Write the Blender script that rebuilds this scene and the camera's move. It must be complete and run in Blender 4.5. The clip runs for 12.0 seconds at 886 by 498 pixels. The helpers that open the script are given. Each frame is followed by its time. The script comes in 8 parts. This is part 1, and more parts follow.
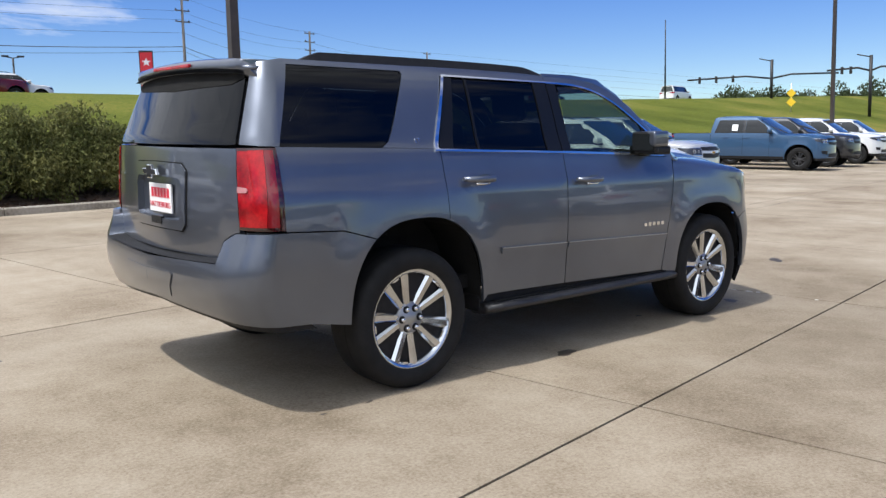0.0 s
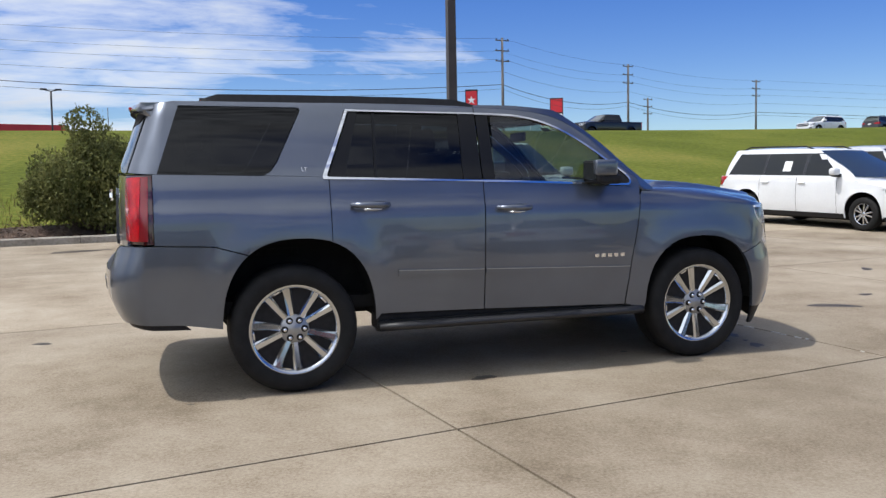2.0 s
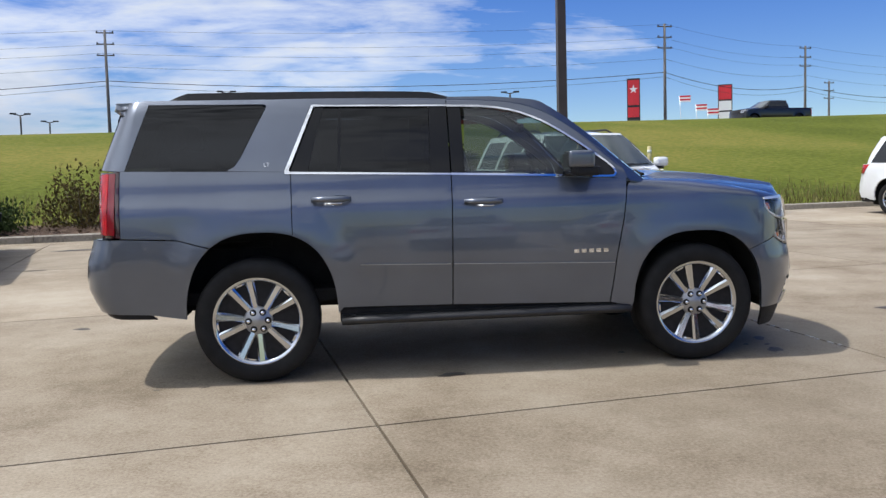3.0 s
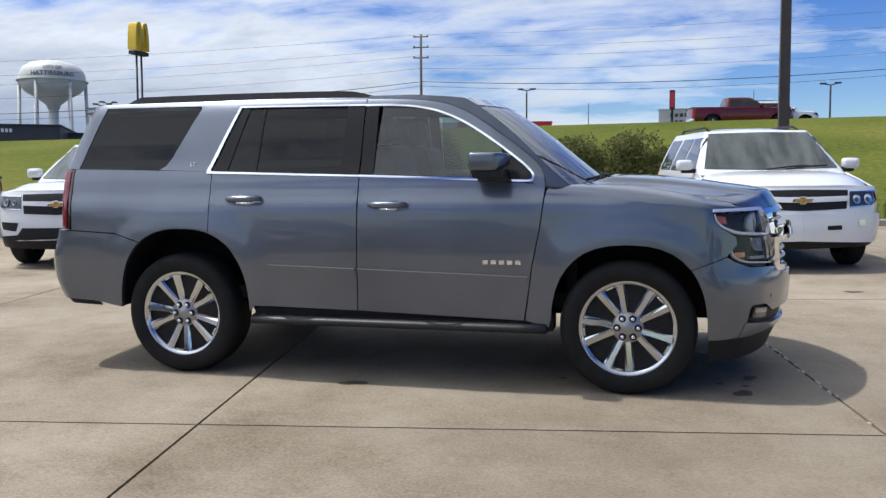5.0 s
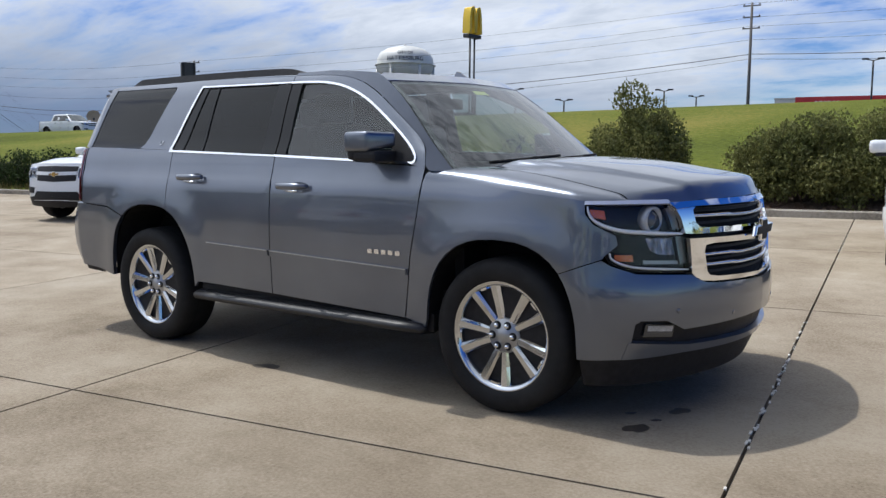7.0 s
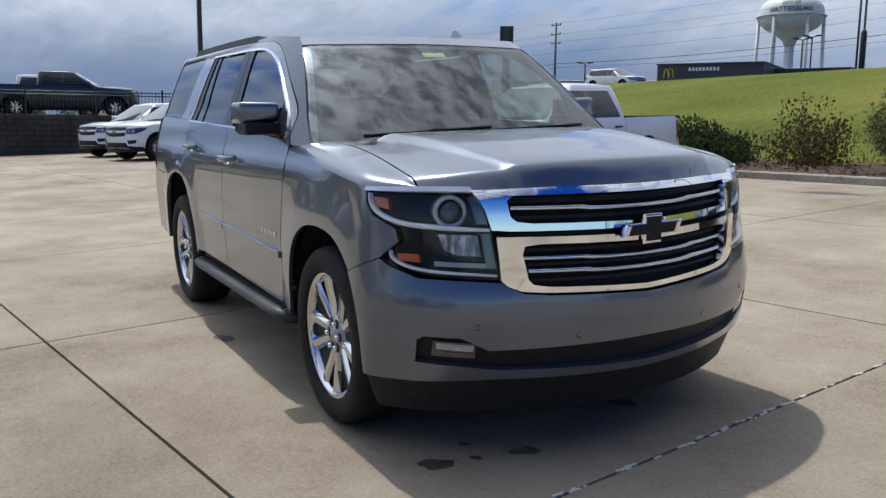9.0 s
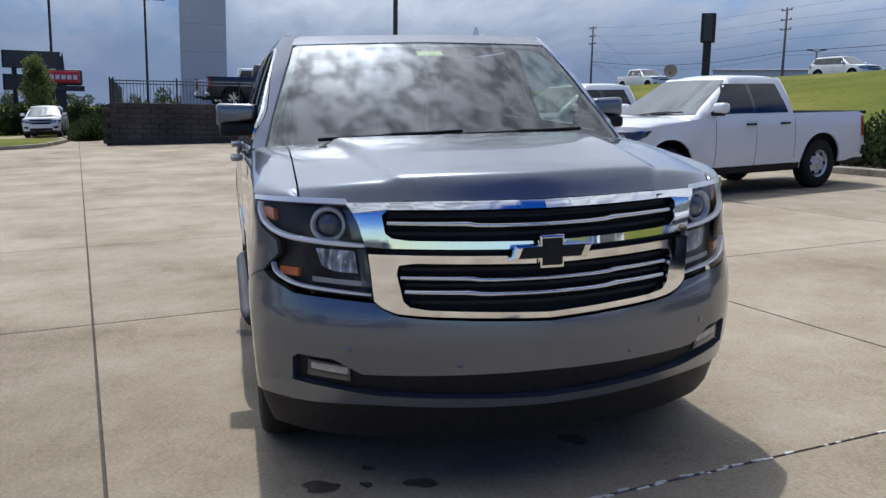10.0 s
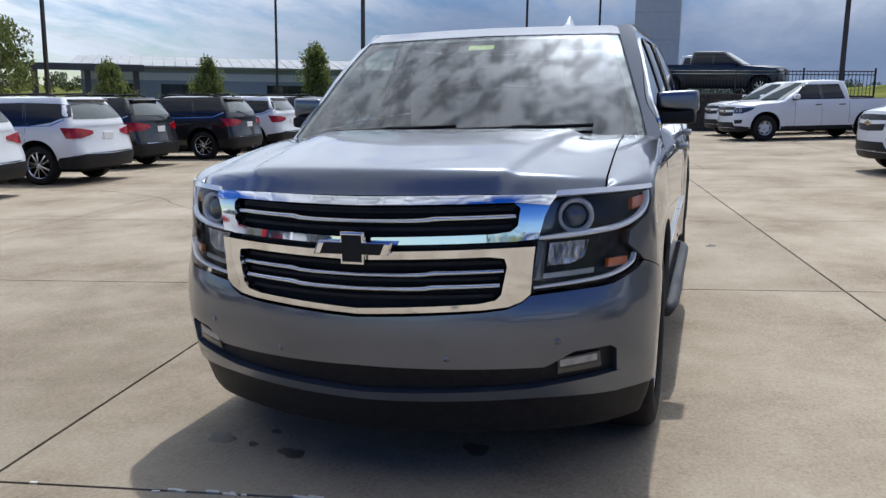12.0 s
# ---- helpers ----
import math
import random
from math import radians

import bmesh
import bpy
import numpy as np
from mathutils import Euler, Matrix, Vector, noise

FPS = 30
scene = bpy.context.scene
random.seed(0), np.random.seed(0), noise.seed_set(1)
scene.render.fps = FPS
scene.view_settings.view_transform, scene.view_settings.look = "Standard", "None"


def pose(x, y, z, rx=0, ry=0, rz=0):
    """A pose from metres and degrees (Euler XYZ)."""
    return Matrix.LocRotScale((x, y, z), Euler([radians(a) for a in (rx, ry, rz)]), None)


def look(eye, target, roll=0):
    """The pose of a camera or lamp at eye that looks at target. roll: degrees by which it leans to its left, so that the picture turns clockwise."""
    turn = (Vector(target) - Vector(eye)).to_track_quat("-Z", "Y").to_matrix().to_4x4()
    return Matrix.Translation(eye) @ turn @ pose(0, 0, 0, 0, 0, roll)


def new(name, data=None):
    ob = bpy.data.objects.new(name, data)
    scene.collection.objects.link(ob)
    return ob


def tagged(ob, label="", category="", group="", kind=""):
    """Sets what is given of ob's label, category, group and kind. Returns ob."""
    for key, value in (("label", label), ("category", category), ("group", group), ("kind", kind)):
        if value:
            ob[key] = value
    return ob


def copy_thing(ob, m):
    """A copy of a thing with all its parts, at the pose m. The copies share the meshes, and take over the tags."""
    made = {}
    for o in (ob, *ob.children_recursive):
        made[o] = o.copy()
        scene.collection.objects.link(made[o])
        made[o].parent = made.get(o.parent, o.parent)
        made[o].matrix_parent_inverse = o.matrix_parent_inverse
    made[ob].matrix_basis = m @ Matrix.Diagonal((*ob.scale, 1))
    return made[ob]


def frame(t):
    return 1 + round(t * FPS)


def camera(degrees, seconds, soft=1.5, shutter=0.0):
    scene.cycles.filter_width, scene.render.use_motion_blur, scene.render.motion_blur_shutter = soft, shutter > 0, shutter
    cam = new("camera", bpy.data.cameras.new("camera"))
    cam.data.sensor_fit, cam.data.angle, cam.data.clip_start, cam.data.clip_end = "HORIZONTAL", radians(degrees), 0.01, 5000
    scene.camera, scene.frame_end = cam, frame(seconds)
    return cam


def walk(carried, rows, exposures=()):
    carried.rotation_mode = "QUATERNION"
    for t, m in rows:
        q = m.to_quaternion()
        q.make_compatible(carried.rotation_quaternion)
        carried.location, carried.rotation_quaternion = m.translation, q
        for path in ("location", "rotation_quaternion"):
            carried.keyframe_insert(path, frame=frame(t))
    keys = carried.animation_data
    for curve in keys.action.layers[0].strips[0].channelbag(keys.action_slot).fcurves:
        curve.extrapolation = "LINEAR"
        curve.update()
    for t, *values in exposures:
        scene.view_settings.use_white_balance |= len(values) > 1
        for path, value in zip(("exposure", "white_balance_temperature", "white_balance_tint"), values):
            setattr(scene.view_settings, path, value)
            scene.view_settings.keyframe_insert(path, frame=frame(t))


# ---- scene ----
cam = camera(55.1, 12.0, soft=1.4)
METRES, EYE, TURN = 15.41, 1.37, -40.2
ROWS = [
    (0.0, 0.0, 0.0, 0.0, -0.16, -6.49, 1.38),
    (0.5, 0.0443, -0.0091, -0.0005, 5.43, -5.66, 1.25),
    (1.0, 0.0875, -0.007, -0.0021, 11.17, -4.68, 1.25),
    (1.5, 0.1324, -0.0032, -0.0032, 16.67, -3.84, 1.24),
    (2.0, 0.1728, 0.0121, -0.0056, 21.89, -3.85, 1.04),
    (2.5, 0.2152, 0.0278, -0.0067, 27.56, -4.06, 1.5),
    (4.5, 0.3306, 0.1505, -0.0075, 49.16, -4.05, 0.11),
    (5.0, 0.3559, 0.1852, -0.0069, 54.42, -4.0, 0.28),
    (5.5, 0.3725, 0.2245, -0.0057, 60.09, -4.29, 0.45),
    (6.0, 0.3893, 0.2641, -0.0048, 66.09, -4.53, 0.33),
    (6.5, 0.3965, 0.3057, -0.0053, 71.47, -5.11, -0.0),
    (7.0, 0.3995, 0.3478, -0.0048, 76.75, -5.52, -0.64),
    (9.0, 0.3648, 0.5099, 0.0012, 101.43, -8.42, -0.68),
    (9.5, 0.3474, 0.5474, 0.0044, 108.6, -8.61, -1.1),
    (10.0, 0.3251, 0.5801, 0.0064, 115.99, -9.28, -1.0),
    (10.5, 0.305, 0.6143, 0.0079, 124.32, -9.79, -0.72),
    (11.0, 0.2798, 0.6417, 0.0079, 132.18, -10.14, -0.83),
    (11.5, 0.2553, 0.6682, 0.0095, 140.4, -10.38, -0.8),
    (12.0, 0.2288, 0.6913, 0.0112, 147.74, -10.62, -0.77),
]
walk(cam, [(t, pose(-4.394, -4.715, EYE, 0, 0, TURN) @ pose(METRES * x, METRES * y, METRES * z, 90 + pitch, roll, yaw))
           for t, x, y, z, yaw, pitch, roll in ROWS],
     exposures=[(0.0, 0.08, 6330, 11), (1.0, 0.01, 6330, 11), (2.5, -0.04, 6300, 11), (4.5, -0.06, 6240, 10), (5.5, -0.11, 6220, 10), (7.0, -0.15, 6200, 10), (9.0, -0.20, 6100, 10), (12.0, -0.13, 6080, 10)])

# ---- world and sun ----
SUN_EL = 63.0


def build_world():
    w = bpy.data.worlds.new("sky")
    scene.world = w
    w.use_nodes = True
    nt = w.node_tree
    nt.nodes.clear()
    n = nt.nodes.new

    def m(op, a, b=None):
        x = n("ShaderNodeMath")
        x.operation = op
        for i, v in enumerate((a, b)):
            if v is None:
                continue
            if isinstance(v, (int, float)):
                x.inputs[i].default_value = v
            else:
                nt.links.new(v, x.inputs[i])
        return x.outputs[0]

    out = n("ShaderNodeOutputWorld")
    bg = n("ShaderNodeBackground")
    sky = n("ShaderNodeTexSky")
    sky.sky_type = "NISHITA"
    sky.sun_disc = False
    sky.sun_elevation = radians(SUN_EL)
    sky.sun_rotation = radians(270)
    sky.altitude, sky.air_density, sky.dust_density, sky.ozone_density = 60, 1.0, 0.1, 1.3
    co = n("ShaderNodeTexCoord")
    sep = n("ShaderNodeSeparateXYZ")
    nt.links.new(co.outputs["Generated"], sep.inputs[0])
    x, y, z = sep.outputs
    up = m("MAXIMUM", z, 0.0)
    d = m("ADD", up, 0.20)
    px, py = m("DIVIDE", x, d), m("DIVIDE", y, d)
    comb = n("ShaderNodeCombineXYZ")
    nt.links.new(px, comb.inputs[0])
    nt.links.new(m("MULTIPLY", py, 1.9), comb.inputs[1])
    big = n("ShaderNodeTexNoise")
    big.inputs["Scale"].default_value = 0.55
    big.inputs["Detail"].default_value = 7
    big.inputs["Roughness"].default_value = 0.52
    big.inputs["Distortion"].default_value = 0.5
    fine = n("ShaderNodeTexNoise")
    fine.inputs["Scale"].default_value = 3.0
    fine.inputs["Detail"].default_value = 9
    fine.inputs["Roughness"].default_value = 0.62
    fine.inputs["Distortion"].default_value = 0.3
    puff = n("ShaderNodeTexNoise")
    puff.inputs["Scale"].default_value = 13.0
    puff.inputs["Detail"].default_value = 6
    puff.inputs["Roughness"].default_value = 0.6
    puff.inputs["Distortion"].default_value = 0.15
    flat = n("ShaderNodeCombineXYZ")
    nt.links.new(m("MULTIPLY", px, 1.5), flat.inputs[0])
    nt.links.new(m("MULTIPLY", py, 1.25), flat.inputs[1])
    nt.links.new(flat.outputs[0], puff.inputs["Vector"])
    for t in (big, fine):
        nt.links.new(comb.outputs[0], t.inputs["Vector"])
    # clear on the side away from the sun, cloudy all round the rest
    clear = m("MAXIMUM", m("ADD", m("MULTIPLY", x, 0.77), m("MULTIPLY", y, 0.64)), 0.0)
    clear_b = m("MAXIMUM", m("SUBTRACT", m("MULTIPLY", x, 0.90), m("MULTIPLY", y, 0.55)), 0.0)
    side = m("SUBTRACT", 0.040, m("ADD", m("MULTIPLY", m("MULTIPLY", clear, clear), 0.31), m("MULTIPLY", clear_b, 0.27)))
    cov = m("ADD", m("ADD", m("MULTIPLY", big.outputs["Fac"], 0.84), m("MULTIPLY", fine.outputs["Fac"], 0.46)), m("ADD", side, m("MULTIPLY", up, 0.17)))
    ramp = n("ShaderNodeValToRGB")
    ramp.color_ramp.elements[0].position, ramp.color_ramp.elements[1].position = 0.54, 0.72
    ramp.color_ramp.elements[0].color, ramp.color_ramp.elements[1].color = (0, 0, 0, 1), (0.92, 0.92, 0.92, 1)
    nt.links.new(cov, ramp.inputs[0])
    # cloud brightness: thick parts greyer
    shade = n("ShaderNodeValToRGB")
    shade.color_ramp.elements[0].position, shade.color_ramp.elements[1].position = 0.50, 0.78
    shade.color_ramp.elements[0].color, shade.color_ramp.elements[1].color = (10.6, 10.9, 11.3, 1), (7.2, 7.7, 8.4, 1)
    nt.links.new(m("ADD", m("MULTIPLY", fine.outputs["Fac"], 0.6), m("MULTIPLY", cov, 0.45)), shade.inputs[0])
    # thin cloud glows round the sun
    dot = n("ShaderNodeVectorMath")
    dot.operation = "DOT_PRODUCT"
    nt.links.new(co.outputs["Generated"], dot.inputs[0])
    dot.inputs[1].default_value = (-math.cos(radians(SUN_EL)), 0.0, math.sin(radians(SUN_EL)))
    near = m("MAXIMUM", dot.outputs["Value"], 0.0)
    glow = m("ADD", 1.0, m("ADD", m("MULTIPLY", m("POWER", near, 16.0), 1.9), m("MULTIPLY", m("POWER", near, 90.0), 12.0)))
    # heavy cloud low in the sun's quarter is seen from its shaded side
    low = n("ShaderNodeMapRange")
    low.interpolation_type = "SMOOTHSTEP"
    nt.links.new(m("ADD", z, m("MULTIPLY", m("SUBTRACT", big.outputs["Fac"], 0.5), 0.14)), low.inputs[0])
    low.inputs[1].default_value, low.inputs[2].default_value, low.inputs[3].default_value, low.inputs[4].default_value = 0.04, 0.20, 0.90, 0.0
    quarter = m("MULTIPLY", m("MINIMUM", m("MAXIMUM", m("MULTIPLY", x, -1.3), 0.0), 1.0), m("MAXIMUM", m("ADD", 1.0, m("MULTIPLY", m("MINIMUM", m("ADD", y, 0.30), 0.0), 2.2)), 0.0))
    veil = m("MULTIPLY", low.outputs[0], quarter)
    # the high cloud is broken into bright and dark puffs
    high = n("ShaderNodeMapRange")
    high.interpolation_type = "SMOOTHSTEP"
    nt.links.new(z, high.inputs[0])
    high.inputs[1].default_value, high.inputs[2].default_value = 0.55, 0.85
    broken = n("ShaderNodeMapRange")
    broken.interpolation_type = "SMOOTHSTEP"
    nt.links.new(puff.outputs["Fac"], broken.inputs[0])
    broken.inputs[1].default_value, broken.inputs[2].default_value, broken.inputs[3].default_value, broken.inputs[4].default_value = 0.36, 0.60, 0.56, -0.15
    glow = m("MULTIPLY", glow, m("SUBTRACT", 1.0, m("MULTIPLY", high.outputs[0], broken.outputs[0])))
    bright = n("ShaderNodeVectorMath")
    bright.operation = "SCALE"
    nt.links.new(shade.outputs[0], bright.inputs[0])
    # unseen cloud behind the lot, dimmed to +x, brightened to -x for fill and reflections
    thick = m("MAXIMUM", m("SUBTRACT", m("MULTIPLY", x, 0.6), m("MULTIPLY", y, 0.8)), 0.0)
    unseen_gain = m("SUBTRACT", 1.0, m("MULTIPLY", m("MULTIPLY", thick, thick), 0.55))
    unseen_gain = m("ADD", unseen_gain, m("MULTIPLY", m("MAXIMUM", m("SUBTRACT", m("SUBTRACT", m("MULTIPLY", x, -0.6), m("MULTIPLY", y, 0.8)), 0.25), 0.0), m("MULTIPLY", m("MINIMUM", m("MULTIPLY", up, 2.2), 1.0), 1.1)))
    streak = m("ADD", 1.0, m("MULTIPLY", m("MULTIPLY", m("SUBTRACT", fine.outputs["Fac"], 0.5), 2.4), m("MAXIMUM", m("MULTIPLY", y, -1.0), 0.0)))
    nt.links.new(m("MULTIPLY", m("MULTIPLY", glow, unseen_gain), m("MAXIMUM", streak, 0.3)), bright.inputs["Scale"])
    vivid = n("ShaderNodeHueSaturation")
    vivid.inputs["Hue"].default_value = 0.52
    vivid.inputs["Saturation"].default_value = 1.42
    vivid.inputs["Value"].default_value = 1.12
    nt.links.new(sky.outputs[0], vivid.inputs["Color"])
    mix = n("ShaderNodeMix")
    mix.data_type = "RGBA"
    nt.links.new(ramp.outputs[0], mix.inputs[0])
    cool = n("ShaderNodeVectorMath")
    cool.operation = "MULTIPLY"
    nt.links.new(vivid.outputs[0], cool.inputs[0])
    cool.inputs[1].default_value = (0.88, 0.97, 1.12)
    nt.links.new(cool.outputs[0], mix.inputs[6])
    nt.links.new(bright.outputs[0], mix.inputs[7])
    haze = n("ShaderNodeMix")
    haze.data_type = "RGBA"
    nt.links.new(veil, haze.inputs[0])
    nt.links.new(mix.outputs[2], haze.inputs[6])
    haze.inputs[7].default_value = (1.5, 2.2, 3.8, 1)
    nt.links.new(haze.outputs[2], bg.inputs[0])
    bg.inputs[1].default_value = 0.10
    nt.links.new(bg.outputs[0], out.inputs[0])


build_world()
sun = new("sun", bpy.data.lights.new("sun", "SUN"))
sun.data.energy, sun.data.angle, sun.data.color = 3.5, radians(0.9), (1.0, 0.95, 0.87)
sun.matrix_world = look((-30, -1.5, 60), (0, 0, 0))
scene.view_settings.exposure = 0.0

# ---- materials ----
def mat_new(name, base, rough=0.6, metal=0.0, coat=0.0, spec=0.5, alpha=None):
    m = bpy.data.materials.new(name)
    m.use_nodes = True
    b = m.node_tree.nodes["Principled BSDF"]
    b.inputs["Base Color"].default_value = (*base, 1)
    b.inputs["Roughness"].default_value = rough
    b.inputs["Metallic"].default_value = metal
    b.inputs["Specular IOR Level"].default_value = spec
    b.inputs["Coat Weight"].default_value = coat
    b.inputs["Coat Roughness"].default_value = 0.03
    return m


def varied(m, colours, scale, rough=(0.5, 0.8), bump=0.0, fine=None, coord="Object", stretch=(1, 1, 1), island=0.0, distance=0.01, grain=0.45):
    """Noise-driven colour at two scales, roughness and relief on a principled material."""
    nt = m.node_tree
    b = nt.nodes["Principled BSDF"]
    co = nt.nodes.new("ShaderNodeTexCoord")
    mp = nt.nodes.new("ShaderNodeMapping")
    mp.inputs["Scale"].default_value = stretch
    nt.links.new(co.outputs[coord], mp.inputs[0])
    t1 = nt.nodes.new("ShaderNodeTexNoise")
    t1.inputs["Scale"].default_value, t1.inputs["Detail"].default_value = scale, 6
    t2 = nt.nodes.new("ShaderNodeTexNoise")
    t2.inputs["Scale"].default_value, t2.inputs["Detail"].default_value = fine or scale * 14, 5
    for t in (t1, t2):
        nt.links.new(mp.outputs[0], t.inputs["Vector"])
    mixv = nt.nodes.new("ShaderNodeMath")
    mixv.operation = "MULTIPLY_ADD"
    nt.links.new(t2.outputs["Fac"], mixv.inputs[0])
    mixv.inputs[1].default_value = grain
    half = nt.nodes.new("ShaderNodeMath")
    half.operation = "MULTIPLY"
    half.inputs[1].default_value = 1.05 - grain
    nt.links.new(t1.outputs["Fac"], half.inputs[0])
    nt.links.new(half.outputs[0], mixv.inputs[2])
    ramp = nt.nodes.new("ShaderNodeValToRGB")
    e = ramp.color_ramp.elements
    e[0].position, e[1].position = 0.36, 0.68
    e[0].color, e[1].color = (*colours[0], 1), (*colours[-1], 1)
    for i, c in enumerate(colours[1:-1]):
        k = e.new(0.36 + 0.32 * (i + 1) / (len(colours) - 1))
        k.color = (*c, 1)
    nt.links.new(mixv.outputs[0], ramp.inputs[0])
    col = ramp.outputs[0]
    if island:
        gi = nt.nodes.new("ShaderNodeNewGeometry")
        hs = nt.nodes.new("ShaderNodeHueSaturation")
        mr = nt.nodes.new("ShaderNodeMapRange")
        mr.inputs[3].default_value, mr.inputs[4].default_value = 1 - island, 1 + island
        nt.links.new(gi.outputs["Random Per Island"], mr.inputs[0])
        nt.links.new(mr.outputs[0], hs.inputs["Value"])
        nt.links.new(col, hs.inputs["Color"])
        col = hs.outputs[0]
    nt.links.new(col, b.inputs["Base Color"])
    rr = nt.nodes.new("ShaderNodeMapRange")
    rr.inputs[3].default_value, rr.inputs[4].default_value = rough
    nt.links.new(t2.outputs["Fac"], rr.inputs[0])
    nt.links.new(rr.outputs[0], b.inputs["Roughness"])
    if bump:
        bp = nt.nodes.new("ShaderNodeBump")
        bp.inputs["Strength"].default_value, bp.inputs["Distance"].default_value = bump, distance
        nt.links.new(t2.outputs["Fac"], bp.inputs["Height"])
        nt.links.new(bp.outputs[0], b.inputs["Normal"])
    return m


def glass(name, tint, gloss_rough=0.0, reflect=1.0, ior=1.5):
    """Tinted pane: see-through with the tint, gloss by Fresnel."""
    m = bpy.data.materials.new(name)
    m.use_nodes = True
    nt = m.node_tree
    nt.nodes.clear()
    out = nt.nodes.new("ShaderNodeOutputMaterial")
    mix = nt.nodes.new("ShaderNodeMixShader")
    tr = nt.nodes.new("ShaderNodeBsdfTransparent")
    tr.inputs[0].default_value = (*tint, 1)
    gl = nt.nodes.new("ShaderNodeBsdfGlossy")
    gl.inputs["Roughness"].default_value = gloss_rough
    gl.inputs["Color"].default_value = (reflect, reflect, reflect, 1)
    lw = nt.nodes.new("ShaderNodeLayerWeight")
    lw.inputs[0].default_value = 0.5
    pw = nt.nodes.new("ShaderNodeMath")
    pw.operation = "POWER"
    nt.links.new(lw.outputs["Facing"], pw.inputs[0])
    pw.inputs[1].default_value = 5.0
    r0 = ((ior - 1) / (ior + 1)) ** 2
    fr = nt.nodes.new("ShaderNodeMath")
    fr.operation = "MULTIPLY_ADD"
    nt.links.new(pw.outputs[0], fr.inputs[0])
    fr.inputs[1].default_value, fr.inputs[2].default_value = 1 - r0, r0
    nt.links.new(fr.outputs[0], mix.inputs[0])
    nt.links.new(tr.outputs[0], mix.inputs[1])
    nt.links.new(gl.outputs[0], mix.inputs[2])
    nt.links.new(mix.outputs[0], out.inputs[0])
    return m


def paint(name, base, metal=0.0, rough=0.35, flake=0.0):
    m = mat_new(name, base, rough, metal, 1.0, 0.5 if metal > 0.5 else 0.15)
    lo = tuple(c * (1 - 0.06 - flake) for c in base)
    hi = tuple(min(1, c * (1 + 0.05 + flake)) for c in base)
    varied(m, (lo, hi), 1.3, (rough - 0.03, rough + 0.05), fine=900 if flake else 40)
    return m


M = {}
M["paint_grey"] = paint("steel_grey_metallic_paint", (0.126, 0.142, 0.176), 0.76, 0.29, 0.14)
M["paint_white"] = paint("white_paint", (0.70, 0.715, 0.73))
M["paint_black"] = paint("black_paint", (0.010, 0.010, 0.011))
M["paint_blue"] = paint("slate_blue_paint", (0.035, 0.085, 0.17), 0.15)
M["paint_silver"] = paint("silver_paint", (0.55, 0.56, 0.58), 0.4)
M["paint_dark"] = paint("charcoal_paint", (0.028, 0.029, 0.032), 0.1)
M["paint_red"] = paint("dark_red_paint", (0.13, 0.006, 0.012), 0.2)
M["chrome"] = mat_new("chrome", (0.86, 0.87, 0.88), 0.05, 1.0)
M["satin"] = mat_new("satin_chrome", (0.72, 0.73, 0.75), 0.16, 1.0)
M["steel"] = varied(mat_new("steel_rim", (0.6, 0.6, 0.62), 0.38, 0.6), ((0.52, 0.52, 0.54), (0.66, 0.66, 0.68)), 20, (0.25, 0.45))
M["hub_grey"] = mat_new("hub_grey_metal", (0.36, 0.365, 0.37), 0.34, 0.7)
M["wheel_bright"] = mat_new("bright_machined_alloy", (0.60, 0.62, 0.65), 0.10, 1.0)
M["disc"] = varied(mat_new("dull_brake_iron", (0.06, 0.06, 0.062), 0.6, 0.5), ((0.04, 0.04, 0.042), (0.08, 0.078, 0.076)), 30, (0.5, 0.7))
M["rim_grey"] = mat_new("rim_grey_paint", (0.10, 0.103, 0.11), 0.28, 0.8, 0.5)
M["tyre"] = varied(mat_new("tyre_rubber", (0.02, 0.02, 0.02), 0.75), ((0.008, 0.008, 0.0085), (0.018, 0.018, 0.018)), 12, (0.6, 0.85), 0.15)
M["plastic"] = varied(mat_new("black_plastic", (0.02, 0.02, 0.022), 0.55), ((0.009, 0.009, 0.010), (0.019, 0.019, 0.021)), 30, (0.42, 0.62), 0.1, fine=400)
M["gloss_black"] = mat_new("gloss_black_trim", (0.008, 0.008, 0.009), 0.08, 0, 1.0)
M["board"] = varied(mat_new("charcoal_step_plastic", (0.04, 0.04, 0.042), 0.42), ((0.012, 0.012, 0.013), (0.022, 0.022, 0.024)), 20, (0.38, 0.55), 0.1, fine=300)
M["satin_black"] = mat_new("satin_black_trim", (0.006, 0.006, 0.0065), 0.28, spec=0.3)
M["matt_black"] = varied(mat_new("underbody_black", (0.01, 0.01, 0.01), 0.9), ((0.006, 0.006, 0.006), (0.014, 0.014, 0.014)), 8, (0.8, 0.95))
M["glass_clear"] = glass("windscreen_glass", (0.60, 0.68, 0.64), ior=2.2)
M["glass_tint"] = glass("privacy_glass", (0.03, 0.031, 0.034), ior=1.45)
M["glass_front"] = glass("front_door_glass", (0.42, 0.50, 0.46), ior=1.75)
M["glass_dark"] = mat_new("dark_car_glass", (0.010, 0.012, 0.013), 0.03, 0, 0.35, 0.35)
M["glass_screen"] = mat_new("screen_glass", (0.034, 0.044, 0.037), 0.03, 0, 0.8, 0.6)
M["headlamp"] = mat_new("clear_lamp_lens", (0.06, 0.063, 0.07), 0.12, 0.4, 0.7)
M["glass_screen"].node_tree.nodes["Principled BSDF"].inputs["Coat IOR"].default_value = 1.5
M["gold"] = mat_new("gold_badge", (0.55, 0.36, 0.12), 0.25, 0.9)
M["amber_dark"] = mat_new("amber_inset", (0.50, 0.10, 0.015), 0.2, 0, 1.0)
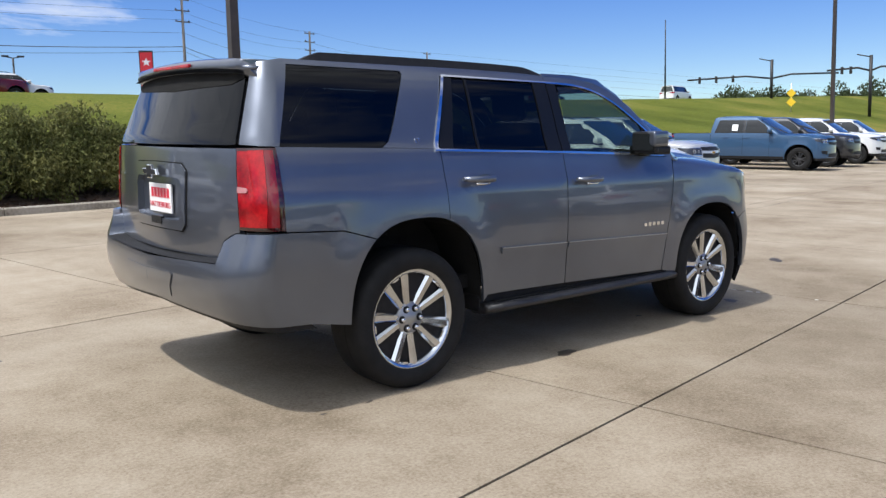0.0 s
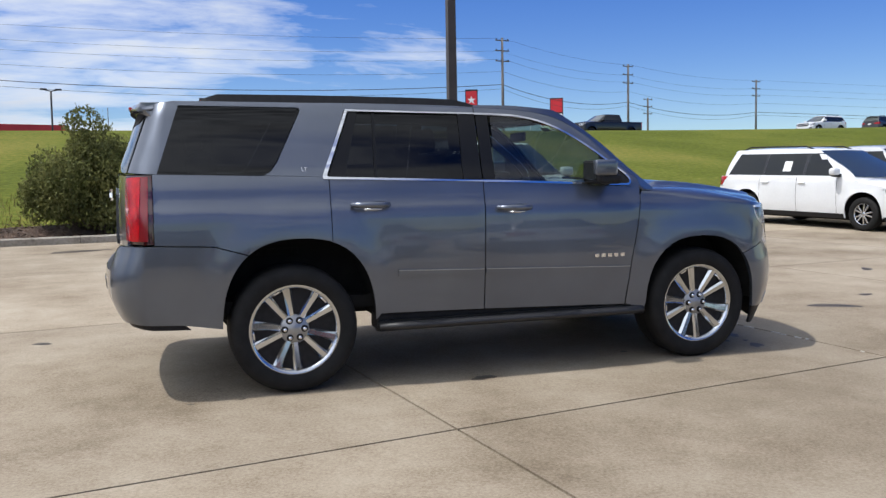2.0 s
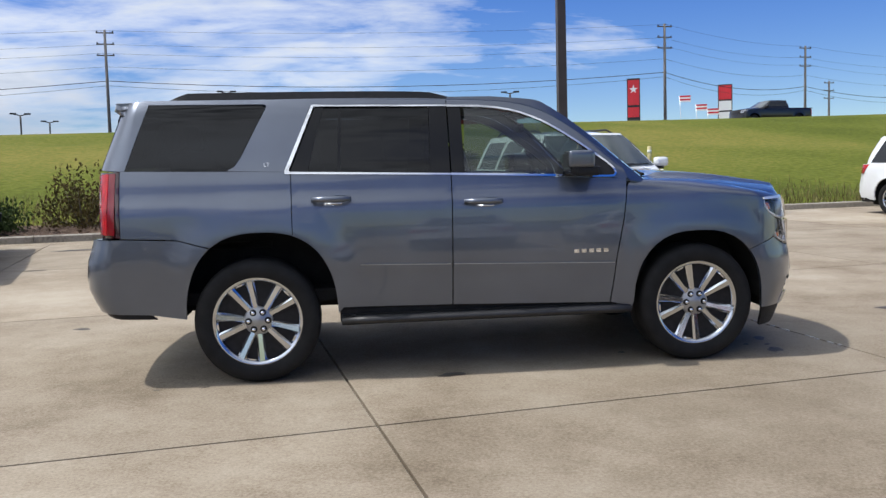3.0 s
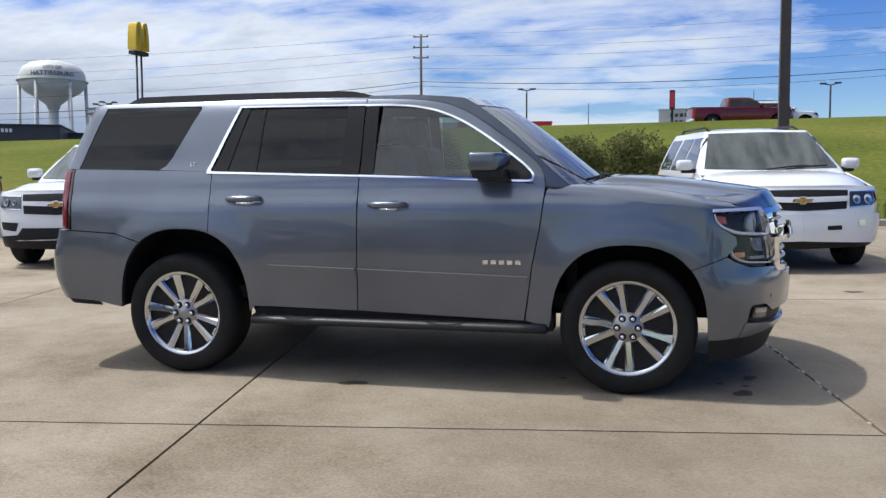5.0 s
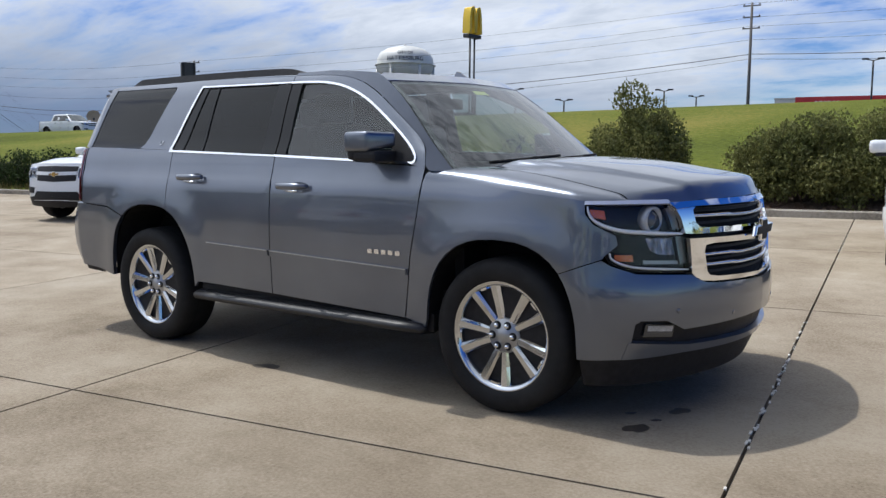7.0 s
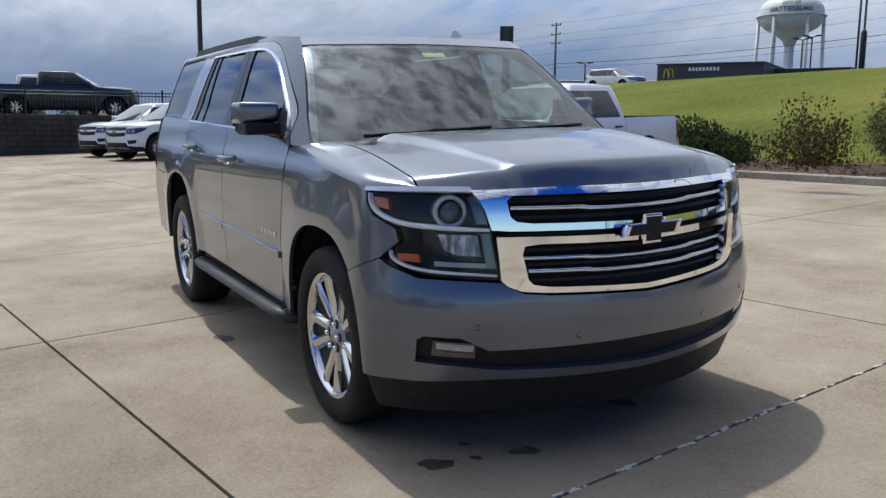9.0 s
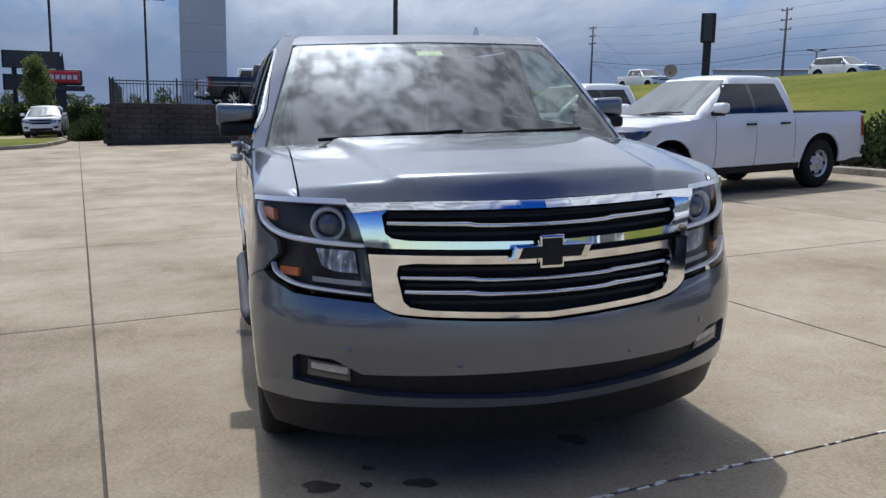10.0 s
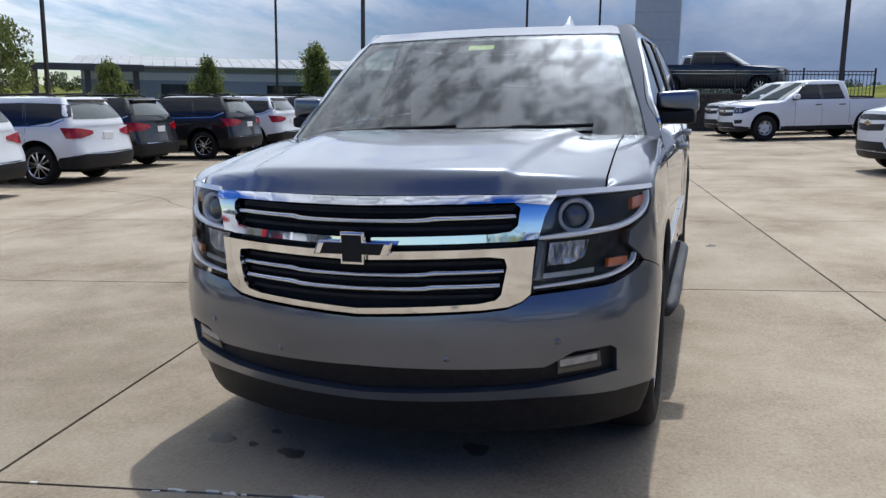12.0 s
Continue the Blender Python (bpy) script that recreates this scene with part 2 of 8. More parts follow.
M["lens_clear"] = glass("lamp_lens", (0.93, 0.94, 0.95), ior=1.32)
M["lens_red"] = varied(mat_new("red_lamp_lens", (0.30, 0.004, 0.008), 0.12, 0, 0.45, 0.3), ((0.12, 0.002, 0.004), (0.30, 0.004, 0.008), (0.50, 0.008, 0.012)), 7, (0.1, 0.2), fine=60, grain=0.3)
M["lens_wine"] = mat_new("wine_red_lamp_lens", (0.16, 0.003, 0.007), 0.14, 0, 0.6)
M["projector"] = mat_new("projector_glass", (0.075, 0.08, 0.088), 0.06, 0.3, 1.0)
M["drl_ring"] = varied(mat_new("frosted_light_ring", (0.42, 0.43, 0.45), 0.35, 0.5, 0.6), ((0.30, 0.31, 0.33), (0.55, 0.56, 0.58)), 40, (0.25, 0.45))
M["lens_deep"] = mat_new("deep_red_lamp_lens", (0.03, 0.002, 0.003), 0.08, 0, 1.0)
M["amber"] = mat_new("amber_lens", (0.8, 0.16, 0.02), 0.2, 0, 1.0)
M["reflector"] = varied(mat_new("lamp_reflector", (0.6, 0.62, 0.66), 0.1, 1.0), ((0.05, 0.055, 0.06), (0.30, 0.32, 0.36), (0.80, 0.82, 0.86)), 40, (0.06, 0.2), 0.9, fine=90, distance=0.02, stretch=(1, 1, 0.3))
M["drl"] = mat_new("clear_light_strip", (0.82, 0.83, 0.85), 0.18, 0.25, 1.0)
M["lens_pale"] = mat_new("pale_reverse_lens", (0.5, 0.22, 0.22), 0.12, 0, 1.0)
M["white_lens"] = mat_new("white_lens", (0.75, 0.77, 0.8), 0.15, 0, 1.0)
M["leather"] = varied(mat_new("black_leather", (0.03, 0.03, 0.032), 0.5), ((0.025, 0.025, 0.027), (0.045, 0.044, 0.044)), 10, (0.4, 0.6), 0.1)
M["trim_grey"] = varied(mat_new("dark_interior_trim", (0.06, 0.058, 0.055), 0.7), ((0.045, 0.044, 0.042), (0.08, 0.077, 0.073)), 10)
M["headliner"] = mat_new("headliner", (0.22, 0.21, 0.20), 0.9)
M["sticker"] = mat_new("yellow_sticker", (0.75, 0.8, 0.2), 0.6)
for k in ("tyre", "plastic", "matt_black"):
    M[k].node_tree.nodes["Principled BSDF"].inputs["Specular IOR Level"].default_value = 0.22
M["paper"] = mat_new("white_paper", (0.8, 0.8, 0.8), 0.7)
M["faded_yellow"] = varied(mat_new("faded_yellow_paint", (0.62, 0.52, 0.22), 0.7), ((0.50, 0.42, 0.18), (0.72, 0.64, 0.38)), 9)
M["chalky"] = varied(mat_new("chalky_white_plastic", (0.7, 0.7, 0.66), 0.7), ((0.58, 0.58, 0.54), (0.76, 0.76, 0.72)), 12)
M["red_ink"] = mat_new("red_ink", (0.6, 0.02, 0.05), 0.6)


# ---- mesh tools ----
def part(name, bm, material, parent, label=""):
    """Links a bmesh as one mesh object under a thing or a part."""
    me = bpy.data.meshes.new(name)
    bm.to_mesh(me)
    bm.free()
    me.materials.append(material)
    ob = new(name, me)
    if parent is not None:
        ob.parent = parent
    return tagged(ob, label)


def raw(name, verts, faces, material, parent, label="", smooth=True, normals=None):
    me = bpy.data.meshes.new(name)
    me.from_pydata([tuple(v) for v in verts], [], faces)
    if smooth:
        me.shade_smooth()
    me.materials.append(material)
    if normals is not None:
        me.normals_split_custom_set_from_vertices([tuple(n) for n in normals])
    ob = new(name, me)
    if parent is not None:
        ob.parent = parent
    return tagged(ob, label)


def thing(name, m, label, category, group="", kind=""):
    return_ob = new(name)
    return_ob.empty_display_size = 0.1
    return_ob.matrix_world = m
    return tagged(return_ob, label, category, group, kind)


def add_box(bm, lo, hi, bevel=0.0, m=None, seg=2):
    r = bmesh.ops.create_cube(bm, size=1)
    c = [(a + b) / 2 for a, b in zip(lo, hi)]
    s = [b - a for a, b in zip(lo, hi)]
    bmesh.ops.transform(bm, verts=r["verts"], matrix=Matrix.Translation(c) @ Matrix.Diagonal((*s, 1)))
    vs = r["verts"]
    if bevel:
        es = list({e for v in vs for e in v.link_edges})
        q = bmesh.ops.bevel(bm, geom=es, offset=bevel, segments=seg, affect="EDGES", profile=0.6)
        vs = list({v for f in q["faces"] for v in f.verts} | {v for v in vs if v.is_valid})
    if m is not None:
        bmesh.ops.transform(bm, verts=vs, matrix=m)
    return vs


def box(lo, hi, bevel=0.0, m=None, seg=2):
    bm = bmesh.new()
    add_box(bm, lo, hi, bevel, m, seg)
    return bm


def smooth(bm):
    for f in bm.faces:
        f.smooth = True
    return bm


def lathe(profile, n=32, axis="z", m=None, bm=None, caps=True):
    """Turn a profile of (radius, height) about an axis."""
    bm = bm or bmesh.new()
    rings, vs = [], []
    for r, h in profile:
        ring = []
        for i in range(n):
            a = 2 * math.pi * i / n
            c, s = r * math.cos(a), r * math.sin(a)
            ring.append(bm.verts.new((c, s, h) if axis == "z" else (c, h, s) if axis == "y" else (h, c, s)))
        rings.append(ring)
        vs += ring
    for a, b in zip(rings, rings[1:]):
        for i in range(n):
            j = (i + 1) % n
            f = bm.faces.new((a[i], a[j], b[j], b[i]))
            f.smooth = True
    for ring in (rings[0], rings[-1]) if caps else ():
        if profile[0 if ring is rings[0] else -1][0] > 1e-5:
            bm.faces.new(ring)
    bmesh.ops.recalc_face_normals(bm, faces=[f for f in bm.faces if f.verts[0] in set(vs)])
    if m is not None:
        bmesh.ops.transform(bm, verts=vs, matrix=m)
    return bm


def tube(points, r, n=8, bm=None, taper=None):
    """A round bar along a line of points."""
    bm = bm or bmesh.new()
    pts = [Vector(p) for p in points]
    rings = []
    for i, p in enumerate(pts):
        d = (pts[min(i + 1, len(pts) - 1)] - pts[max(i - 1, 0)]).normalized()
        q = d.to_track_quat("Z", "X")
        rr = taper[i] if taper else r
        rings.append([bm.verts.new(p + q @ Vector((rr * math.cos(2 * math.pi * k / n), rr * math.sin(2 * math.pi * k / n), 0))) for k in range(n)])
    for a, b in zip(rings, rings[1:]):
        for k in range(n):
            f = bm.faces.new((a[k], a[(k + 1) % n], b[(k + 1) % n], b[k]))
            f.smooth = True
    bm.faces.new(rings[0][::-1])
    bm.faces.new(rings[-1])
    return bm


def text_mesh(body, size, extrude=0.01):
    c = bpy.data.curves.new("lettering", "FONT")
    c.body, c.size, c.extrude, c.align_x, c.align_y = body, size, extrude, "CENTER", "CENTER"
    tmp = new("lettering_tmp", c)
    me = bpy.data.meshes.new_from_object(tmp.evaluated_get(bpy.context.evaluated_depsgraph_get()))
    bpy.data.objects.remove(tmp)
    bpy.data.curves.remove(c)
    return me


def surf(name, fn, nu, nv, material, parent, label="", thick=0.0):
    """A smooth sheet fn(u, v) over the unit square, with an optional skirt."""
    verts, faces = [], []
    for i in range(nu + 1):
        for j in range(nv + 1):
            verts.append(fn(i / nu, j / nv))
    for i in range(nu):
        for j in range(nv):
            a = i * (nv + 1) + j
            faces.append((a, a + 1, a + nv + 2, a + nv + 1))
    ob = raw(name, verts, faces, material, parent, label)
    if thick:
        s = ob.modifiers.new("thickness", "SOLIDIFY")
        s.thickness, s.offset = thick, -1
    return ob


def curve_fn(knots):
    """A smooth function through (x, value) knots."""
    xs = np.array([k[0] for k in knots], float)
    ys = np.array([k[1] for k in knots], float)
    if len(xs) == 1:
        return lambda x: float(ys[0])
    d = np.diff(ys) / np.diff(xs)
    m = np.empty(len(xs))
    m[0], m[-1] = d[0], d[-1]
    for i in range(1, len(xs) - 1):
        m[i] = 0 if d[i - 1] * d[i] <= 0 else 2 * d[i - 1] * d[i] / (d[i - 1] + d[i])

    def f(x):
        x = min(max(x, xs[0]), xs[-1])
        i = min(max(int(np.searchsorted(xs, x)) - 1, 0), len(xs) - 2)
        h = xs[i + 1] - xs[i]
        t = (x - xs[i]) / h
        return float((2 * t**3 - 3 * t**2 + 1) * ys[i] + (t**3 - 2 * t**2 + t) * h * m[i] + (-2 * t**3 + 3 * t**2) * ys[i + 1] + (t**3 - t**2) * h * m[i + 1])
    return f


class Shell:
    """A car's skin: for every height a rounded outline seen from above. s runs along the right side from the middle of the
    tail to the middle of the nose; on the flank s is x."""

    def __init__(self, w, xf, xr, xa, xb, front, rear, flare=None, zref=0.9):
        self.w, self.xf, self.xr = curve_fn(w), curve_fn(xf), curve_fn(xr)
        self.xa, self.xb, self.front, self.rear, self.flare = xa, xb, front, rear, flare
        self.cache = {}
        self.lf = self.lr = None
        q = self.curve(zref)
        self.lf, self.lr = q[3], q[4]
        self.cache.clear()

    def half(self, w, end, a, b, bow, sign):
        b = min(b, w * 0.9)
        pts = [(end - sign * bow * y * y, -y) for y in np.linspace(0, w - b, 9)]
        for p in np.linspace(0, math.pi / 2, 11)[1:]:
            y = (w - b) + b * math.sin(p)
            pts.append((end - sign * (a * (1 - math.cos(p)) + bow * y * y), -y))
        return pts

    def curve(self, z):
        key = round(z, 4)
        if key in self.cache:
            return self.cache[key]
        w = self.w(z)
        f = self.half(w, self.xf(z), *self.front, 1) + [(self.xb, -w)]
        r = self.half(w, self.xr(z), *self.rear, -1) + [(self.xa, -w)]
        res = []
        for pts in (f, r):
            p = np.array(pts)
            res.append((p, np.concatenate(([0], np.cumsum(np.hypot(*np.diff(p, axis=0).T))))))
        (pf, lf), (pr, lr) = res
        nf, nr = self.lf or lf[-1], self.lr or lr[-1]
        s = np.concatenate((self.xa - nr * (1 - lr / lr[-1]), (self.xb + nf * (1 - lf / lf[-1]))[::-1]))
        p = np.concatenate((pr, pf[::-1]))
        out = (s, p[:, 0], p[:, 1], lf[-1], lr[-1])
        self.cache[key] = out
        return out

    def pt(self, s, z):
        c = self.curve(z)
        x, y = float(np.interp(s, c[0], c[1])), float(np.interp(s, c[0], c[2]))
        if self.flare:
            y -= self.flare(x, z)
        return Vector((x, y, z))

    def normal(self, s, z, e=0.012):
        a = self.pt(s + e, z) - self.pt(s - e, z)
        b = self.pt(s, z + e) - self.pt(s, z - e)
        n = a.cross(b)
        return n.normalized() if n.length > 1e-9 else Vector((0, -1, 0))

    def s_of(self, kind, v, z):
        s, x, y = self.curve(z)[:3]
        if kind == "x":
            return float(np.interp(v, x, s))
        k = len(s) // 2
        if kind == "f":
            return float(np.interp(-abs(v), y[k:], s[k:]))
        return float(np.interp(abs(v), -y[:k], s[:k]))

    def poly(self, spec, step=0.09):
        """(kind, value, z): kind x on the flank, f on the nose, r on the tail by its y."""
        out = []
        n = len(spec)
        for i in range(n):
            a, b = spec[i], spec[(i + 1) % n]
            length = math.hypot(a[1] - b[1], a[2] - b[2]) if a[0] == b[0] else 0.3
            k = max(1, int(math.ceil(length / step)))
            for j in range(k):
                t = j / k
                z = a[2] + (b[2] - a[2]) * t
                if a[0] == b[0]:
                    s = self.s_of(a[0], a[1] + (b[1] - a[1]) * t, z)
                else:
                    s = self.s_of(*a) * (1 - t) + self.s_of(*b) * t
                if not out or abs(out[-1][0] - s) + abs(out[-1][1] - z) > 1e-4:
                    out.append((s, z))
        return out


def panel(name, shell, polys, material, parent, sides="R", res=0.09, th=0.018, off=0.0, label="", lean=(0.0, 0.0)):
    """Skin panels cut out of a shell by outlines, with returned edges. sides: R, L or B (both halves in one mesh);
    lean tips the panel forwards by so much a metre above a height."""
    verts, faces, norms = [], [], []
    if isinstance(polys[0][0], str):
        polys = [polys]
    for spec in polys:
        pts = shell.poly(spec)
        area = sum(a[0] * b[1] - b[0] * a[1] for a, b in zip(pts, pts[1:] + pts[:1]))
        if area < 0:
            pts.reverse()
        bm = bmesh.new()
        bm.faces.new([bm.verts.new((s, z, 0)) for s, z in pts])
        lo = [min(p[k] for p in pts) for k in (0, 1)]
        hi = [max(p[k] for p in pts) for k in (0, 1)]
        for k in (0, 1):
            for c in np.arange(math.ceil(lo[k] / res) * res, hi[k], res):
                bmesh.ops.bisect_plane(bm, geom=bm.verts[:] + bm.edges[:] + bm.faces[:], dist=1e-5,
                                       plane_co=(c, 0, 0) if k == 0 else (0, c, 0), plane_no=(1, 0, 0) if k == 0 else (0, 1, 0))
        base = len(verts)
        bm.verts.index_update()
        ids = {}
        for v in bm.verts:
            n = shell.normal(v.co.x, v.co.y)
            ids[v] = len(verts)
            p = shell.pt(v.co.x, v.co.y) + n * off
            verts.append(p + Vector((lean[0] * (p.z - lean[1]), 0, 0)))
            norms.append(Vector((n.x, n.y, n.z - lean[0] * n.x)).normalized())
        for f in bm.faces:
            faces.append([ids[v] for v in f.verts])
        if th:
            for e in bm.edges:
                if len(e.link_faces) == 1:
                    l = e.link_loops[0]
                    a, b = l.vert, l.link_loop_next.vert
                    k = len(verts)
                    for v in (a, b):
                        verts.append(verts[ids[v]].copy())
                    for v in (b, a):
                        verts.append(verts[ids[v]] - norms[ids[v]] * th)
                    norms += [Vector()] * 4
                    faces.append([k + 1, k, k + 3, k + 2])
        bm.free()
    if sides in "LB":
        mv = [Vector((v.x, -v.y, v.z)) for v in verts]
        mn = [Vector((v.x, -v.y, v.z)) for v in norms]
        if sides == "L":
            verts, norms, faces = mv, mn, [f[::-1] for f in faces]
        else:
            k = len(verts)
            faces = faces + [[i + k for i in f[::-1]] for f in faces]
            verts, norms = verts + mv, norms + mn
    return raw(name, verts, faces, material, parent, label, True, norms)


def bead(name, shell, path, material, parent, sides="R", bulge=0.008, off=0.0, rounds=2, label=""):
    """A convex strip laid on a shell along (kind, value, z, half-width) points; B joins both halves at the middle."""
    pts = [(shell.s_of(k, v, z), z, w) for k, v, z, w in path]
    for _ in range(rounds):
        cut = [pts[0]]
        for a, b in zip(pts, pts[1:]):
            cut += [tuple(p * 0.75 + q * 0.25 for p, q in zip(a, b)), tuple(p * 0.25 + q * 0.75 for p, q in zip(a, b))]
        pts = cut + [pts[-1]]
    dense = [pts[0]]
    for a, b in zip(pts, pts[1:]):
        n = max(1, int(math.hypot(b[0] - a[0], b[1] - a[1]) / 0.05))
        dense += [tuple(p + (q - p) * i / n for p, q in zip(a, b)) for i in range(1, n + 1)]
    verts, faces = [], []
    across = (-1, -0.8, -0.45, 0, 0.45, 0.8, 1)
    for i, (sv, z, w) in enumerate(dense):
        a, b = dense[max(i - 1, 0)], dense[min(i + 1, len(dense) - 1)]
        dx, dz = b[0] - a[0], b[1] - a[1]
        l = math.hypot(dx, dz) or 1
        for k in across:
            q, zz = sv - dz / l * w * k, z + dx / l * w * k
            verts.append(shell.pt(q, zz) + shell.normal(sv, z) * (off + bulge * (1 - abs(k) ** 2.4) - (0.012 if abs(k) == 1 else 0)))
    m = len(across)
    for i in range(len(dense) - 1):
        for j in range(m - 1):
            faces.append([i * m + j, (i + 1) * m + j, (i + 1) * m + j + 1, i * m + j + 1])
    flip = [Vector((v.x, -v.y, v.z)) for v in verts]
    if sides == "L":
        verts, faces = flip, [f[::-1] for f in faces]
    elif sides == "B":
        n = len(verts)
        verts, faces = verts + flip, faces + [[i + n for i in f[::-1]] for f in faces]
    return raw(name, verts, faces, material, parent, label)


def rounded(pts, times=2):
    """Corner-cut an open line of (x, z) points, its ends kept."""
    for _ in range(times):
        cut = [pts[0]]
        for (ax, az), (bx, bz) in zip(pts, pts[1:]):
            cut += [(ax * 0.75 + bx * 0.25, az * 0.75 + bz * 0.25), (ax * 0.25 + bx * 0.75, az * 0.25 + bz * 0.75)]
        pts = cut + [pts[-1]]
    return pts


def inset(pts, d):
    """The same line moved d to its right-hand side."""
    out = []
    for i, p in enumerate(pts):
        a, b = pts[max(i - 1, 0)], pts[min(i + 1, len(pts) - 1)]
        dx, dz = b[0] - a[0], b[1] - a[1]
        l = math.hypot(dx, dz) or 1
        out.append((p[0] + dz / l * d, p[1] - dx / l * d))
    return out


def arch(cx, cz, rx, ry, a0, a1, n=14, p=2.5):
    """Points of a squared-off wheel arch; degrees from the front, over the top."""
    out = []
    for i in range(n + 1):
        a = radians(a0 + (a1 - a0) * i / n)
        c, s = math.cos(a), math.sin(a)
        out.append(("x", cx + rx * math.copysign(abs(c) ** (2 / p), c), cz + ry * math.copysign(abs(s) ** (2 / p), s)))
    return out

# ---- ground ----
SLOPE, Y0, GRID = 0.035, -2.03, 8.85
CB, SB = math.cos(radians(GRID)), math.sin(radians(GRID))
TILT = Matrix.Rotation(math.atan(SLOPE), 4, "X")
KERB_V = 11.2


def lot_z(x, y):
    return SLOPE * (y - Y0)


def uv_xy(u, v):
    return u * CB - v * SB, u * SB + v * CB


def xy_uv(x, y):
    return x * CB + y * SB, -x * SB + y * CB


ridge_z = curve_fn([(-900, -6), (-250, 0.0), (-108, 3.0), (-62, 3.6), (-42, 3.9), (0, 4.6), (40, 5.3), (90, 6.9), (150, 9.2), (230, 11), (900, 12)])


def ground_z(x, y):
    u, v = xy_uv(x, y)
    base = lot_z(*uv_xy(min(max(u, -80), 120), min(max(v, -60), KERB_V + 0.4)))
    if v <= KERB_V + 0.4:
        return base
    t = min(max((v - KERB_V - 0.4) / (39.5 - KERB_V - 0.4), 0), 1)
    t = 0.85 * t + 0.15 * t * t * (3 - 2 * t)
    dip = 0.30 * min(max((v - 40.5) / 1.5, 0), 1) if abs(u) < 200 else 0.0
    return base + 0.10 + (ridge_z(u) - base - 0.1) * t - dip


def on_lot(x, y, heading=0.0, lift=0.0):
    """A pose on the sloping lot, heading in degrees from +x."""
    return Matrix.Translation((x, y, lot_z(x, y) + lift)) @ TILT @ Matrix.Rotation(radians(heading), 4, "Z")


def upright(x, y, z, heading=0.0):
    return Matrix.Translation((x, y, z)) @ Matrix.Rotation(radians(heading), 4, "Z")


def world_coord(m):
    """Lets a varied material follow the world, not the object."""
    nt = m.node_tree
    g = nt.nodes.new("ShaderNodeNewGeometry")
    for node in nt.nodes:
        if node.type == "MAPPING":
            nt.links.new(g.outputs["Position"], node.inputs[0])
    return m


def object_random(m, amount):
    nt = m.node_tree
    b = nt.nodes["Principled BSDF"]
    link = b.inputs["Base Color"].links[0]
    src = link.from_socket
    info = nt.nodes.new("ShaderNodeObjectInfo")
    mr = nt.nodes.new("ShaderNodeMapRange")
    mr.inputs[3].default_value, mr.inputs[4].default_value = 1 - amount, 1 + amount
    hs = nt.nodes.new("ShaderNodeHueSaturation")
    nt.links.new(info.outputs["Random"], mr.inputs[0])
    nt.links.new(mr.outputs[0], hs.inputs["Value"])
    nt.links.new(src, hs.inputs["Color"])
    nt.links.new(hs.outputs[0], b.inputs["Base Color"])
    return m


M["concrete"] = object_random(world_coord(varied(mat_new("weathered_concrete", (0.4, 0.36, 0.3), 0.85),
    ((0.170, 0.133, 0.090), (0.248, 0.203, 0.147), (0.310, 0.261, 0.195), (0.372, 0.324, 0.252)), 0.55, (0.75, 0.95), 0.3, fine=60, distance=0.003, grain=0.42)), 0.06)
for node in M["concrete"].node_tree.nodes:
    if node.type == "TEX_NOISE":
        node.inputs["Roughness"].default_value = 0.70
    if node.type == "VALTORGB":
        for e, pos in zip(node.color_ramp.elements, (0.40, 0.475, 0.55, 0.64)):
            e.position = pos
M["concrete"].node_tree.nodes["Principled BSDF"].inputs["Specular IOR Level"].default_value = 0.22


def darken_patch(m, centre, r0, r1, dark):
    """A broad patch of darker colour with a ragged edge."""
    nt = m.node_tree
    b = nt.nodes["Principled BSDF"]
    src = b.inputs["Base Color"].links[0].from_socket
    g = nt.nodes.new("ShaderNodeNewGeometry")
    dist = nt.nodes.new("ShaderNodeVectorMath")
    dist.operation = "DISTANCE"
    nt.links.new(g.outputs["Position"], dist.inputs[0])
    dist.inputs[1].default_value = centre
    nz = nt.nodes.new("ShaderNodeTexNoise")
    nz.inputs["Scale"].default_value, nz.inputs["Detail"].default_value = 0.8, 7
    nt.links.new(g.outputs["Position"], nz.inputs["Vector"])
    add = nt.nodes.new("ShaderNodeMath")
    add.operation = "MULTIPLY_ADD"
    nt.links.new(nz.outputs["Fac"], add.inputs[0])
    add.inputs[1].default_value = 4.0
    nt.links.new(dist.outputs["Value"], add.inputs[2])
    mr = nt.nodes.new("ShaderNodeMapRange")
    mr.interpolation_type = "SMOOTHSTEP"
    nt.links.new(add.outputs[0], mr.inputs[0])
    mr.inputs[1].default_value, mr.inputs[2].default_value, mr.inputs[3].default_value, mr.inputs[4].default_value = r0 + 2, r1 + 2, 1.0, 0.0
    mx = nt.nodes.new("ShaderNodeMix")
    mx.data_type, mx.blend_type = "RGBA", "MULTIPLY"
    nt.links.new(mr.outputs[0], mx.inputs[0])
    nt.links.new(src, mx.inputs[6])
    mx.inputs[7].default_value = (*dark, 1)
    nt.links.new(mx.outputs[2], b.inputs["Base Color"])


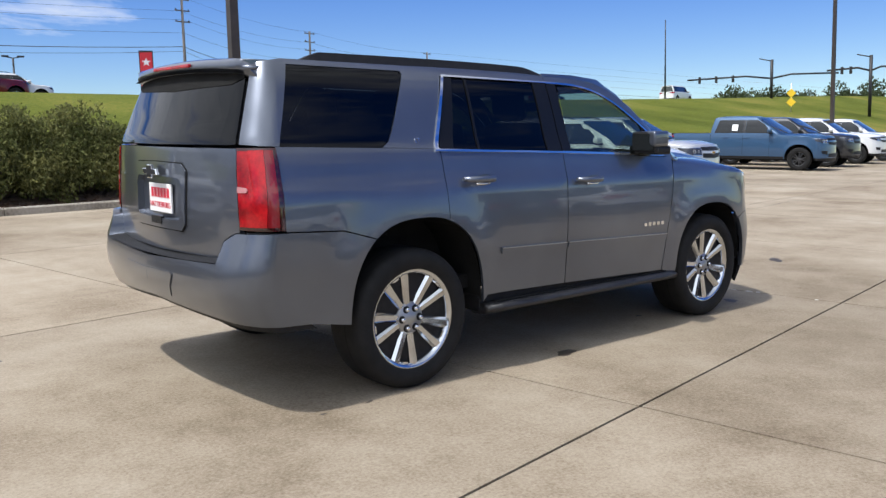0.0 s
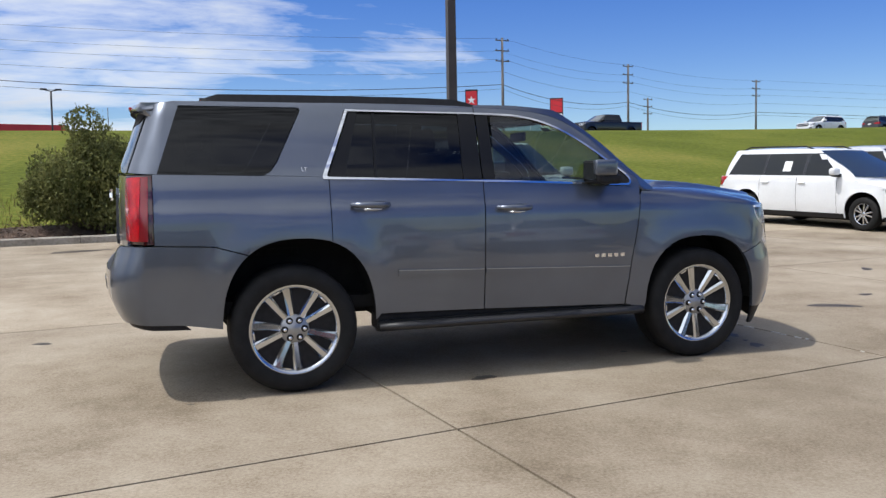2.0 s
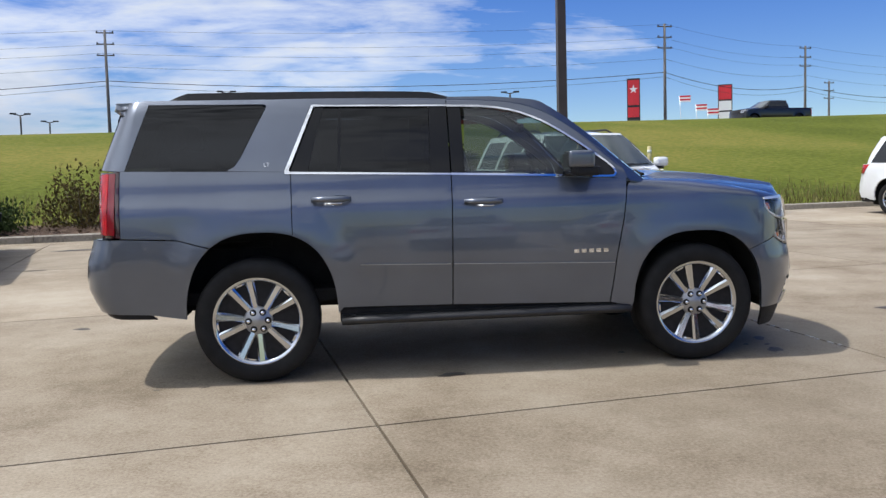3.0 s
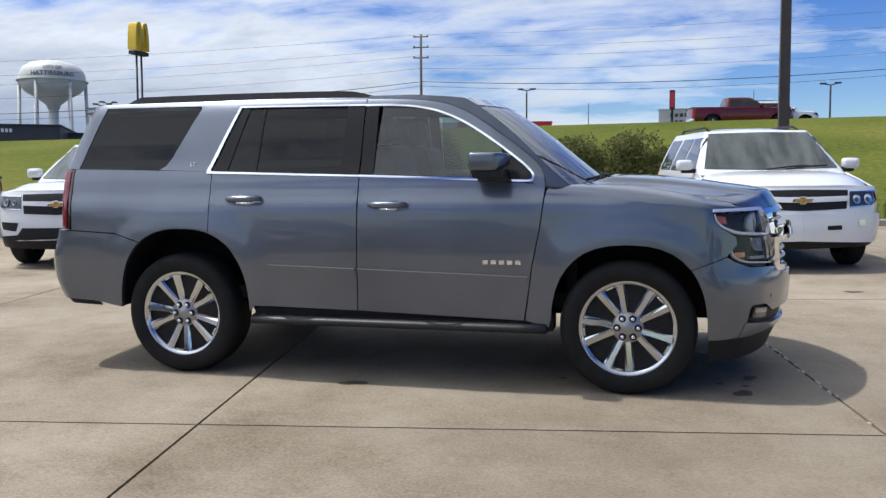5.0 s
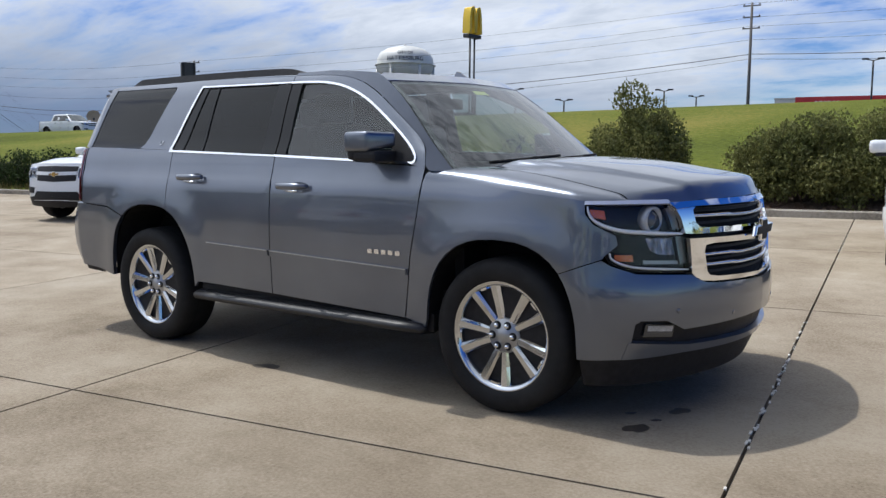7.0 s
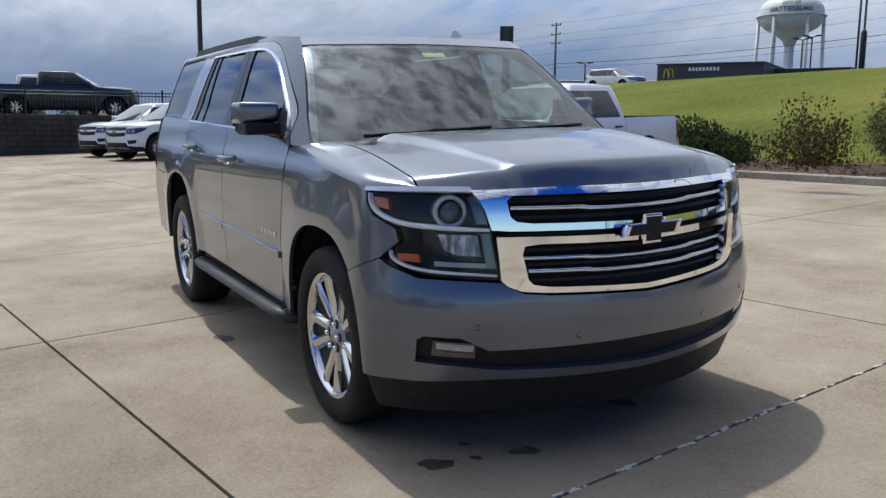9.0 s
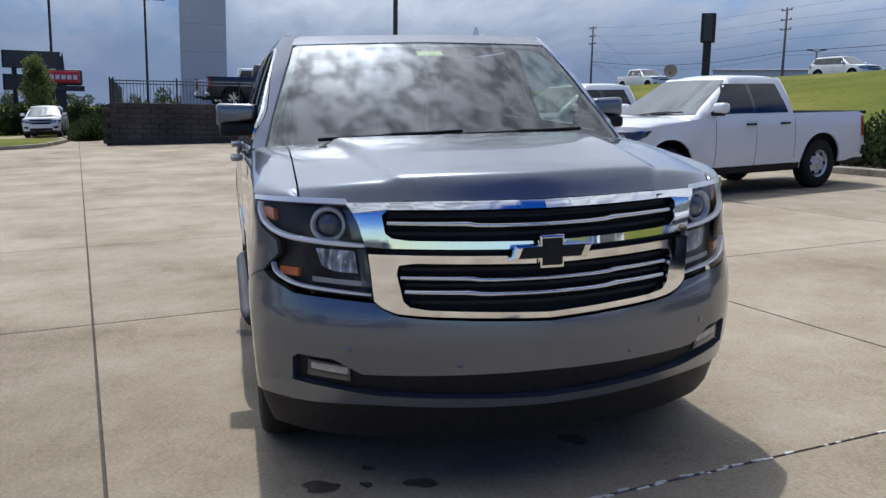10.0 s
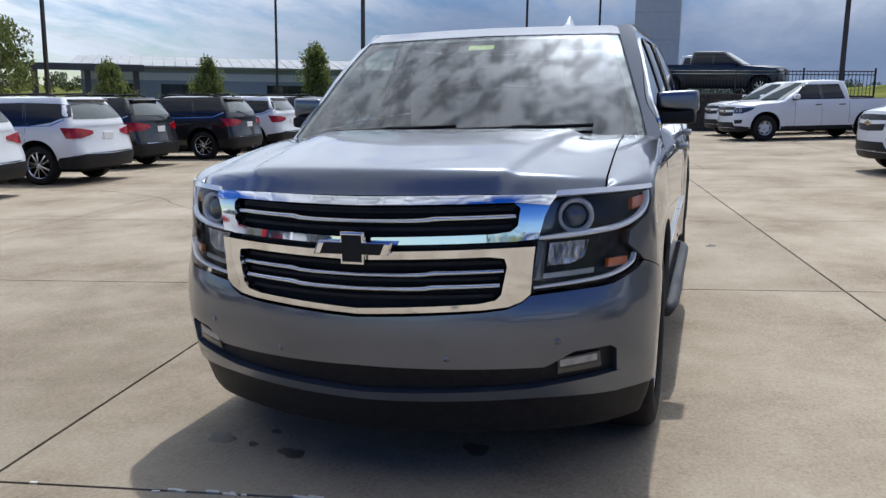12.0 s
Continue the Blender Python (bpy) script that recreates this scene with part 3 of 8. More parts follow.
darken_patch(M["concrete"], (2.7, -1.7, 0.0), 0.8, 4.2, (0.76, 0.745, 0.72))
M["joint"] = world_coord(varied(mat_new("joint_filler", (0.05, 0.045, 0.04), 0.95), ((0.035, 0.03, 0.026), (0.09, 0.08, 0.065)), 3, (0.85, 0.95)))
M["kerb"] = world_coord(varied(mat_new("kerb_concrete", (0.3, 0.27, 0.22), 0.9), ((0.17, 0.15, 0.12), (0.31, 0.28, 0.23), (0.38, 0.35, 0.3)), 1.5, (0.8, 0.95), 0.3))
M["grass"] = world_coord(varied(mat_new("mown_grass", (0.1, 0.14, 0.03), 0.95), ((0.055, 0.070, 0.012), (0.105, 0.124, 0.020), (0.195, 0.172, 0.045)), 0.10, (0.9, 1.0), 0.5, fine=5.5, distance=0.18, stretch=(1, 1, 1)))
M["grass"].node_tree.nodes["Principled BSDF"].inputs["Specular IOR Level"].default_value = 0.06
M["mulch"] = world_coord(varied(mat_new("bark_mulch", (0.12, 0.075, 0.05), 0.95), ((0.055, 0.036, 0.025), (0.12, 0.076, 0.052), (0.21, 0.145, 0.10)), 0.9, (0.9, 1.0), 1.0, fine=22, distance=0.08))
M["asphalt"] = world_coord(varied(mat_new("asphalt", (0.05, 0.05, 0.05), 0.9), ((0.04, 0.04, 0.04), (0.07, 0.07, 0.068)), 0.4, (0.85, 0.95), 0.2))


def build_ground():
    us = sorted(set([-3000, -1500, -800, -450, -260, -180, -130] + list(range(-100, 131, 4)) + [150, 180, 230, 300, 500, 900, 1600, 3000]))
    vs = sorted(set([-3000, -1200, -500, -200, -100, -60, -46] + list(range(-40, 11, 4)) + [KERB_V - 0.02, KERB_V + 0.1, KERB_V + 0.4, 12.4, 13.2, 14, 16]
                    + list(range(18, 41, 2)) + [39.5, 40.5, 42, 49, 52, 60, 80, 120, 200, 400, 900, 3000]))
    verts, faces, mats = [], [], []
    rnd = random.Random(3)
    for u in us:
        for v in vs:
            x, y = uv_xy(u, v)
            z = ground_z(x, y) - (0.025 if v <= KERB_V else 0)
            if 13 < v < 38 and abs(u) < 130:
                z += rnd.uniform(-0.07, 0.07)
            verts.append((x, y, z))
    n = len(vs)
    for i in range(len(us) - 1):
        for j in range(n - 1):
            a = i * n + j
            faces.append((a, a + n, a + n + 1, a + 1))
            v, u = (vs[j] + vs[j + 1]) / 2, (us[i] + us[i + 1]) / 2
            if v < KERB_V:
                mats.append(0 if -47 < u < 90 and v > -60 else 3 if u > -47 and v > -200 else 2)
            elif v < 13.2 and -14 < u < 3.6:
                mats.append(1)
            elif v > 42 and not (u > 60 or 49 < v < 60):
                mats.append(3)
            else:
                mats.append(2)
    ob = raw("ground", verts, faces, M["joint"], None)
    for k in ("mulch", "grass", "asphalt"):
        ob.data.materials.append(M[k])
    ob.data.polygons.foreach_set("material_index", mats)
    tagged(ob, "gently sloping ground with a mown grass bank", "ground", kind="structure")
    return ob


ground = build_ground()


def build_kerb():
    k = thing("kerb", Matrix.Identity(4), "weathered concrete kerb along the lot's edge", "kerb", kind="structure")
    step = 3.0
    u = -62.0
    while u < 66:
        bm = bmesh.new()
        prof = [(0, -0.05), (0, 0.115), (0.025, 0.14), (0.15, 0.14), (0.16, -0.05)]
        ends = []
        for uu in (u + 0.006, u + step - 0.006):
            row = []
            for dv, dz in prof:
                x, y = uv_xy(uu, KERB_V + dv)
                row.append(bm.verts.new((x, y, lot_z(*uv_xy(uu, KERB_V)) + dz)))
            ends.append(row)
        for i in range(4):
            bm.faces.new((ends[0][i], ends[1][i], ends[1][i + 1], ends[0][i + 1]))
        bm.faces.new(ends[0])
        bm.faces.new(ends[1][::-1])
        bmesh.ops.recalc_face_normals(bm, faces=bm.faces)
        part("kerb_stone", bm, M["kerb"], k)
        u += step


build_kerb()

# ---- the grey SUV ----
def bump01(t):
    t = min(max(t, 0), 1)
    return t * t * (3 - 2 * t)


ARCH_R, ARCH_F = (-1.437, 0.40, 0.478, 0.577), (1.468, 0.38, 0.452, 0.522)


def arch_flare(x, z):
    """The lip that swells round each wheel arch."""
    f = 0.0
    for cx, cz, rx, ry in (ARCH_R, ARCH_F):
        d = ((abs(x - cx) / rx) ** 2.5 + (abs(z - cz) / ry) ** 2.5) ** 0.4 if z > cz - 0.2 else abs(x - cx) / rx
        f = max(f, 0.018 * (1 - bump01((d - 1.0) / 0.40)))
    return f


W_HERO = [(0.2, 0.955), (0.36, 0.98), (0.52, 0.988), (0.68, 0.995), (0.80, 1.001), (0.95, 0.998), (1.08, 0.990), (1.15, 0.983), (1.19, 0.968), (1.25, 0.954), (1.33, 0.932), (1.40, 0.900),
          (1.55, 0.850), (1.70, 0.795), (1.78, 0.759), (1.83, 0.722), (1.86, 0.69)]
XR_HERO = [(0.5, -2.50), (0.8, -2.525), (1.0, -2.53), (1.37, -2.515), (1.5, -2.47), (1.7, -2.395), (1.86, -2.34)]


XF_CABIN = [(1.18, 1.39), (1.285, 1.25), (1.42, 1.08), (1.575, 0.89), (1.70, 0.715), (1.80, 0.545), (1.86, 0.42)]


def hero():
    body = Shell(W_HERO, [(0.2, 2.36), (0.36, 2.41), (0.5, 2.45), (0.62, 2.465), (0.75, 2.455), (0.9, 2.435), (1.05, 2.415), (1.12, 2.385), (1.2, 2.35)],
                 XR_HERO, -1.95, 1.78, (0.14, 0.27, 0.38), (0.10, 0.15, 0.13), arch_flare)
    bump = Shell(W_HERO, [(0.2, 2.36), (0.36, 2.43), (0.5, 2.475), (0.62, 2.485), (0.7, 2.475), (0.8, 2.445), (0.9, 2.43)],
                 [(0.45, -2.52), (0.55, -2.575), (0.68, -2.615), (0.80, -2.605), (0.86, -2.585), (0.96, -2.555)], -1.95, 1.78,
                 (0.15, 0.30, 0.38), (0.13, 0.22, 0.09), arch_flare)
    nose = Shell([(z, w + 0.012 * bump01((z - 0.15) / 0.25) * (1 - bump01((z - 0.62) / 0.22))) for z, w in W_HERO], [(0.2, 2.36), (0.36, 2.43), (0.5, 2.475), (0.62, 2.485), (0.7, 2.475), (0.8, 2.445), (0.9, 2.43)],
                 XR_HERO, -1.95, 1.82, (0.125, 0.22, 0.385), (0.10, 0.15, 0.13), arch_flare)
    top = Shell(W_HERO, XF_CABIN,
                XR_HERO, -1.95, 0.12, (0.09, 0.13, 0.20), (0.10, 0.15, 0.13), None, 1.4)
    car = thing("suv", on_lot(0.0, 0.0), "grey metallic full-size SUV parked on the concrete lot", "suv")
    P, G = M["paint_grey"], M["glass_tint"]
    ar, af = ARCH_R, ARCH_F
    X = lambda x, z: ("x", x, z)
    Fy = lambda y, z: ("f", y, z)
    R = lambda y, z: ("r", y, z)

    # panels of both flanks
    q_low = [X(-1.237, 1.352)] + [X(-1.237, 0.957)] + [p for p in arch(*ar, 73, 126)] + [X(-1.95, 0.945), X(-2.288, 0.962), X(-2.288, 1.378), X(-1.60, 1.362)]
    c_pil = [X(-1.262, 1.354), X(-1.635, 1.366), X(-1.588, 1.393), X(-1.548, 1.448), X(-1.382, 1.775), X(-1.388, 1.79), X(-1.40, 1.792), X(-1.395, 1.825), X(-1.102, 1.828), X(-1.096, 1.787), X(-1.266, 1.372)]
    r_strip = [X(-1.395, 1.826), X(-1.40, 1.794), X(-2.125, 1.798), X(-2.15, 1.826)]
    d_pil = [X(-2.263, 1.38), X(-2.288, 1.38), R(-0.795, 1.39), R(-0.70, 1.74), R(-0.68, 1.80), X(-2.15, 1.826), X(-2.125, 1.796)]
    rd_low = arch(*ar, 2, 72.3) + [X(-1.232, 0.957), X(-1.232, 1.345), X(-0.2035, 1.312), X(-0.2155, 0.462), X(-0.925, 0.475)]
    rd_top = [X(-1.098, 1.780), X(-1.098, 1.827), X(-0.2035, 1.806), X(-0.2035, 1.768)]
    # the front door's gap line and the bright line inside it, from the centre pillar forwards and down
    gap = rounded([(-0.195, 1.808), (0.0, 1.803), (0.20, 1.79), (0.36, 1.758), (0.50, 1.694), (0.635, 1.606), (0.80, 1.487), (0.92, 1.390), (0.962, 1.333), (0.980, 1.262)])
    rim = rounded([(-0.2, 1.771), (-0.014, 1.768), (0.13, 1.757), (0.28, 1.727), (0.45, 1.659), (0.625, 1.55), (0.79, 1.431), (0.895, 1.345), (0.918, 1.305), (0.905, 1.272), (0.85, 1.270)])
    XS = lambda line: [X(x, z) for x, z in line]
    fd_low = [X(-0.1965, 1.312), X(-0.2085, 0.462), X(0.852, 0.432), X(0.882, 0.62), X(0.90, 0.76), X(0.948, 1.0), X(0.972, 1.18), X(0.979, 1.258)]
    fd_top = XS(gap) + [X(0.95, 1.255)] + XS(inset(rim, 0.004)[-3::-1])
    a_pil = [X(-0.19, 1.829)] + XS(inset(gap, -0.005)) + [X(1.01, 1.24), Fy(-0.905, 1.235), Fy(-0.848, 1.40), Fy(-0.778, 1.58), Fy(-0.70, 1.76), Fy(-0.685, 1.80), X(0.10, 1.829)]
    fender = [X(0.986, 1.205), X(0.979, 1.18), X(0.955, 1.0), X(0.907, 0.76), X(0.889, 0.62), X(0.862, 0.432), X(1.005, 0.40)] + arch(*af, 176, 42.4) + [X(2.022, 0.838), X(2.034, 0.854), X(2.08, 0.903), X(2.07, 0.947), X(1.98, 1.0), X(1.943, 1.048), X(1.936, 1.108),
              X(1.7, 1.132), X(1.4, 1.168), X(1.15, 1.193)]
    tail = [X(-2.292, 0.968), X(-2.292, 1.372), R(-0.785, 1.372), R(-0.815, 0.968)]
    for s in "RL":
        panel("quarter_panel", body, [q_low], P, car, s)
        panel("rear_pillar_panel", top, [c_pil, r_strip, d_pil], P, car, s)
        panel("rear_door", body, [rd_low], P, car, s)
        panel("rear_door_frame", top, [rd_top], P, car, s)
        panel("front_door", body, [fd_low], P, car, s)
        panel("front_door_frame", top, [fd_top], P, car, s)
        wp = panel("windscreen_pillar", top, [a_pil], P, car, s)
        sy = -1 if s == "R" else 1
        wp.data.normals_split_custom_set_from_vertices([tuple(Vector((0.10 + 0.40 * bump01((v.co.x + 0.1) / 1.1), sy * 0.80, 0.44)).normalized()) for v in wp.data.vertices])
        panel("fender", body, [fender], P, car, s)
        # glass
        panel("quarter_window", top, [X(-2.280, 1.376), X(-2.142, 1.797), X(-1.41, 1.790), X(-1.39, 1.772), X(-1.555, 1.447), X(-1.595, 1.391), X(-1.64, 1.368)], G, car, s, th=0.0, off=-0.004, label="dark tinted rear quarter window")
        panel("rear_door_window", top, [X(-1.23, 1.353), X(-1.06, 1.763), X(-0.325, 1.756), X(-0.335, 1.325)], G, car, s, th=0.0, off=-0.006, label="dark tinted window")
        panel("front_door_window", top, [X(-0.11, 1.312)] + XS([p for p in inset(rim, 0.008) if p[0] > -0.11]), M["glass_front"], car, s, th=0.0, off=-0.006, label="lightly tinted window")
        panel("mirror_sail", top, [X(0.745, 1.268), X(0.700, 1.48)] + XS([p for p in inset(rim, 0.009) if p[0] > 0.705 and p[1] < 1.49]), M["plastic"], car, s, off=0.0, th=0.01)
        panel("pillar_trim", top, [[X(-0.335, 1.319), X(-0.322, 1.766), X(-0.205, 1.764), X(-0.205, 1.314)],
                                   [X(-0.195, 1.314), X(-0.195, 1.764), X(-0.11, 1.760), X(-0.11, 1.311)]], M["satin_black"], car, s, off=0.001)
        panel("window_divider", top, [[X(-0.937, 1.343), X(-0.917, 1.764), X(-0.901, 1.764), X(-0.918, 1.342)],
                                      [X(-1.238, 1.353), X(-1.07, 1.769), X(-1.015, 1.769), X(-1.13, 1.349)]], M["satin_black"], car, s, off=0.0)
        # bright window surround and belt strip
        ch = [[X(-1.272, 1.338), X(-1.272, 1.362), X(-1.092, 1.783), X(-1.05, 1.783), X(-1.05, 1.771), X(-1.078, 1.771), X(-1.246, 1.362), X(-1.236, 1.351), X(-0.2, 1.320), X(-0.2, 1.309)],
              [X(-1.05, 1.771), X(-1.05, 1.782), X(-0.2, 1.771), X(-0.2, 1.761)],
              XS(rim) + [X(-0.2, 1.308), X(-0.2, 1.322)] + XS(inset(rim, 0.013)[::-1])]
        panel("window_surround", top, ch, M["chrome"], car, s, off=0.007, th=0.012, res=0.05, label="polished chrome window surround")
        # side moulding
        panel("side_moulding", body, [[X(-0.81, 0.715), X(-0.81, 0.752), X(-0.222, 0.736), X(-0.222, 0.70)], [X(-0.202, 0.70), X(-0.202, 0.736), X(0.88, 0.706), X(0.88, 0.672)]],
              P, car, s, off=0.012, th=0.014)
        # pale strip in place of the bright reflection along the moulding's upper edge
        panel("moulding_strip", body, [[X(-0.81, 0.747), X(-0.81, 0.752), X(-0.222, 0.736), X(-0.222, 0.731)], [X(-0.202, 0.731), X(-0.202, 0.736), X(0.88, 0.706), X(0.88, 0.701)]],
              M["hub_grey"], car, s, off=0.016, th=0.006)
        # lamps
        tl = panel("tail_light", body, [tail], M["lens_deep"], car, s, off=0.004, label="red tail light in a dark surround")
        panel("red_lens", body, [[R(-0.822, 0.985), R(-0.797, 1.358), X(-2.352, 1.362), X(-2.372, 0.985)]], M["lens_red"], tl, s, off=0.008, th=0.006)
        panel("side_lens", body, [[X(-2.350, 1.362), X(-2.312, 1.362), X(-2.322, 0.985), X(-2.370, 0.985)]], M["lens_wine"], tl, s, off=0.007, th=0.005)
        panel("reverse_lens", body, [[R(-0.805, 1.152), R(-0.805, 1.183), R(-0.865, 1.178), R(-0.875, 1.165), R(-0.865, 1.154)]], M["lens_pale"], tl, s, off=0.009, th=0.006)
    panel("rear_bumper", bump, [arch(*ar, 178, 127) + [X(-1.95, 0.938), X(-2.288, 0.955), R(-0.848, 0.955), R(-0.775, 0.91), R(-0.752, 0.80), R(0, 0.775), R(0, 0.54), R(-0.75, 0.50), X(-2.15, 0.475)]],
          P, car, "B", th=0.03)
    panel("hitch_cover", bump, [R(0, 0.575), R(0, 0.705), R(-0.30, 0.715), R(-0.33, 0.70), R(-0.25, 0.57)], P, car, "B", off=0.004, th=0.004)
    panel("bumper_valance", bump, [R(0, 0.50), R(0, 0.545), R(-0.75, 0.505), X(-2.15, 0.48), X(-2.1, 0.44), R(-0.7, 0.46)], M["plastic"], car, "B", off=-0.02)
    surf("bumper_step", lambda u, v: (-2.60 + 0.10 * v + 0.085 * (abs(2 * u - 1) * 0.75) ** 2, (2 * u - 1) * 0.765, 0.785 + 0.012 * v + 0.02 * abs(2 * u - 1) ** 2), 24, 4, M["plastic"], car, "ribbed dark plastic bumper step")
    # tailgate
    panel("tailgate", body, [[R(0, 0.80), R(0, 0.968), R(-0.275, 0.972), R(-0.305, 0.995), R(-0.312, 1.175), R(-0.285, 1.212), R(0, 1.218), R(0, 1.37), R(-0.779, 1.37), R(-0.809, 0.955), R(-0.77, 0.90), R(-0.745, 0.81)]], P, car, "B", off=0.0, th=0.03)
    pan = panel("plate_panel", body, [[R(0, 0.925), R(0, 0.975), R(-0.27, 0.98), R(-0.298, 1.0), R(-0.305, 1.17), R(-0.28, 1.205), R(0, 1.21), R(0, 1.288), R(-0.30, 1.283), R(-0.352, 1.245), R(-0.338, 0.96), R(-0.30, 0.925)]], P, car, "B", off=0.010, th=0.04)
    # flat black outline standing in for the shadow in the frame's gap
    panel("plate_panel_gap", body, [[R(0, 0.917), R(0, 0.93), R(-0.295, 0.93), R(-0.333, 0.962), R(-0.347, 1.243), R(-0.297, 1.278), R(0, 1.283), R(0, 1.294), R(-0.305, 1.289), R(-0.361, 1.248), R(-0.346, 0.955), R(-0.304, 0.917)]], M["matt_black"], pan, "B", off=0.0025, th=0.0)
    panel("plate_recess", body, [R(0, 0.955), R(0, 1.23), R(-0.32, 1.225), R(-0.31, 0.955)], P, pan, "B", off=-0.028, th=0.0)
    panel("tailgate_latch", body, [R(0, 0.945), R(0, 0.985), R(-0.07, 0.985), R(-0.07, 0.945)], M["plastic"], pan, "B", off=0.014)
    for s in "RL":
        panel("tailgate_crease", body, [[R(-0.37, 1.188), R(-0.37, 1.196), R(-0.775, 1.20), R(-0.775, 1.192)]], P, car, s, off=0.004, th=0.006)
    # shelves that close the bumper's horns against the body
    for sg in (-1, 1):
        rim = [R(-0.70, 0.79), R(-0.752, 0.80), R(-0.765, 0.86), R(-0.775, 0.91), R(-0.81, 0.935), R(-0.848, 0.955), R(-0.90, 0.955)] + [X(x, 0.955) for x in (-2.42, -2.36, -2.29)]
        lo = [bump.pt(bump.s_of(*p), p[2]) for p in rim]
        hi = [body.pt(body.s_of(*p), p[2]) for p in rim]
        pts = [(p.x + 0.03 * k, -sg * p.y * (1 - 0.02 * k), p.z + 0.004) for row, k in ((lo, 0), (hi, 1)) for p in row]
        n = len(rim)
        raw("bumper_horn_top", pts, [(i, i + 1, n + i + 1, n + i) for i in range(n - 1)], P, car)
    panel("rear_window", top, [R(0, 1.385), R(0, 1.735), R(-0.685, 1.725), R(-0.775, 1.388)], M["glass_tint"], car, "B", th=0.0, off=0.002, label="dark tinted tailgate window")
    for s in "RL":
        panel("window_seal", top, [R(-0.62, 1.40), R(-0.62, 1.735), R(-0.73, 1.735), R(-0.83, 1.40)], M["gloss_black"], car, s, off=-0.012, th=0.0)
    # matt black recess and underside, which also stand in for the spoiler's shadow
    panel("spoiler_recess", top, [R(0, 1.672), R(0, 1.80), R(-0.67, 1.795), R(-0.68, 1.72), R(-0.60, 1.69)], M["matt_black"], car, "B", off=0.006, th=0.01)
    sp = part("rear_spoiler", spoiler(), P, car)
    surf("spoiler_underside", lambda u, v: (-2.32 - 0.10 * v + 0.06 * (2 * u - 1) ** 2, (2 * u - 1) * 0.69, 1.766 - 0.022 * (2 * u - 1) ** 2 + 0.006 * v), 16, 3, M["matt_black"], sp)
    part("brake_light", box((-2.424, -0.24, 1.794), (-2.39, 0.24, 1.814), 0.006), M["lens_red"], car)
    # dealer plate: bars for the brand line, the town below it
    pl = part("dealer_plate", box((-2.515, -0.152, 1.005), (-2.505, 0.152, 1.165), 0.002), M["paper"], car, "white dealer plate with red lettering")
    for i in range(6):
        part("lettering_bar", box((-2.5175, -0.127 + 0.043 * i, 1.088), (-2.5145, -0.127 + 0.043 * i + 0.031, 1.142)), M["red_ink"], pl)
    town = text_mesh("HATTIESBURG", 0.044, 0.001)
    town.transform(Matrix(((0, 0, -1, -2.5165), (-1, 0, 0, 0), (0, 1, 0, 1.046), (0, 0, 0, 1))))
    town.materials.append(M["red_ink"])
    lt = new("lettering", town)
    lt.parent = pl
    # rear cross badge
    badge(car, Vector((-2.555, 0, 1.235)), -1, 0.10)
    # front end
    hb = [Fy(0, 0.495), Fy(0, 0.674), Fy(-0.44, 0.693), Fy(-0.525, 0.702), Fy(-0.574, 0.722), Fy(-0.602, 0.745), Fy(-0.73, 0.755), Fy(-0.868, 0.766), X(2.06, 0.806), X(2.022, 0.832)] + arch(*af, 41.9, 2) + [X(1.922, 0.355), Fy(-0.885, 0.355), Fy(-0.885, 0.445), Fy(-0.885, 0.530), Fy(-0.865, 0.546), Fy(-0.75, 0.538), Fy(-0.65, 0.485)]
    lip = [Fy(0, 0.352), Fy(0, 0.384), Fy(-0.6, 0.402), Fy(-0.895, 0.442), Fy(-0.895, 0.355), Fy(-0.6, 0.362)]
    fb = panel("front_bumper", nose, [hb], P, car, "B", th=0.03)
    panel("bumper_lip", nose, [lip], P, fb, "B", th=0.03, off=0.003)
    panel("air_intake", nose, [Fy(0, 0.372), Fy(0, 0.51), Fy(-0.64, 0.505), Fy(-0.74, 0.56), Fy(-0.90, 0.56), Fy(-0.90, 0.43), Fy(-0.6, 0.385)], M["plastic"], car, "B", off=-0.028)
    panel("air_dam", nose, [Fy(0, 0.205), Fy(0, 0.362), Fy(-0.6, 0.372), Fy(-0.93, 0.366), X(1.93, 0.366), X(1.94, 0.215), Fy(-0.8, 0.205)], M["plastic"], car, "B", off=-0.012)
    for s in "RL":
        fl = [Fy(-0.695, 0.446), Fy(-0.698, 0.508), Fy(-0.838, 0.524), Fy(-0.842, 0.462)]
        fog = panel("fog_light", nose, fl, M["rim_grey"], car, s, off=-0.014)
        for k, (za, zb) in enumerate(((0.452, 0.468), (0.476, 0.502))):
            panel("fog_reflector", nose, [Fy(-0.705, za), Fy(-0.705, zb), Fy(-0.828, zb + 0.014), Fy(-0.828, za + 0.014)], M["rim_grey" if k == 0 else "drl_ring"], fog, s, off=-0.0125, th=0.004)
        panel("fog_lens", nose, fl, M["lens_clear"], fog, s, off=-0.009, th=0)
    for y, z in ((-0.695, 0.58), (-0.325, 0.53), (0.325, 0.53), (0.695, 0.58)):
        c = nose.pt(nose.s_of("f", y, z), z)
        n = nose.normal(nose.s_of("f", y, z), z)
        if y > 0:
            c.y, n.y = -c.y, -n.y
        part("parking_sensor", lathe([(0.0, 0.004), (0.011, 0.004), (0.0125, 0.002), (0.0125, -0.01)], 14, "z", Matrix.Translation(c - n * 0.0025) @ n.to_track_quat("Z", "Y").to_matrix().to_4x4()), P, car)
    grille(car, body)
    headlights(car, body)
    hood_and_roof(car, body)
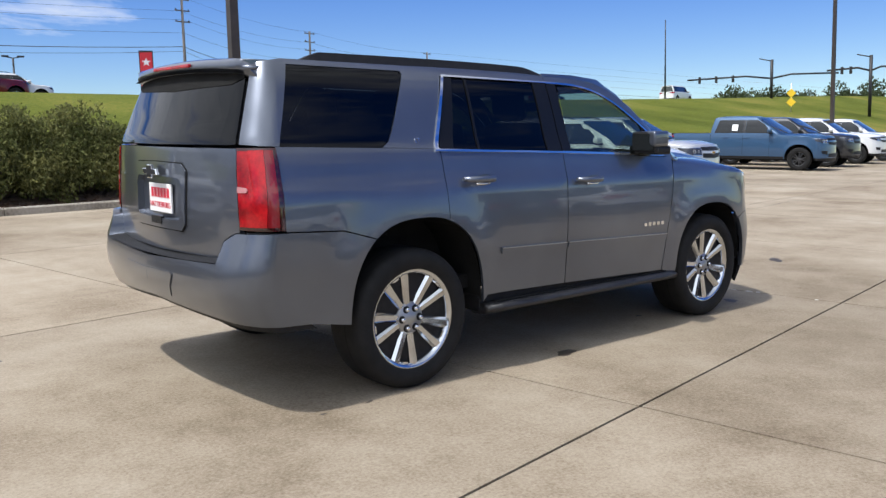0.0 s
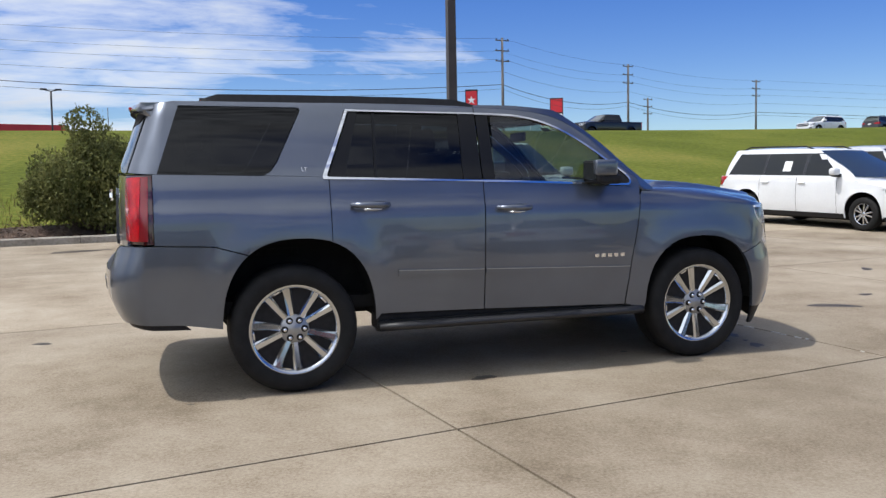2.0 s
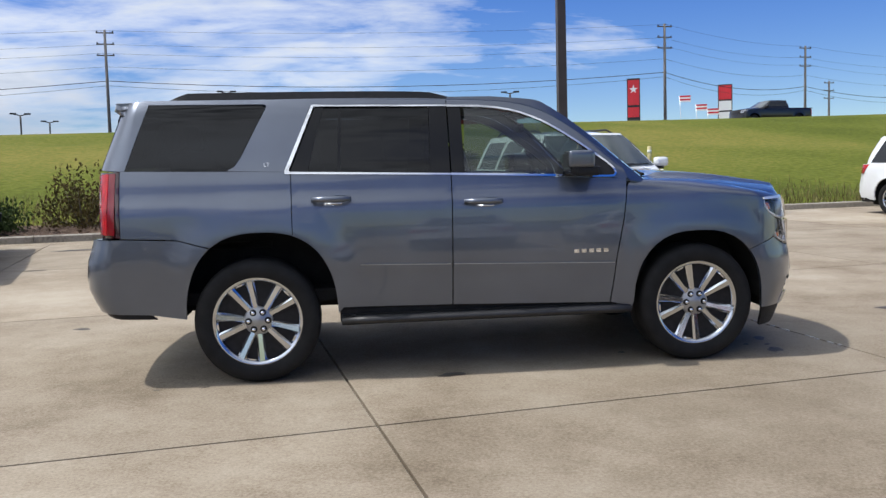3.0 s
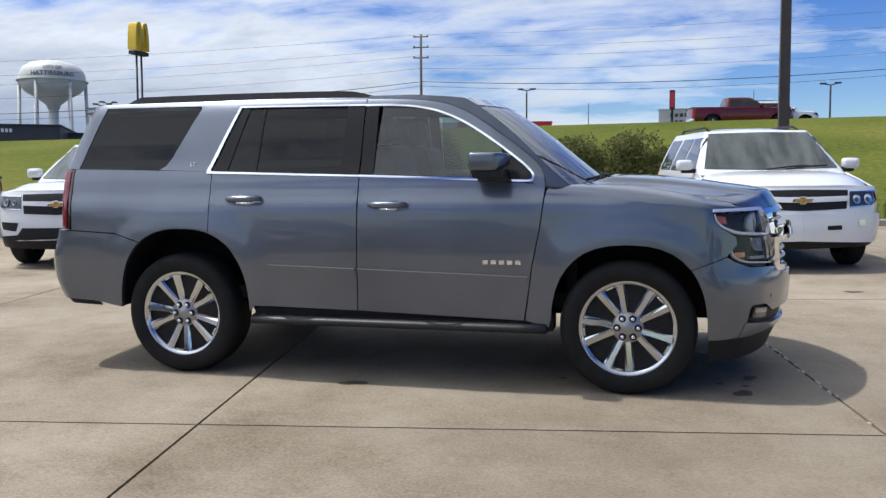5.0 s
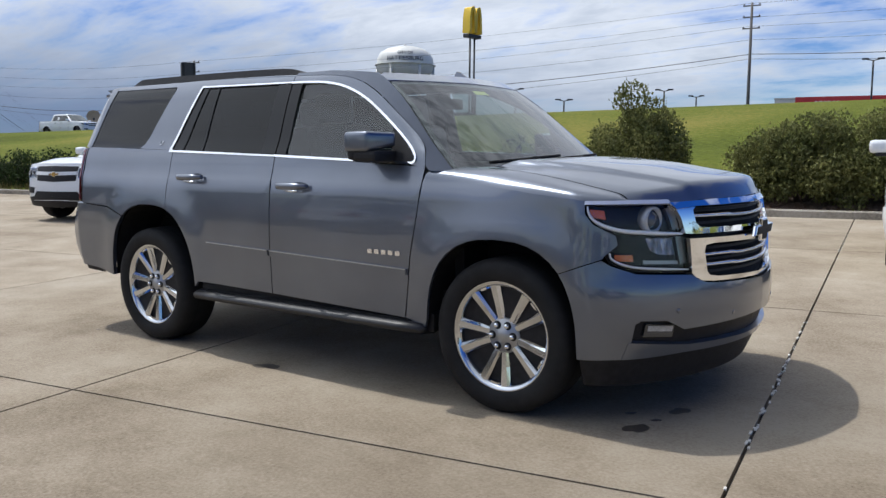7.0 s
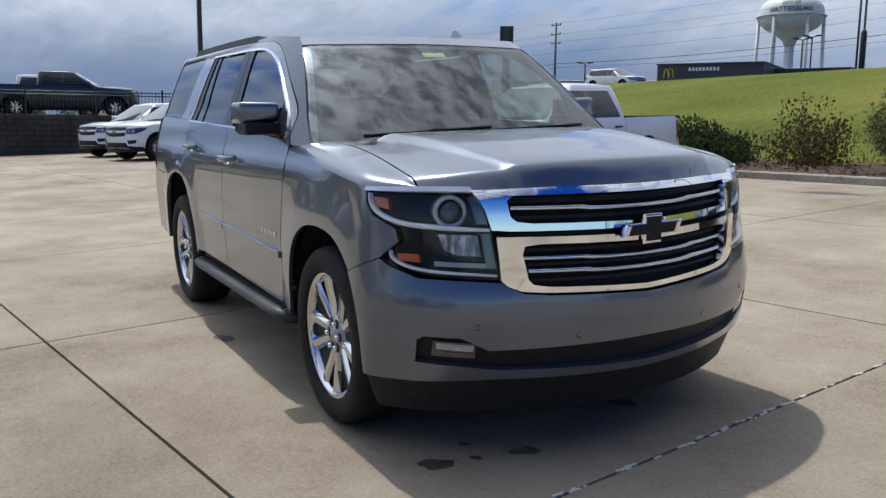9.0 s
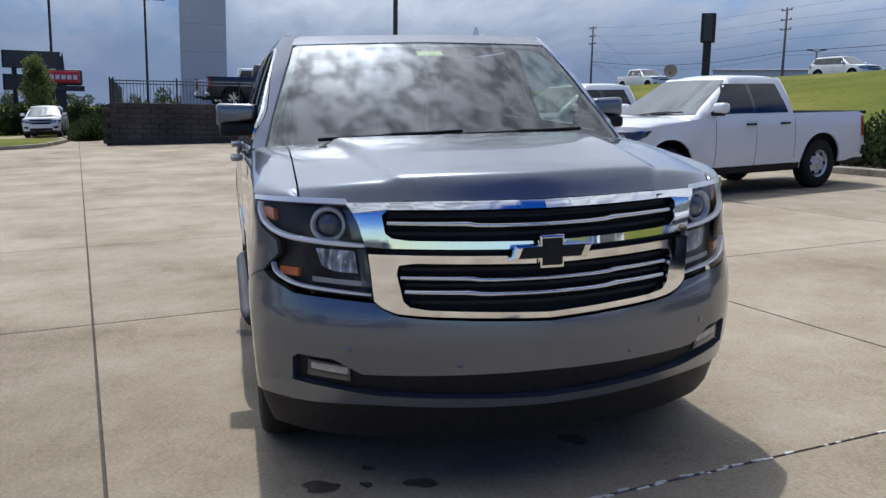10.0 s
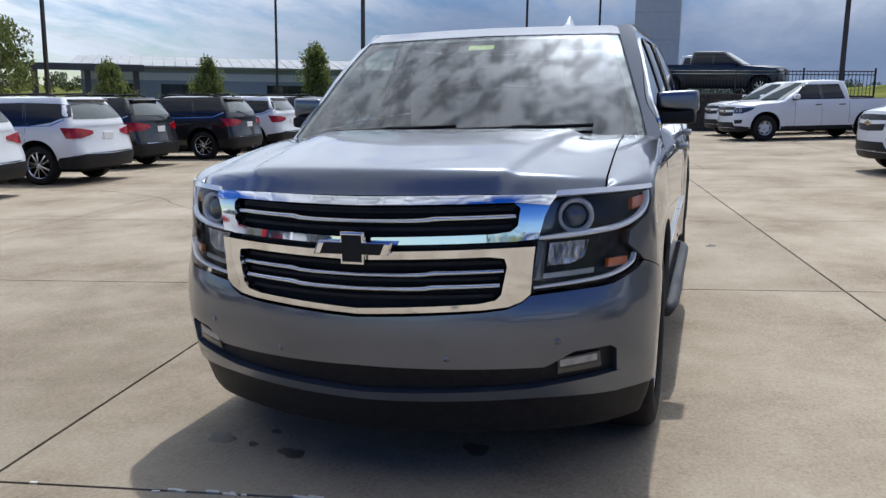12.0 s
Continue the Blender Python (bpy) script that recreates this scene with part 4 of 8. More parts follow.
    # running boards
    for s in (-1, 1):
        bm = bmesh.new()
        rows = []
        for x in np.linspace(-0.94, 0.99, 12):
            k = 0.02 if x < -0.9 or x > 0.95 else 0
            rows.append([bm.verts.new((x, s * y, z)) for y, z in ((0.86, 0.415), (0.985, 0.42), (1.03 - k, 0.412), (1.055 - k, 0.398), (1.050 - k, 0.376), (1.015, 0.360), (0.90, 0.345), (0.86, 0.355))])
        for a, b in zip(rows, rows[1:]):
            for k in range(8):
                bm.faces.new((a[k], a[(k + 1) % 8], b[(k + 1) % 8], b[k]))
        bm.faces.new(rows[0])
        bm.faces.new(rows[-1])
        bmesh.ops.recalc_face_normals(bm, faces=bm.faces)
        part("running_board", smooth(bm), M["board"], car, "charcoal moulded plastic running board")
        part("board_tread", box((-0.85, min(s * 0.89, s * 1.0), 0.417), (0.9, max(s * 0.89, s * 1.0), 0.425), 0.003), M["matt_black"], car)
        part("sill", box((-0.95, min(s * 0.80, s * 0.955), 0.36), (1.03, max(s * 0.80, s * 0.955), 0.47), 0.02), M["plastic"], car)
    # door handles
    for x, z in ((-0.985, 1.175), (0.0, 1.137)):
        for s in (-1, 1):
            handle(car, x, z, s, body)
    mirrors(car)
    rails(car)
    cabin(car)
    # bars for the model badge, the trim letters behind the rear door
    for i in range(5):
        x0 = 0.605 + 0.05 * i
        panel("badge_bar", body, [X(x0, 0.775), X(x0, 0.80), X(x0 + 0.033, 0.80), X(x0 + 0.033, 0.775)], M["satin"], car, "R", off=0.006, th=0.006)
    for sg in (-1, 1):
        letters = text_mesh("LT", 0.036, 0.003)
        w0, w1 = top.w(1.375), top.w(1.425)
        letters.transform(Matrix(((-sg, 0, 0, -1.385), (0, sg * (w1 - w0) / 0.05, sg, sg * (top.w(1.40) + 0.004)), (0, 1, 0, 1.40), (0, 0, 0, 1))))
        letters.materials.append(M["satin"])
        lt = new("trim_letters", letters)
        lt.parent = car
    # underbody, wheel wells and wheels
    part("underbody", box((-2.3, -0.60, 0.42), (2.05, 0.60, 0.54), 0.04), M["matt_black"], car)
    for cx, cz, rx, ry in (ar, af):
        for s in (-1, 1):
            well(car, cx, cz, rx + 0.015, ry + 0.015, s, 0.62, 0.965)
    for s, y in ((-1, -0.852), (1, 0.852)):
        for x in (-1.476, 1.468):
            w = hero_wheel(car, s)
            w.matrix_local = pose(x, y, 0.402, 0, 0, 0) @ pose(0, 0, 0, 0, 29, 0)
    return car


def well(car, cx, cz, rx, ry, s, y0, y1):
    bm = bmesh.new()
    pts = [(p[1], p[2]) for p in arch(cx, cz, rx, ry, 2, 178, 20)]
    a = [bm.verts.new((x, s * y1, z)) for x, z in pts]
    b = [bm.verts.new((x, s * y0, z)) for x, z in pts]
    for i in range(len(pts) - 1):
        bm.faces.new((a[i], a[i + 1], b[i + 1], b[i]))
    bm.faces.new(b)
    part("wheel_well", bm, M["matt_black"], car)


def spoiler():
    bm = bmesh.new()
    rows = []
    for y in np.linspace(-0.74, 0.74, 29):
        k = abs(y) / 0.74
        e = max(0, (k - 0.86) / 0.14)
        xr = -2.412 + 0.075 * k * k + 0.035 * e * e
        zt = 1.835 - 0.03 * k * k
        t = y * (1 - 0.055 * e)
        rows.append([bm.verts.new(p) for p in ((-2.20, t, zt + 0.012), (-2.34, t, zt + 0.008), (xr, t, zt - 0.012), (xr - 0.008, t * 0.4 + y * 0.6, zt - 0.045), (xr + 0.025, y, zt - 0.068 - 0.015 * e), (-2.28, y, zt - 0.06 - 0.02 * e))])
    for a, b in zip(rows, rows[1:]):
        for i in range(5):
            f = bm.faces.new((a[i], a[i + 1], b[i + 1], b[i]))
            f.smooth = i < 3
    bm.faces.new(rows[0])
    bm.faces.new(rows[-1])
    bmesh.ops.recalc_face_normals(bm, faces=bm.faces)
    return bm


def badge(car, c, sx, w, face="plastic"):
    """A cross-shaped badge: black slanted cross in a bright rim."""
    def cross(k, d):
        h = w * 0.385
        pts = [(-w, -h * 0.42), (-w * 0.30, -h * 0.42), (-w * 0.30, -h), (w * 0.30, -h), (w * 0.30, -h * 0.42), (w * 0.86, -h * 0.42), (w, h * 0.42), (w * 0.30, h * 0.42),
               (w * 0.30, h), (-w * 0.30, h), (-w * 0.30, h * 0.42), (-w * 0.86, h * 0.42)]
        bm = bmesh.new()
        f = bm.faces.new([bm.verts.new((0, y * k, z * k)) for y, z in pts])
        r = bmesh.ops.extrude_face_region(bm, geom=[f])
        bmesh.ops.translate(bm, verts=[v for v in r["geom"] if isinstance(v, bmesh.types.BMVert)], vec=(d * sx, 0, 0))
        bmesh.ops.recalc_face_normals(bm, faces=bm.faces)
        if k == 1.0:
            rim = [e for e in bm.edges if all(abs(v.co.x - d * sx) < 1e-5 for v in e.verts)]
            bmesh.ops.bevel(bm, geom=rim, offset=w * 0.055, segments=2, affect="EDGES", profile=0.5)
        bmesh.ops.translate(bm, verts=bm.verts, vec=c)
        return bm
    b = part("badge", cross(1.0, 0.018), M["chrome"], car, "bright-rimmed cross badge")
    part("badge_face", cross(0.80, 0.021), M[face], b)


def grille(car, sh):
    Fy = lambda y, z: ("f", y, z)
    g = panel("grille", sh, [Fy(0, 0.68), Fy(0, 1.092), Fy(-0.655, 1.085), Fy(-0.615, 0.93), Fy(-0.598, 0.75), Fy(-0.50, 0.71)], M["matt_black"], car, "B", off=-0.035, label="chrome-framed black grille with bright slats")
    B = lambda y, z, w: ("f", y, z, w)
    for name, polys, lean in (("grille_top_bar", [Fy(0, 1.064), Fy(0, 1.091), Fy(-0.40, 1.094), Fy(-0.676, 1.089), Fy(-0.655, 1.058), Fy(-0.54, 1.068)], (-0.28, 1.078)),
                              ("grille_upper_frame", [Fy(-0.54, 1.066), Fy(-0.655, 1.056), Fy(-0.638, 1.02), Fy(-0.620, 0.943), Fy(-0.55, 0.937), Fy(0, 0.926), Fy(0, 0.953), Fy(-0.475, 0.964), Fy(-0.532, 0.972), Fy(-0.552, 0.99), Fy(-0.560, 1.05)], (0.0, 1.0)),
                              ("grille_lower_frame", [Fy(0, 0.876), Fy(0, 0.905), Fy(-0.613, 0.919), Fy(-0.604, 0.83), Fy(-0.598, 0.752), Fy(-0.572, 0.728), Fy(-0.525, 0.708), Fy(-0.44, 0.699), Fy(0, 0.680), Fy(0, 0.701), Fy(-0.42, 0.721), Fy(-0.482, 0.732), Fy(-0.502, 0.752), Fy(-0.522, 0.85), Fy(-0.514, 0.880), Fy(-0.46, 0.887)], (0.12, 0.80))):
        panel(name, sh, polys, M["chrome"], g, "B", off=0.012, th=0.035, res=0.05, lean=lean)
    for z, y1 in ((1.014, -0.548), (0.825, -0.512), (0.775, -0.500)):
        bead("slat", sh, [B(0, z - 0.003, 0.009), B(-0.235, z - 0.001, 0.0095), B(-0.275, z + 0.006, 0.0115), B(-0.30, z + 0.006, 0.010), B(y1, z + 0.010, 0.0095)], M["satin"], g, "B", 0.010, -0.012, 1)
    for z0, z1, y1 in ((0.975, 0.988, -0.54), (1.04, 1.052, -0.545), (0.913, 0.921, -0.56), (0.852, 0.864, -0.51), (0.797, 0.808, -0.50), (0.735, 0.748, -0.485)):
        panel("dark_slat", sh, [Fy(0, z0), Fy(0, z1), Fy(y1, z1 + 0.006), Fy(y1, z0 + 0.006)], M["plastic"], g, "B", off=-0.024, th=0.02)
    badge(car, Vector((2.466, 0, 0.922)), 1, 0.153)


def headlights(car, sh):
    X = lambda x, z: ("x", x, z)
    Fy = lambda y, z: ("f", y, z)
    out = [X(1.940, 1.094), Fy(-0.672, 1.086), Fy(-0.640, 1.03), Fy(-0.620, 0.94), Fy(-0.605, 0.85), Fy(-0.602, 0.752), Fy(-0.73, 0.762), Fy(-0.868, 0.774), X(2.062, 0.814), X(2.038, 0.854), X(2.086, 0.903), X(2.074, 0.949), X(1.985, 1.002), X(1.948, 1.048)]
    for s in "RL":
        h = panel("headlight", sh, out, M["plastic"], car, s, off=-0.045, label="clear-lensed headlight with a bright surround")
        panel("lamp_surround", sh, [[X(1.938, 1.091), X(1.938, 1.107), Fy(-0.80, 1.108), Fy(-0.675, 1.105), Fy(-0.668, 1.086), Fy(-0.80, 1.090)]], M["drl"], h, s, off=0.008, th=0.02)
        bead("daylight_strip", sh, [("x", 1.951, 1.084, 0.005), ("x", 1.957, 1.05, 0.007), ("x", 1.992, 1.006, 0.010), ("x", 2.082, 0.968, 0.011), ("f", -0.80, 0.956, 0.011), ("f", -0.70, 0.948, 0.010), ("f", -0.625, 0.943, 0.007)], M["drl"], h, s, 0.010, -0.012)
        bead("daylight_strip", sh, [("x", 2.052, 0.866, 0.004), ("x", 2.060, 0.836, 0.006), ("x", 2.10, 0.812, 0.007), ("f", -0.86, 0.794, 0.007), ("f", -0.73, 0.781, 0.007), ("f", -0.612, 0.771, 0.005)], M["drl"], h, s, 0.009, -0.010)
        for q in ([X(1.966, 1.034), X(1.961, 1.073), X(2.022, 1.067), X(2.034, 1.022)], [X(2.076, 0.828), X(2.074, 0.856), X(2.140, 0.855), X(2.145, 0.824)]):
            panel("turn_signal", sh, q, M["amber_dark"], h, s, off=-0.022, th=0.02)
        panel("lamp_bezel", sh, [[Fy(-0.630, 0.965), Fy(-0.655, 1.075), Fy(-0.690, 1.072), Fy(-0.668, 0.968)], [Fy(-0.612, 0.80), Fy(-0.625, 0.93), Fy(-0.655, 0.93), Fy(-0.645, 0.80)]], M["projector"], h, s, off=-0.018, th=0.025)
        panel("reflector_bowl", sh, [[Fy(-0.660, 0.845), Fy(-0.668, 0.924), Fy(-0.800, 0.930), Fy(-0.785, 0.87), Fy(-0.74, 0.85)]], M["reflector"], h, s, off=-0.030, th=0.008)
        panel("reflector_floor", sh, [[Fy(-0.62, 0.798), Fy(-0.62, 0.815), Fy(-0.82, 0.828), Fy(-0.82, 0.810)]], M["hub_grey"], h, s, off=-0.032, th=0.01)
        z = 1.012
        sv = sh.s_of("f", -0.745, z)
        c, n = sh.pt(sv, z), Vector((1, -0.25, 0)).normalized()
        c -= n * 0.055
        if s == "L":
            c.y, n.y = -c.y, -n.y
        m = Matrix.Translation(c) @ n.to_track_quat("Z", "Y").to_matrix().to_4x4()
        part("projector_ring", lathe([(0.046, 0.012), (0.054, 0.030), (0.064, 0.027), (0.068, -0.02), (0.046, -0.02)], 28, "z", m, caps=False), M["drl_ring"], h)
        part("projector", lathe([(0.0, 0.032), (0.02, 0.029), (0.037, 0.018), (0.045, 0.0), (0.045, -0.02)], 24, "z", m), M["projector"], h)
        panel("headlight_lens", sh, out, M["lens_clear"], h, s, off=0.004, th=0)


def hood_and_roof(car, sh):
    """Bonnet, fender tops, cowl, roof, windscreen and wipers."""
    P = M["paint_grey"]
    hu = curve_fn([(0, 1.268), (0.25, 1.262), (0.5, 1.242), (0.72, 1.212), (0.87, 1.191), (0.940, 1.176), (0.956, 1.164), (1.0, 1.086)])
    ys = 0.978

    def top_z(u, y):
        k = abs(y) / ys
        z = hu(u)
        side_z = curve_fn([(0, 1.238), (0.3, 1.222), (0.6, 1.180), (0.85, 1.128), (1.0, 1.098)])(u)
        z = z + (side_z - z) * k ** 3.2
        dome = 0.032 * (1 - bump01((abs(y) - (0.60 - 0.12 * u)) / 0.05)) * bump01(u / 0.12) * (1 - 0.6 * u)
        return z + dome - 0.012 * bump01((0.10 - abs(abs(y) - 0.70)) / 0.10) * (1 - u) * 0.5

    def point(u, y):
        x0 = 1.305 - 0.22 * y * y
        x1 = 2.395 - 0.385 * y * y - 0.06 * bump01((abs(y) - 0.72) / 0.25)
        return (x0 + (x1 - x0) * u, y, top_z(u, y))

    hw = lambda u: 0.80 + 0.028 * u
    surf("bonnet", lambda u, v: point(1 - u ** 1.7, (2 * v - 1) * hw(1 - u ** 1.7)), 64, 80, P, car)
    edge = [("x", 0.986, 1.205), ("x", 1.15, 1.193), ("x", 1.4, 1.168), ("x", 1.7, 1.132), ("x", 1.936, 1.108), ("f", -0.92, 1.107), ("f", -0.838, 1.107)]
    es = [sh.s_of(*e) for e in edge]

    def shoulder(u, v):
        """From the flank's upper edge, rounded over to the bonnet's gap."""
        sv = es[0] + (es[-1] - es[0]) * u
        z = float(np.interp(sv, es, [e[2] for e in edge]))
        p0 = sh.pt(sv, z)
        p0.y = -p0.y
        q = sh.pt(sv, z + 0.02)
        rise = (Vector((q.x, -q.y, q.z)) - p0).normalized()
        w = hw(u) + 0.006
        p3, p4 = Vector(point(u * 0.985, w)), Vector(point(u * 0.985, w + 0.02))
        span = (p3 - p0).length
        p1, p2 = p0 + rise * min(0.055, span * 0.32), p3 + (p4 - p3).normalized() * span * 0.42
        a = 1 - v
        return p0 * a ** 3 + p1 * 3 * a * a * v + p2 * 3 * a * v * v + p3 * v ** 3

    for s in (-1, 1):
        def flank_top(u, v):
            p = shoulder(1 - u, 1 - v if s > 0 else v)
            return (p.x, s * p.y, p.z)
        surf("fender_top", flank_top, 44, 14, P, car)
    part("cowl", box((0.98, -0.78, 1.20), (1.30, 0.78, 1.238), 0.02), M["plastic"], car)
    zc = curve_fn([(-2.45, 1.805), (-2.2, 1.832), (-1.6, 1.858), (-1.0, 1.868), (-0.4, 1.862), (0.0, 1.842), (0.25, 1.826), (0.4, 1.812), (0.56, 1.790)])

    def roof(u, v):
        y = (2 * v - 1) * (0.722 - 0.075 * bump01((u - 0.78) / 0.22))
        k = abs(y) / 0.722
        x = -2.38 + 0.1 * y * y + (2.38 + 0.54 - 0.31 * y * y) * u
        return (x, y, zc(x) - 0.03 * k ** 2 - 0.012 * k ** 8)
    surf("roof", lambda u, v: roof(1 - u, v), 40, 24, P, car, thick=0.02)
    top = Shell(W_HERO, XF_CABIN, XR_HERO, -1.95, 0.12, (0.09, 0.13, 0.20), (0.10, 0.15, 0.13), None, 1.4)
    Fy = lambda y, z: ("f", y, z)
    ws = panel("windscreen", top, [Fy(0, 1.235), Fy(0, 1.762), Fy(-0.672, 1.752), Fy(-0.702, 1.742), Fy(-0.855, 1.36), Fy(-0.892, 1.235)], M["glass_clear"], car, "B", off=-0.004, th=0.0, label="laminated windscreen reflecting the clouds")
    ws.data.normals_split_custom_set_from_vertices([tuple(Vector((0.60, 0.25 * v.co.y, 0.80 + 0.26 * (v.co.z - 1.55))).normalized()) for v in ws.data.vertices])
    panel("windscreen_band", top, [[Fy(0, 1.742), Fy(0, 1.766), Fy(-0.69, 1.756), Fy(-0.69, 1.735)], [Fy(-0.66, 1.775), Fy(-0.694, 1.782), Fy(-0.90, 1.25), Fy(-0.866, 1.25)]], M["gloss_black"], car, "B", off=-0.008, th=0)
    hd = panel("roof_header", top, [Fy(0, 1.760), Fy(0, 1.806), Fy(-0.66, 1.800), Fy(-0.69, 1.785), Fy(-0.708, 1.750), Fy(-0.66, 1.752)], P, car, "B", off=0.0, th=0.008)
    hd.data.normals_split_custom_set_from_vertices([tuple(Vector((0.22 + 2.4 * (1.806 - v.co.z), 0.16 * v.co.y, 0.95)).normalized()) for v in hd.data.vertices])
    panel("inspection_sticker", top, [Fy(-0.07, 1.695), Fy(-0.07, 1.72), Fy(0.0, 1.72), Fy(0.0, 1.695)], M["sticker"], car, "B", off=-0.014, th=0)
    for y0, y1, z0, z1 in ((-0.66, 0.02, 1.262, 1.288), (-0.04, 0.66, 1.270, 1.284)):
        pts = []
        for i in range(9):
            k = i / 8
            y, z = y0 + (y1 - y0) * k, z0 + (z1 - z0) * k
            q = top.pt(top.s_of("f", -abs(y), z), z) + Vector((0.012, 0, 0.014))
            pts.append((q.x, y, q.z))
        bm = tube(pts, 0.009, 6)
        tube([(pts[2][0] + 0.03, pts[2][1], pts[2][2] - 0.03), (pts[4][0] + 0.02, pts[4][1], pts[4][2] + 0.004), pts[5]], 0.011, 6, bm)
        part("wiper", bm, M["matt_black"], car)
    fin = bmesh.new()
    prof = [(0.39, 1.805), (0.32, 1.835), (0.255, 1.880), (0.225, 1.886), (0.215, 1.868), (0.205, 1.81)]
    lv = [[fin.verts.new((x, s * (0.005 + 0.022 * max(0, (1.845 - z)) / 0.035), z)) for x, z in prof] for s in (-1, 1)]
    for i in range(len(prof) - 1):
        fin.faces.new((lv[0][i], lv[0][i + 1], lv[1][i + 1], lv[1][i]))
    fin.faces.new(lv[0])
    fin.faces.new(lv[1][::-1])
    bmesh.ops.recalc_face_normals(fin, faces=fin.faces)
    bmesh.ops.translate(fin, verts=fin.verts, vec=(0.0, 0.40, -0.006))
    part("antenna_fin", fin, P, car)


def handle(car, x, z, s, sh):
    y = s * sh.w(z)
    cup = part("handle_cup", lathe([(0.0, 0.0), (0.052, 0.003), (0.06, 0.0)], 20, "y", pose(x + 0.06, y - s * 0.001, z - 0.012) @ Matrix.Diagonal((1.25, -s, 0.62, 1))), M["paint_grey"], car)
    bm = bmesh.new()
    rows = []
    for t in np.linspace(0, 1, 11):
        xx = x - 0.125 + 0.255 * t
        bow = 0.048 * (1 - (2 * t - 1) ** 4) + 0.008
        hh = 0.014 + 0.006 * (1 - (2 * t - 1) ** 2)
        rows.append([bm.verts.new((xx, y + s * (bow + d), z + e * hh)) for d, e in ((0, -0.7), (0.012, -1), (0.018, 0), (0.012, 1), (0, 0.9), (-0.008, 0))])
    for a, b in zip(rows, rows[1:]):
        for i in range(6):
            f = bm.faces.new((a[i], a[(i + 1) % 6], b[(i + 1) % 6], b[i]))
            f.smooth = True
    bm.faces.new(rows[0])
    bm.faces.new(rows[-1])
    bmesh.ops.recalc_face_normals(bm, faces=bm.faces)
    h = part("door_handle", bm, M["paint_grey"], car)
    part("handle_strip", tube([(x - 0.04, y + s * 0.03, z - 0.028), (x + 0.02, y + s * 0.032, z - 0.030), (x + 0.07, y + s * 0.03, z - 0.028)], 0.006, 6), M["chrome"], h)


def mirrors(car):
    for s in (-1, 1):
        bm = bmesh.new()
        add_box(bm, (0.60, 0.925, 1.338), (0.775, 1.118, 1.452), 0.026, None, 3)
        for v in bm.verts:
            k = (v.co.y - 0.90) / 0.215
            v.co.z += (0.012 if v.co.z > 1.38 else 0.055) * (1 - k) * (1 if v.co.z < 1.38 else -1) * 0.6
            v.co.x -= 0.06 * k
            v.co.y *= s
        if s < 0:
            bmesh.ops.reverse_faces(bm, faces=bm.faces)
        hs = part("mirror_housing", smooth(bm), M["paint_grey"], car)
        part("mirror_base", box((0.59, min(s * 0.86, s * 1.105), 1.285), (0.76, max(s * 0.86, s * 1.105), 1.348), 0.022, None, 2), M["plastic"], car)
        part("mirror_bezel", box((0.56, min(s * 0.905, s * 1.108), 1.295), (0.615, max(s * 0.905, s * 1.108), 1.446), 0.02), M["plastic"], hs)
        part("mirror_glass", box((0.5545, min(s * 0.915, s * 1.095), 1.315), (0.562, max(s * 0.915, s * 1.095), 1.432), 0.002), M["glass_dark"], hs)


def rails(car):
    for s in (-1, 1):
        bm = bmesh.new()
        rows = []
        n = 30
        for i in range(n + 1):
            t = i / n
            x = -2.02 + 1.98 * t
            lift = 0.052 * bump01(t / 0.06) * bump01((1 - t) / 0.16)
            y = s * (0.68 - 0.012 * t)
            zb = 1.825 - 0.008 * (abs(t - 0.4) * 2) ** 2 - 0.022 * max(0, t - 0.72)
            rows.append([bm.verts.new(p) for p in ((x, y - s * 0.035, zb), (x, y - s * 0.022, zb + lift), (x, y + s * 0.012, zb + lift), (x, y + s * 0.034, zb - 0.012))])
        for a, b in zip(rows, rows[1:]):
            for i in range(4):
                f = bm.faces.new((a[i], a[(i + 1) % 4], b[(i + 1) % 4], b[i]))
        bm.faces.new(rows[0])
        bm.faces.new(rows[-1])
        bmesh.ops.recalc_face_normals(bm, faces=bm.faces)
        part("roof_rail", bm, M["plastic"], car)


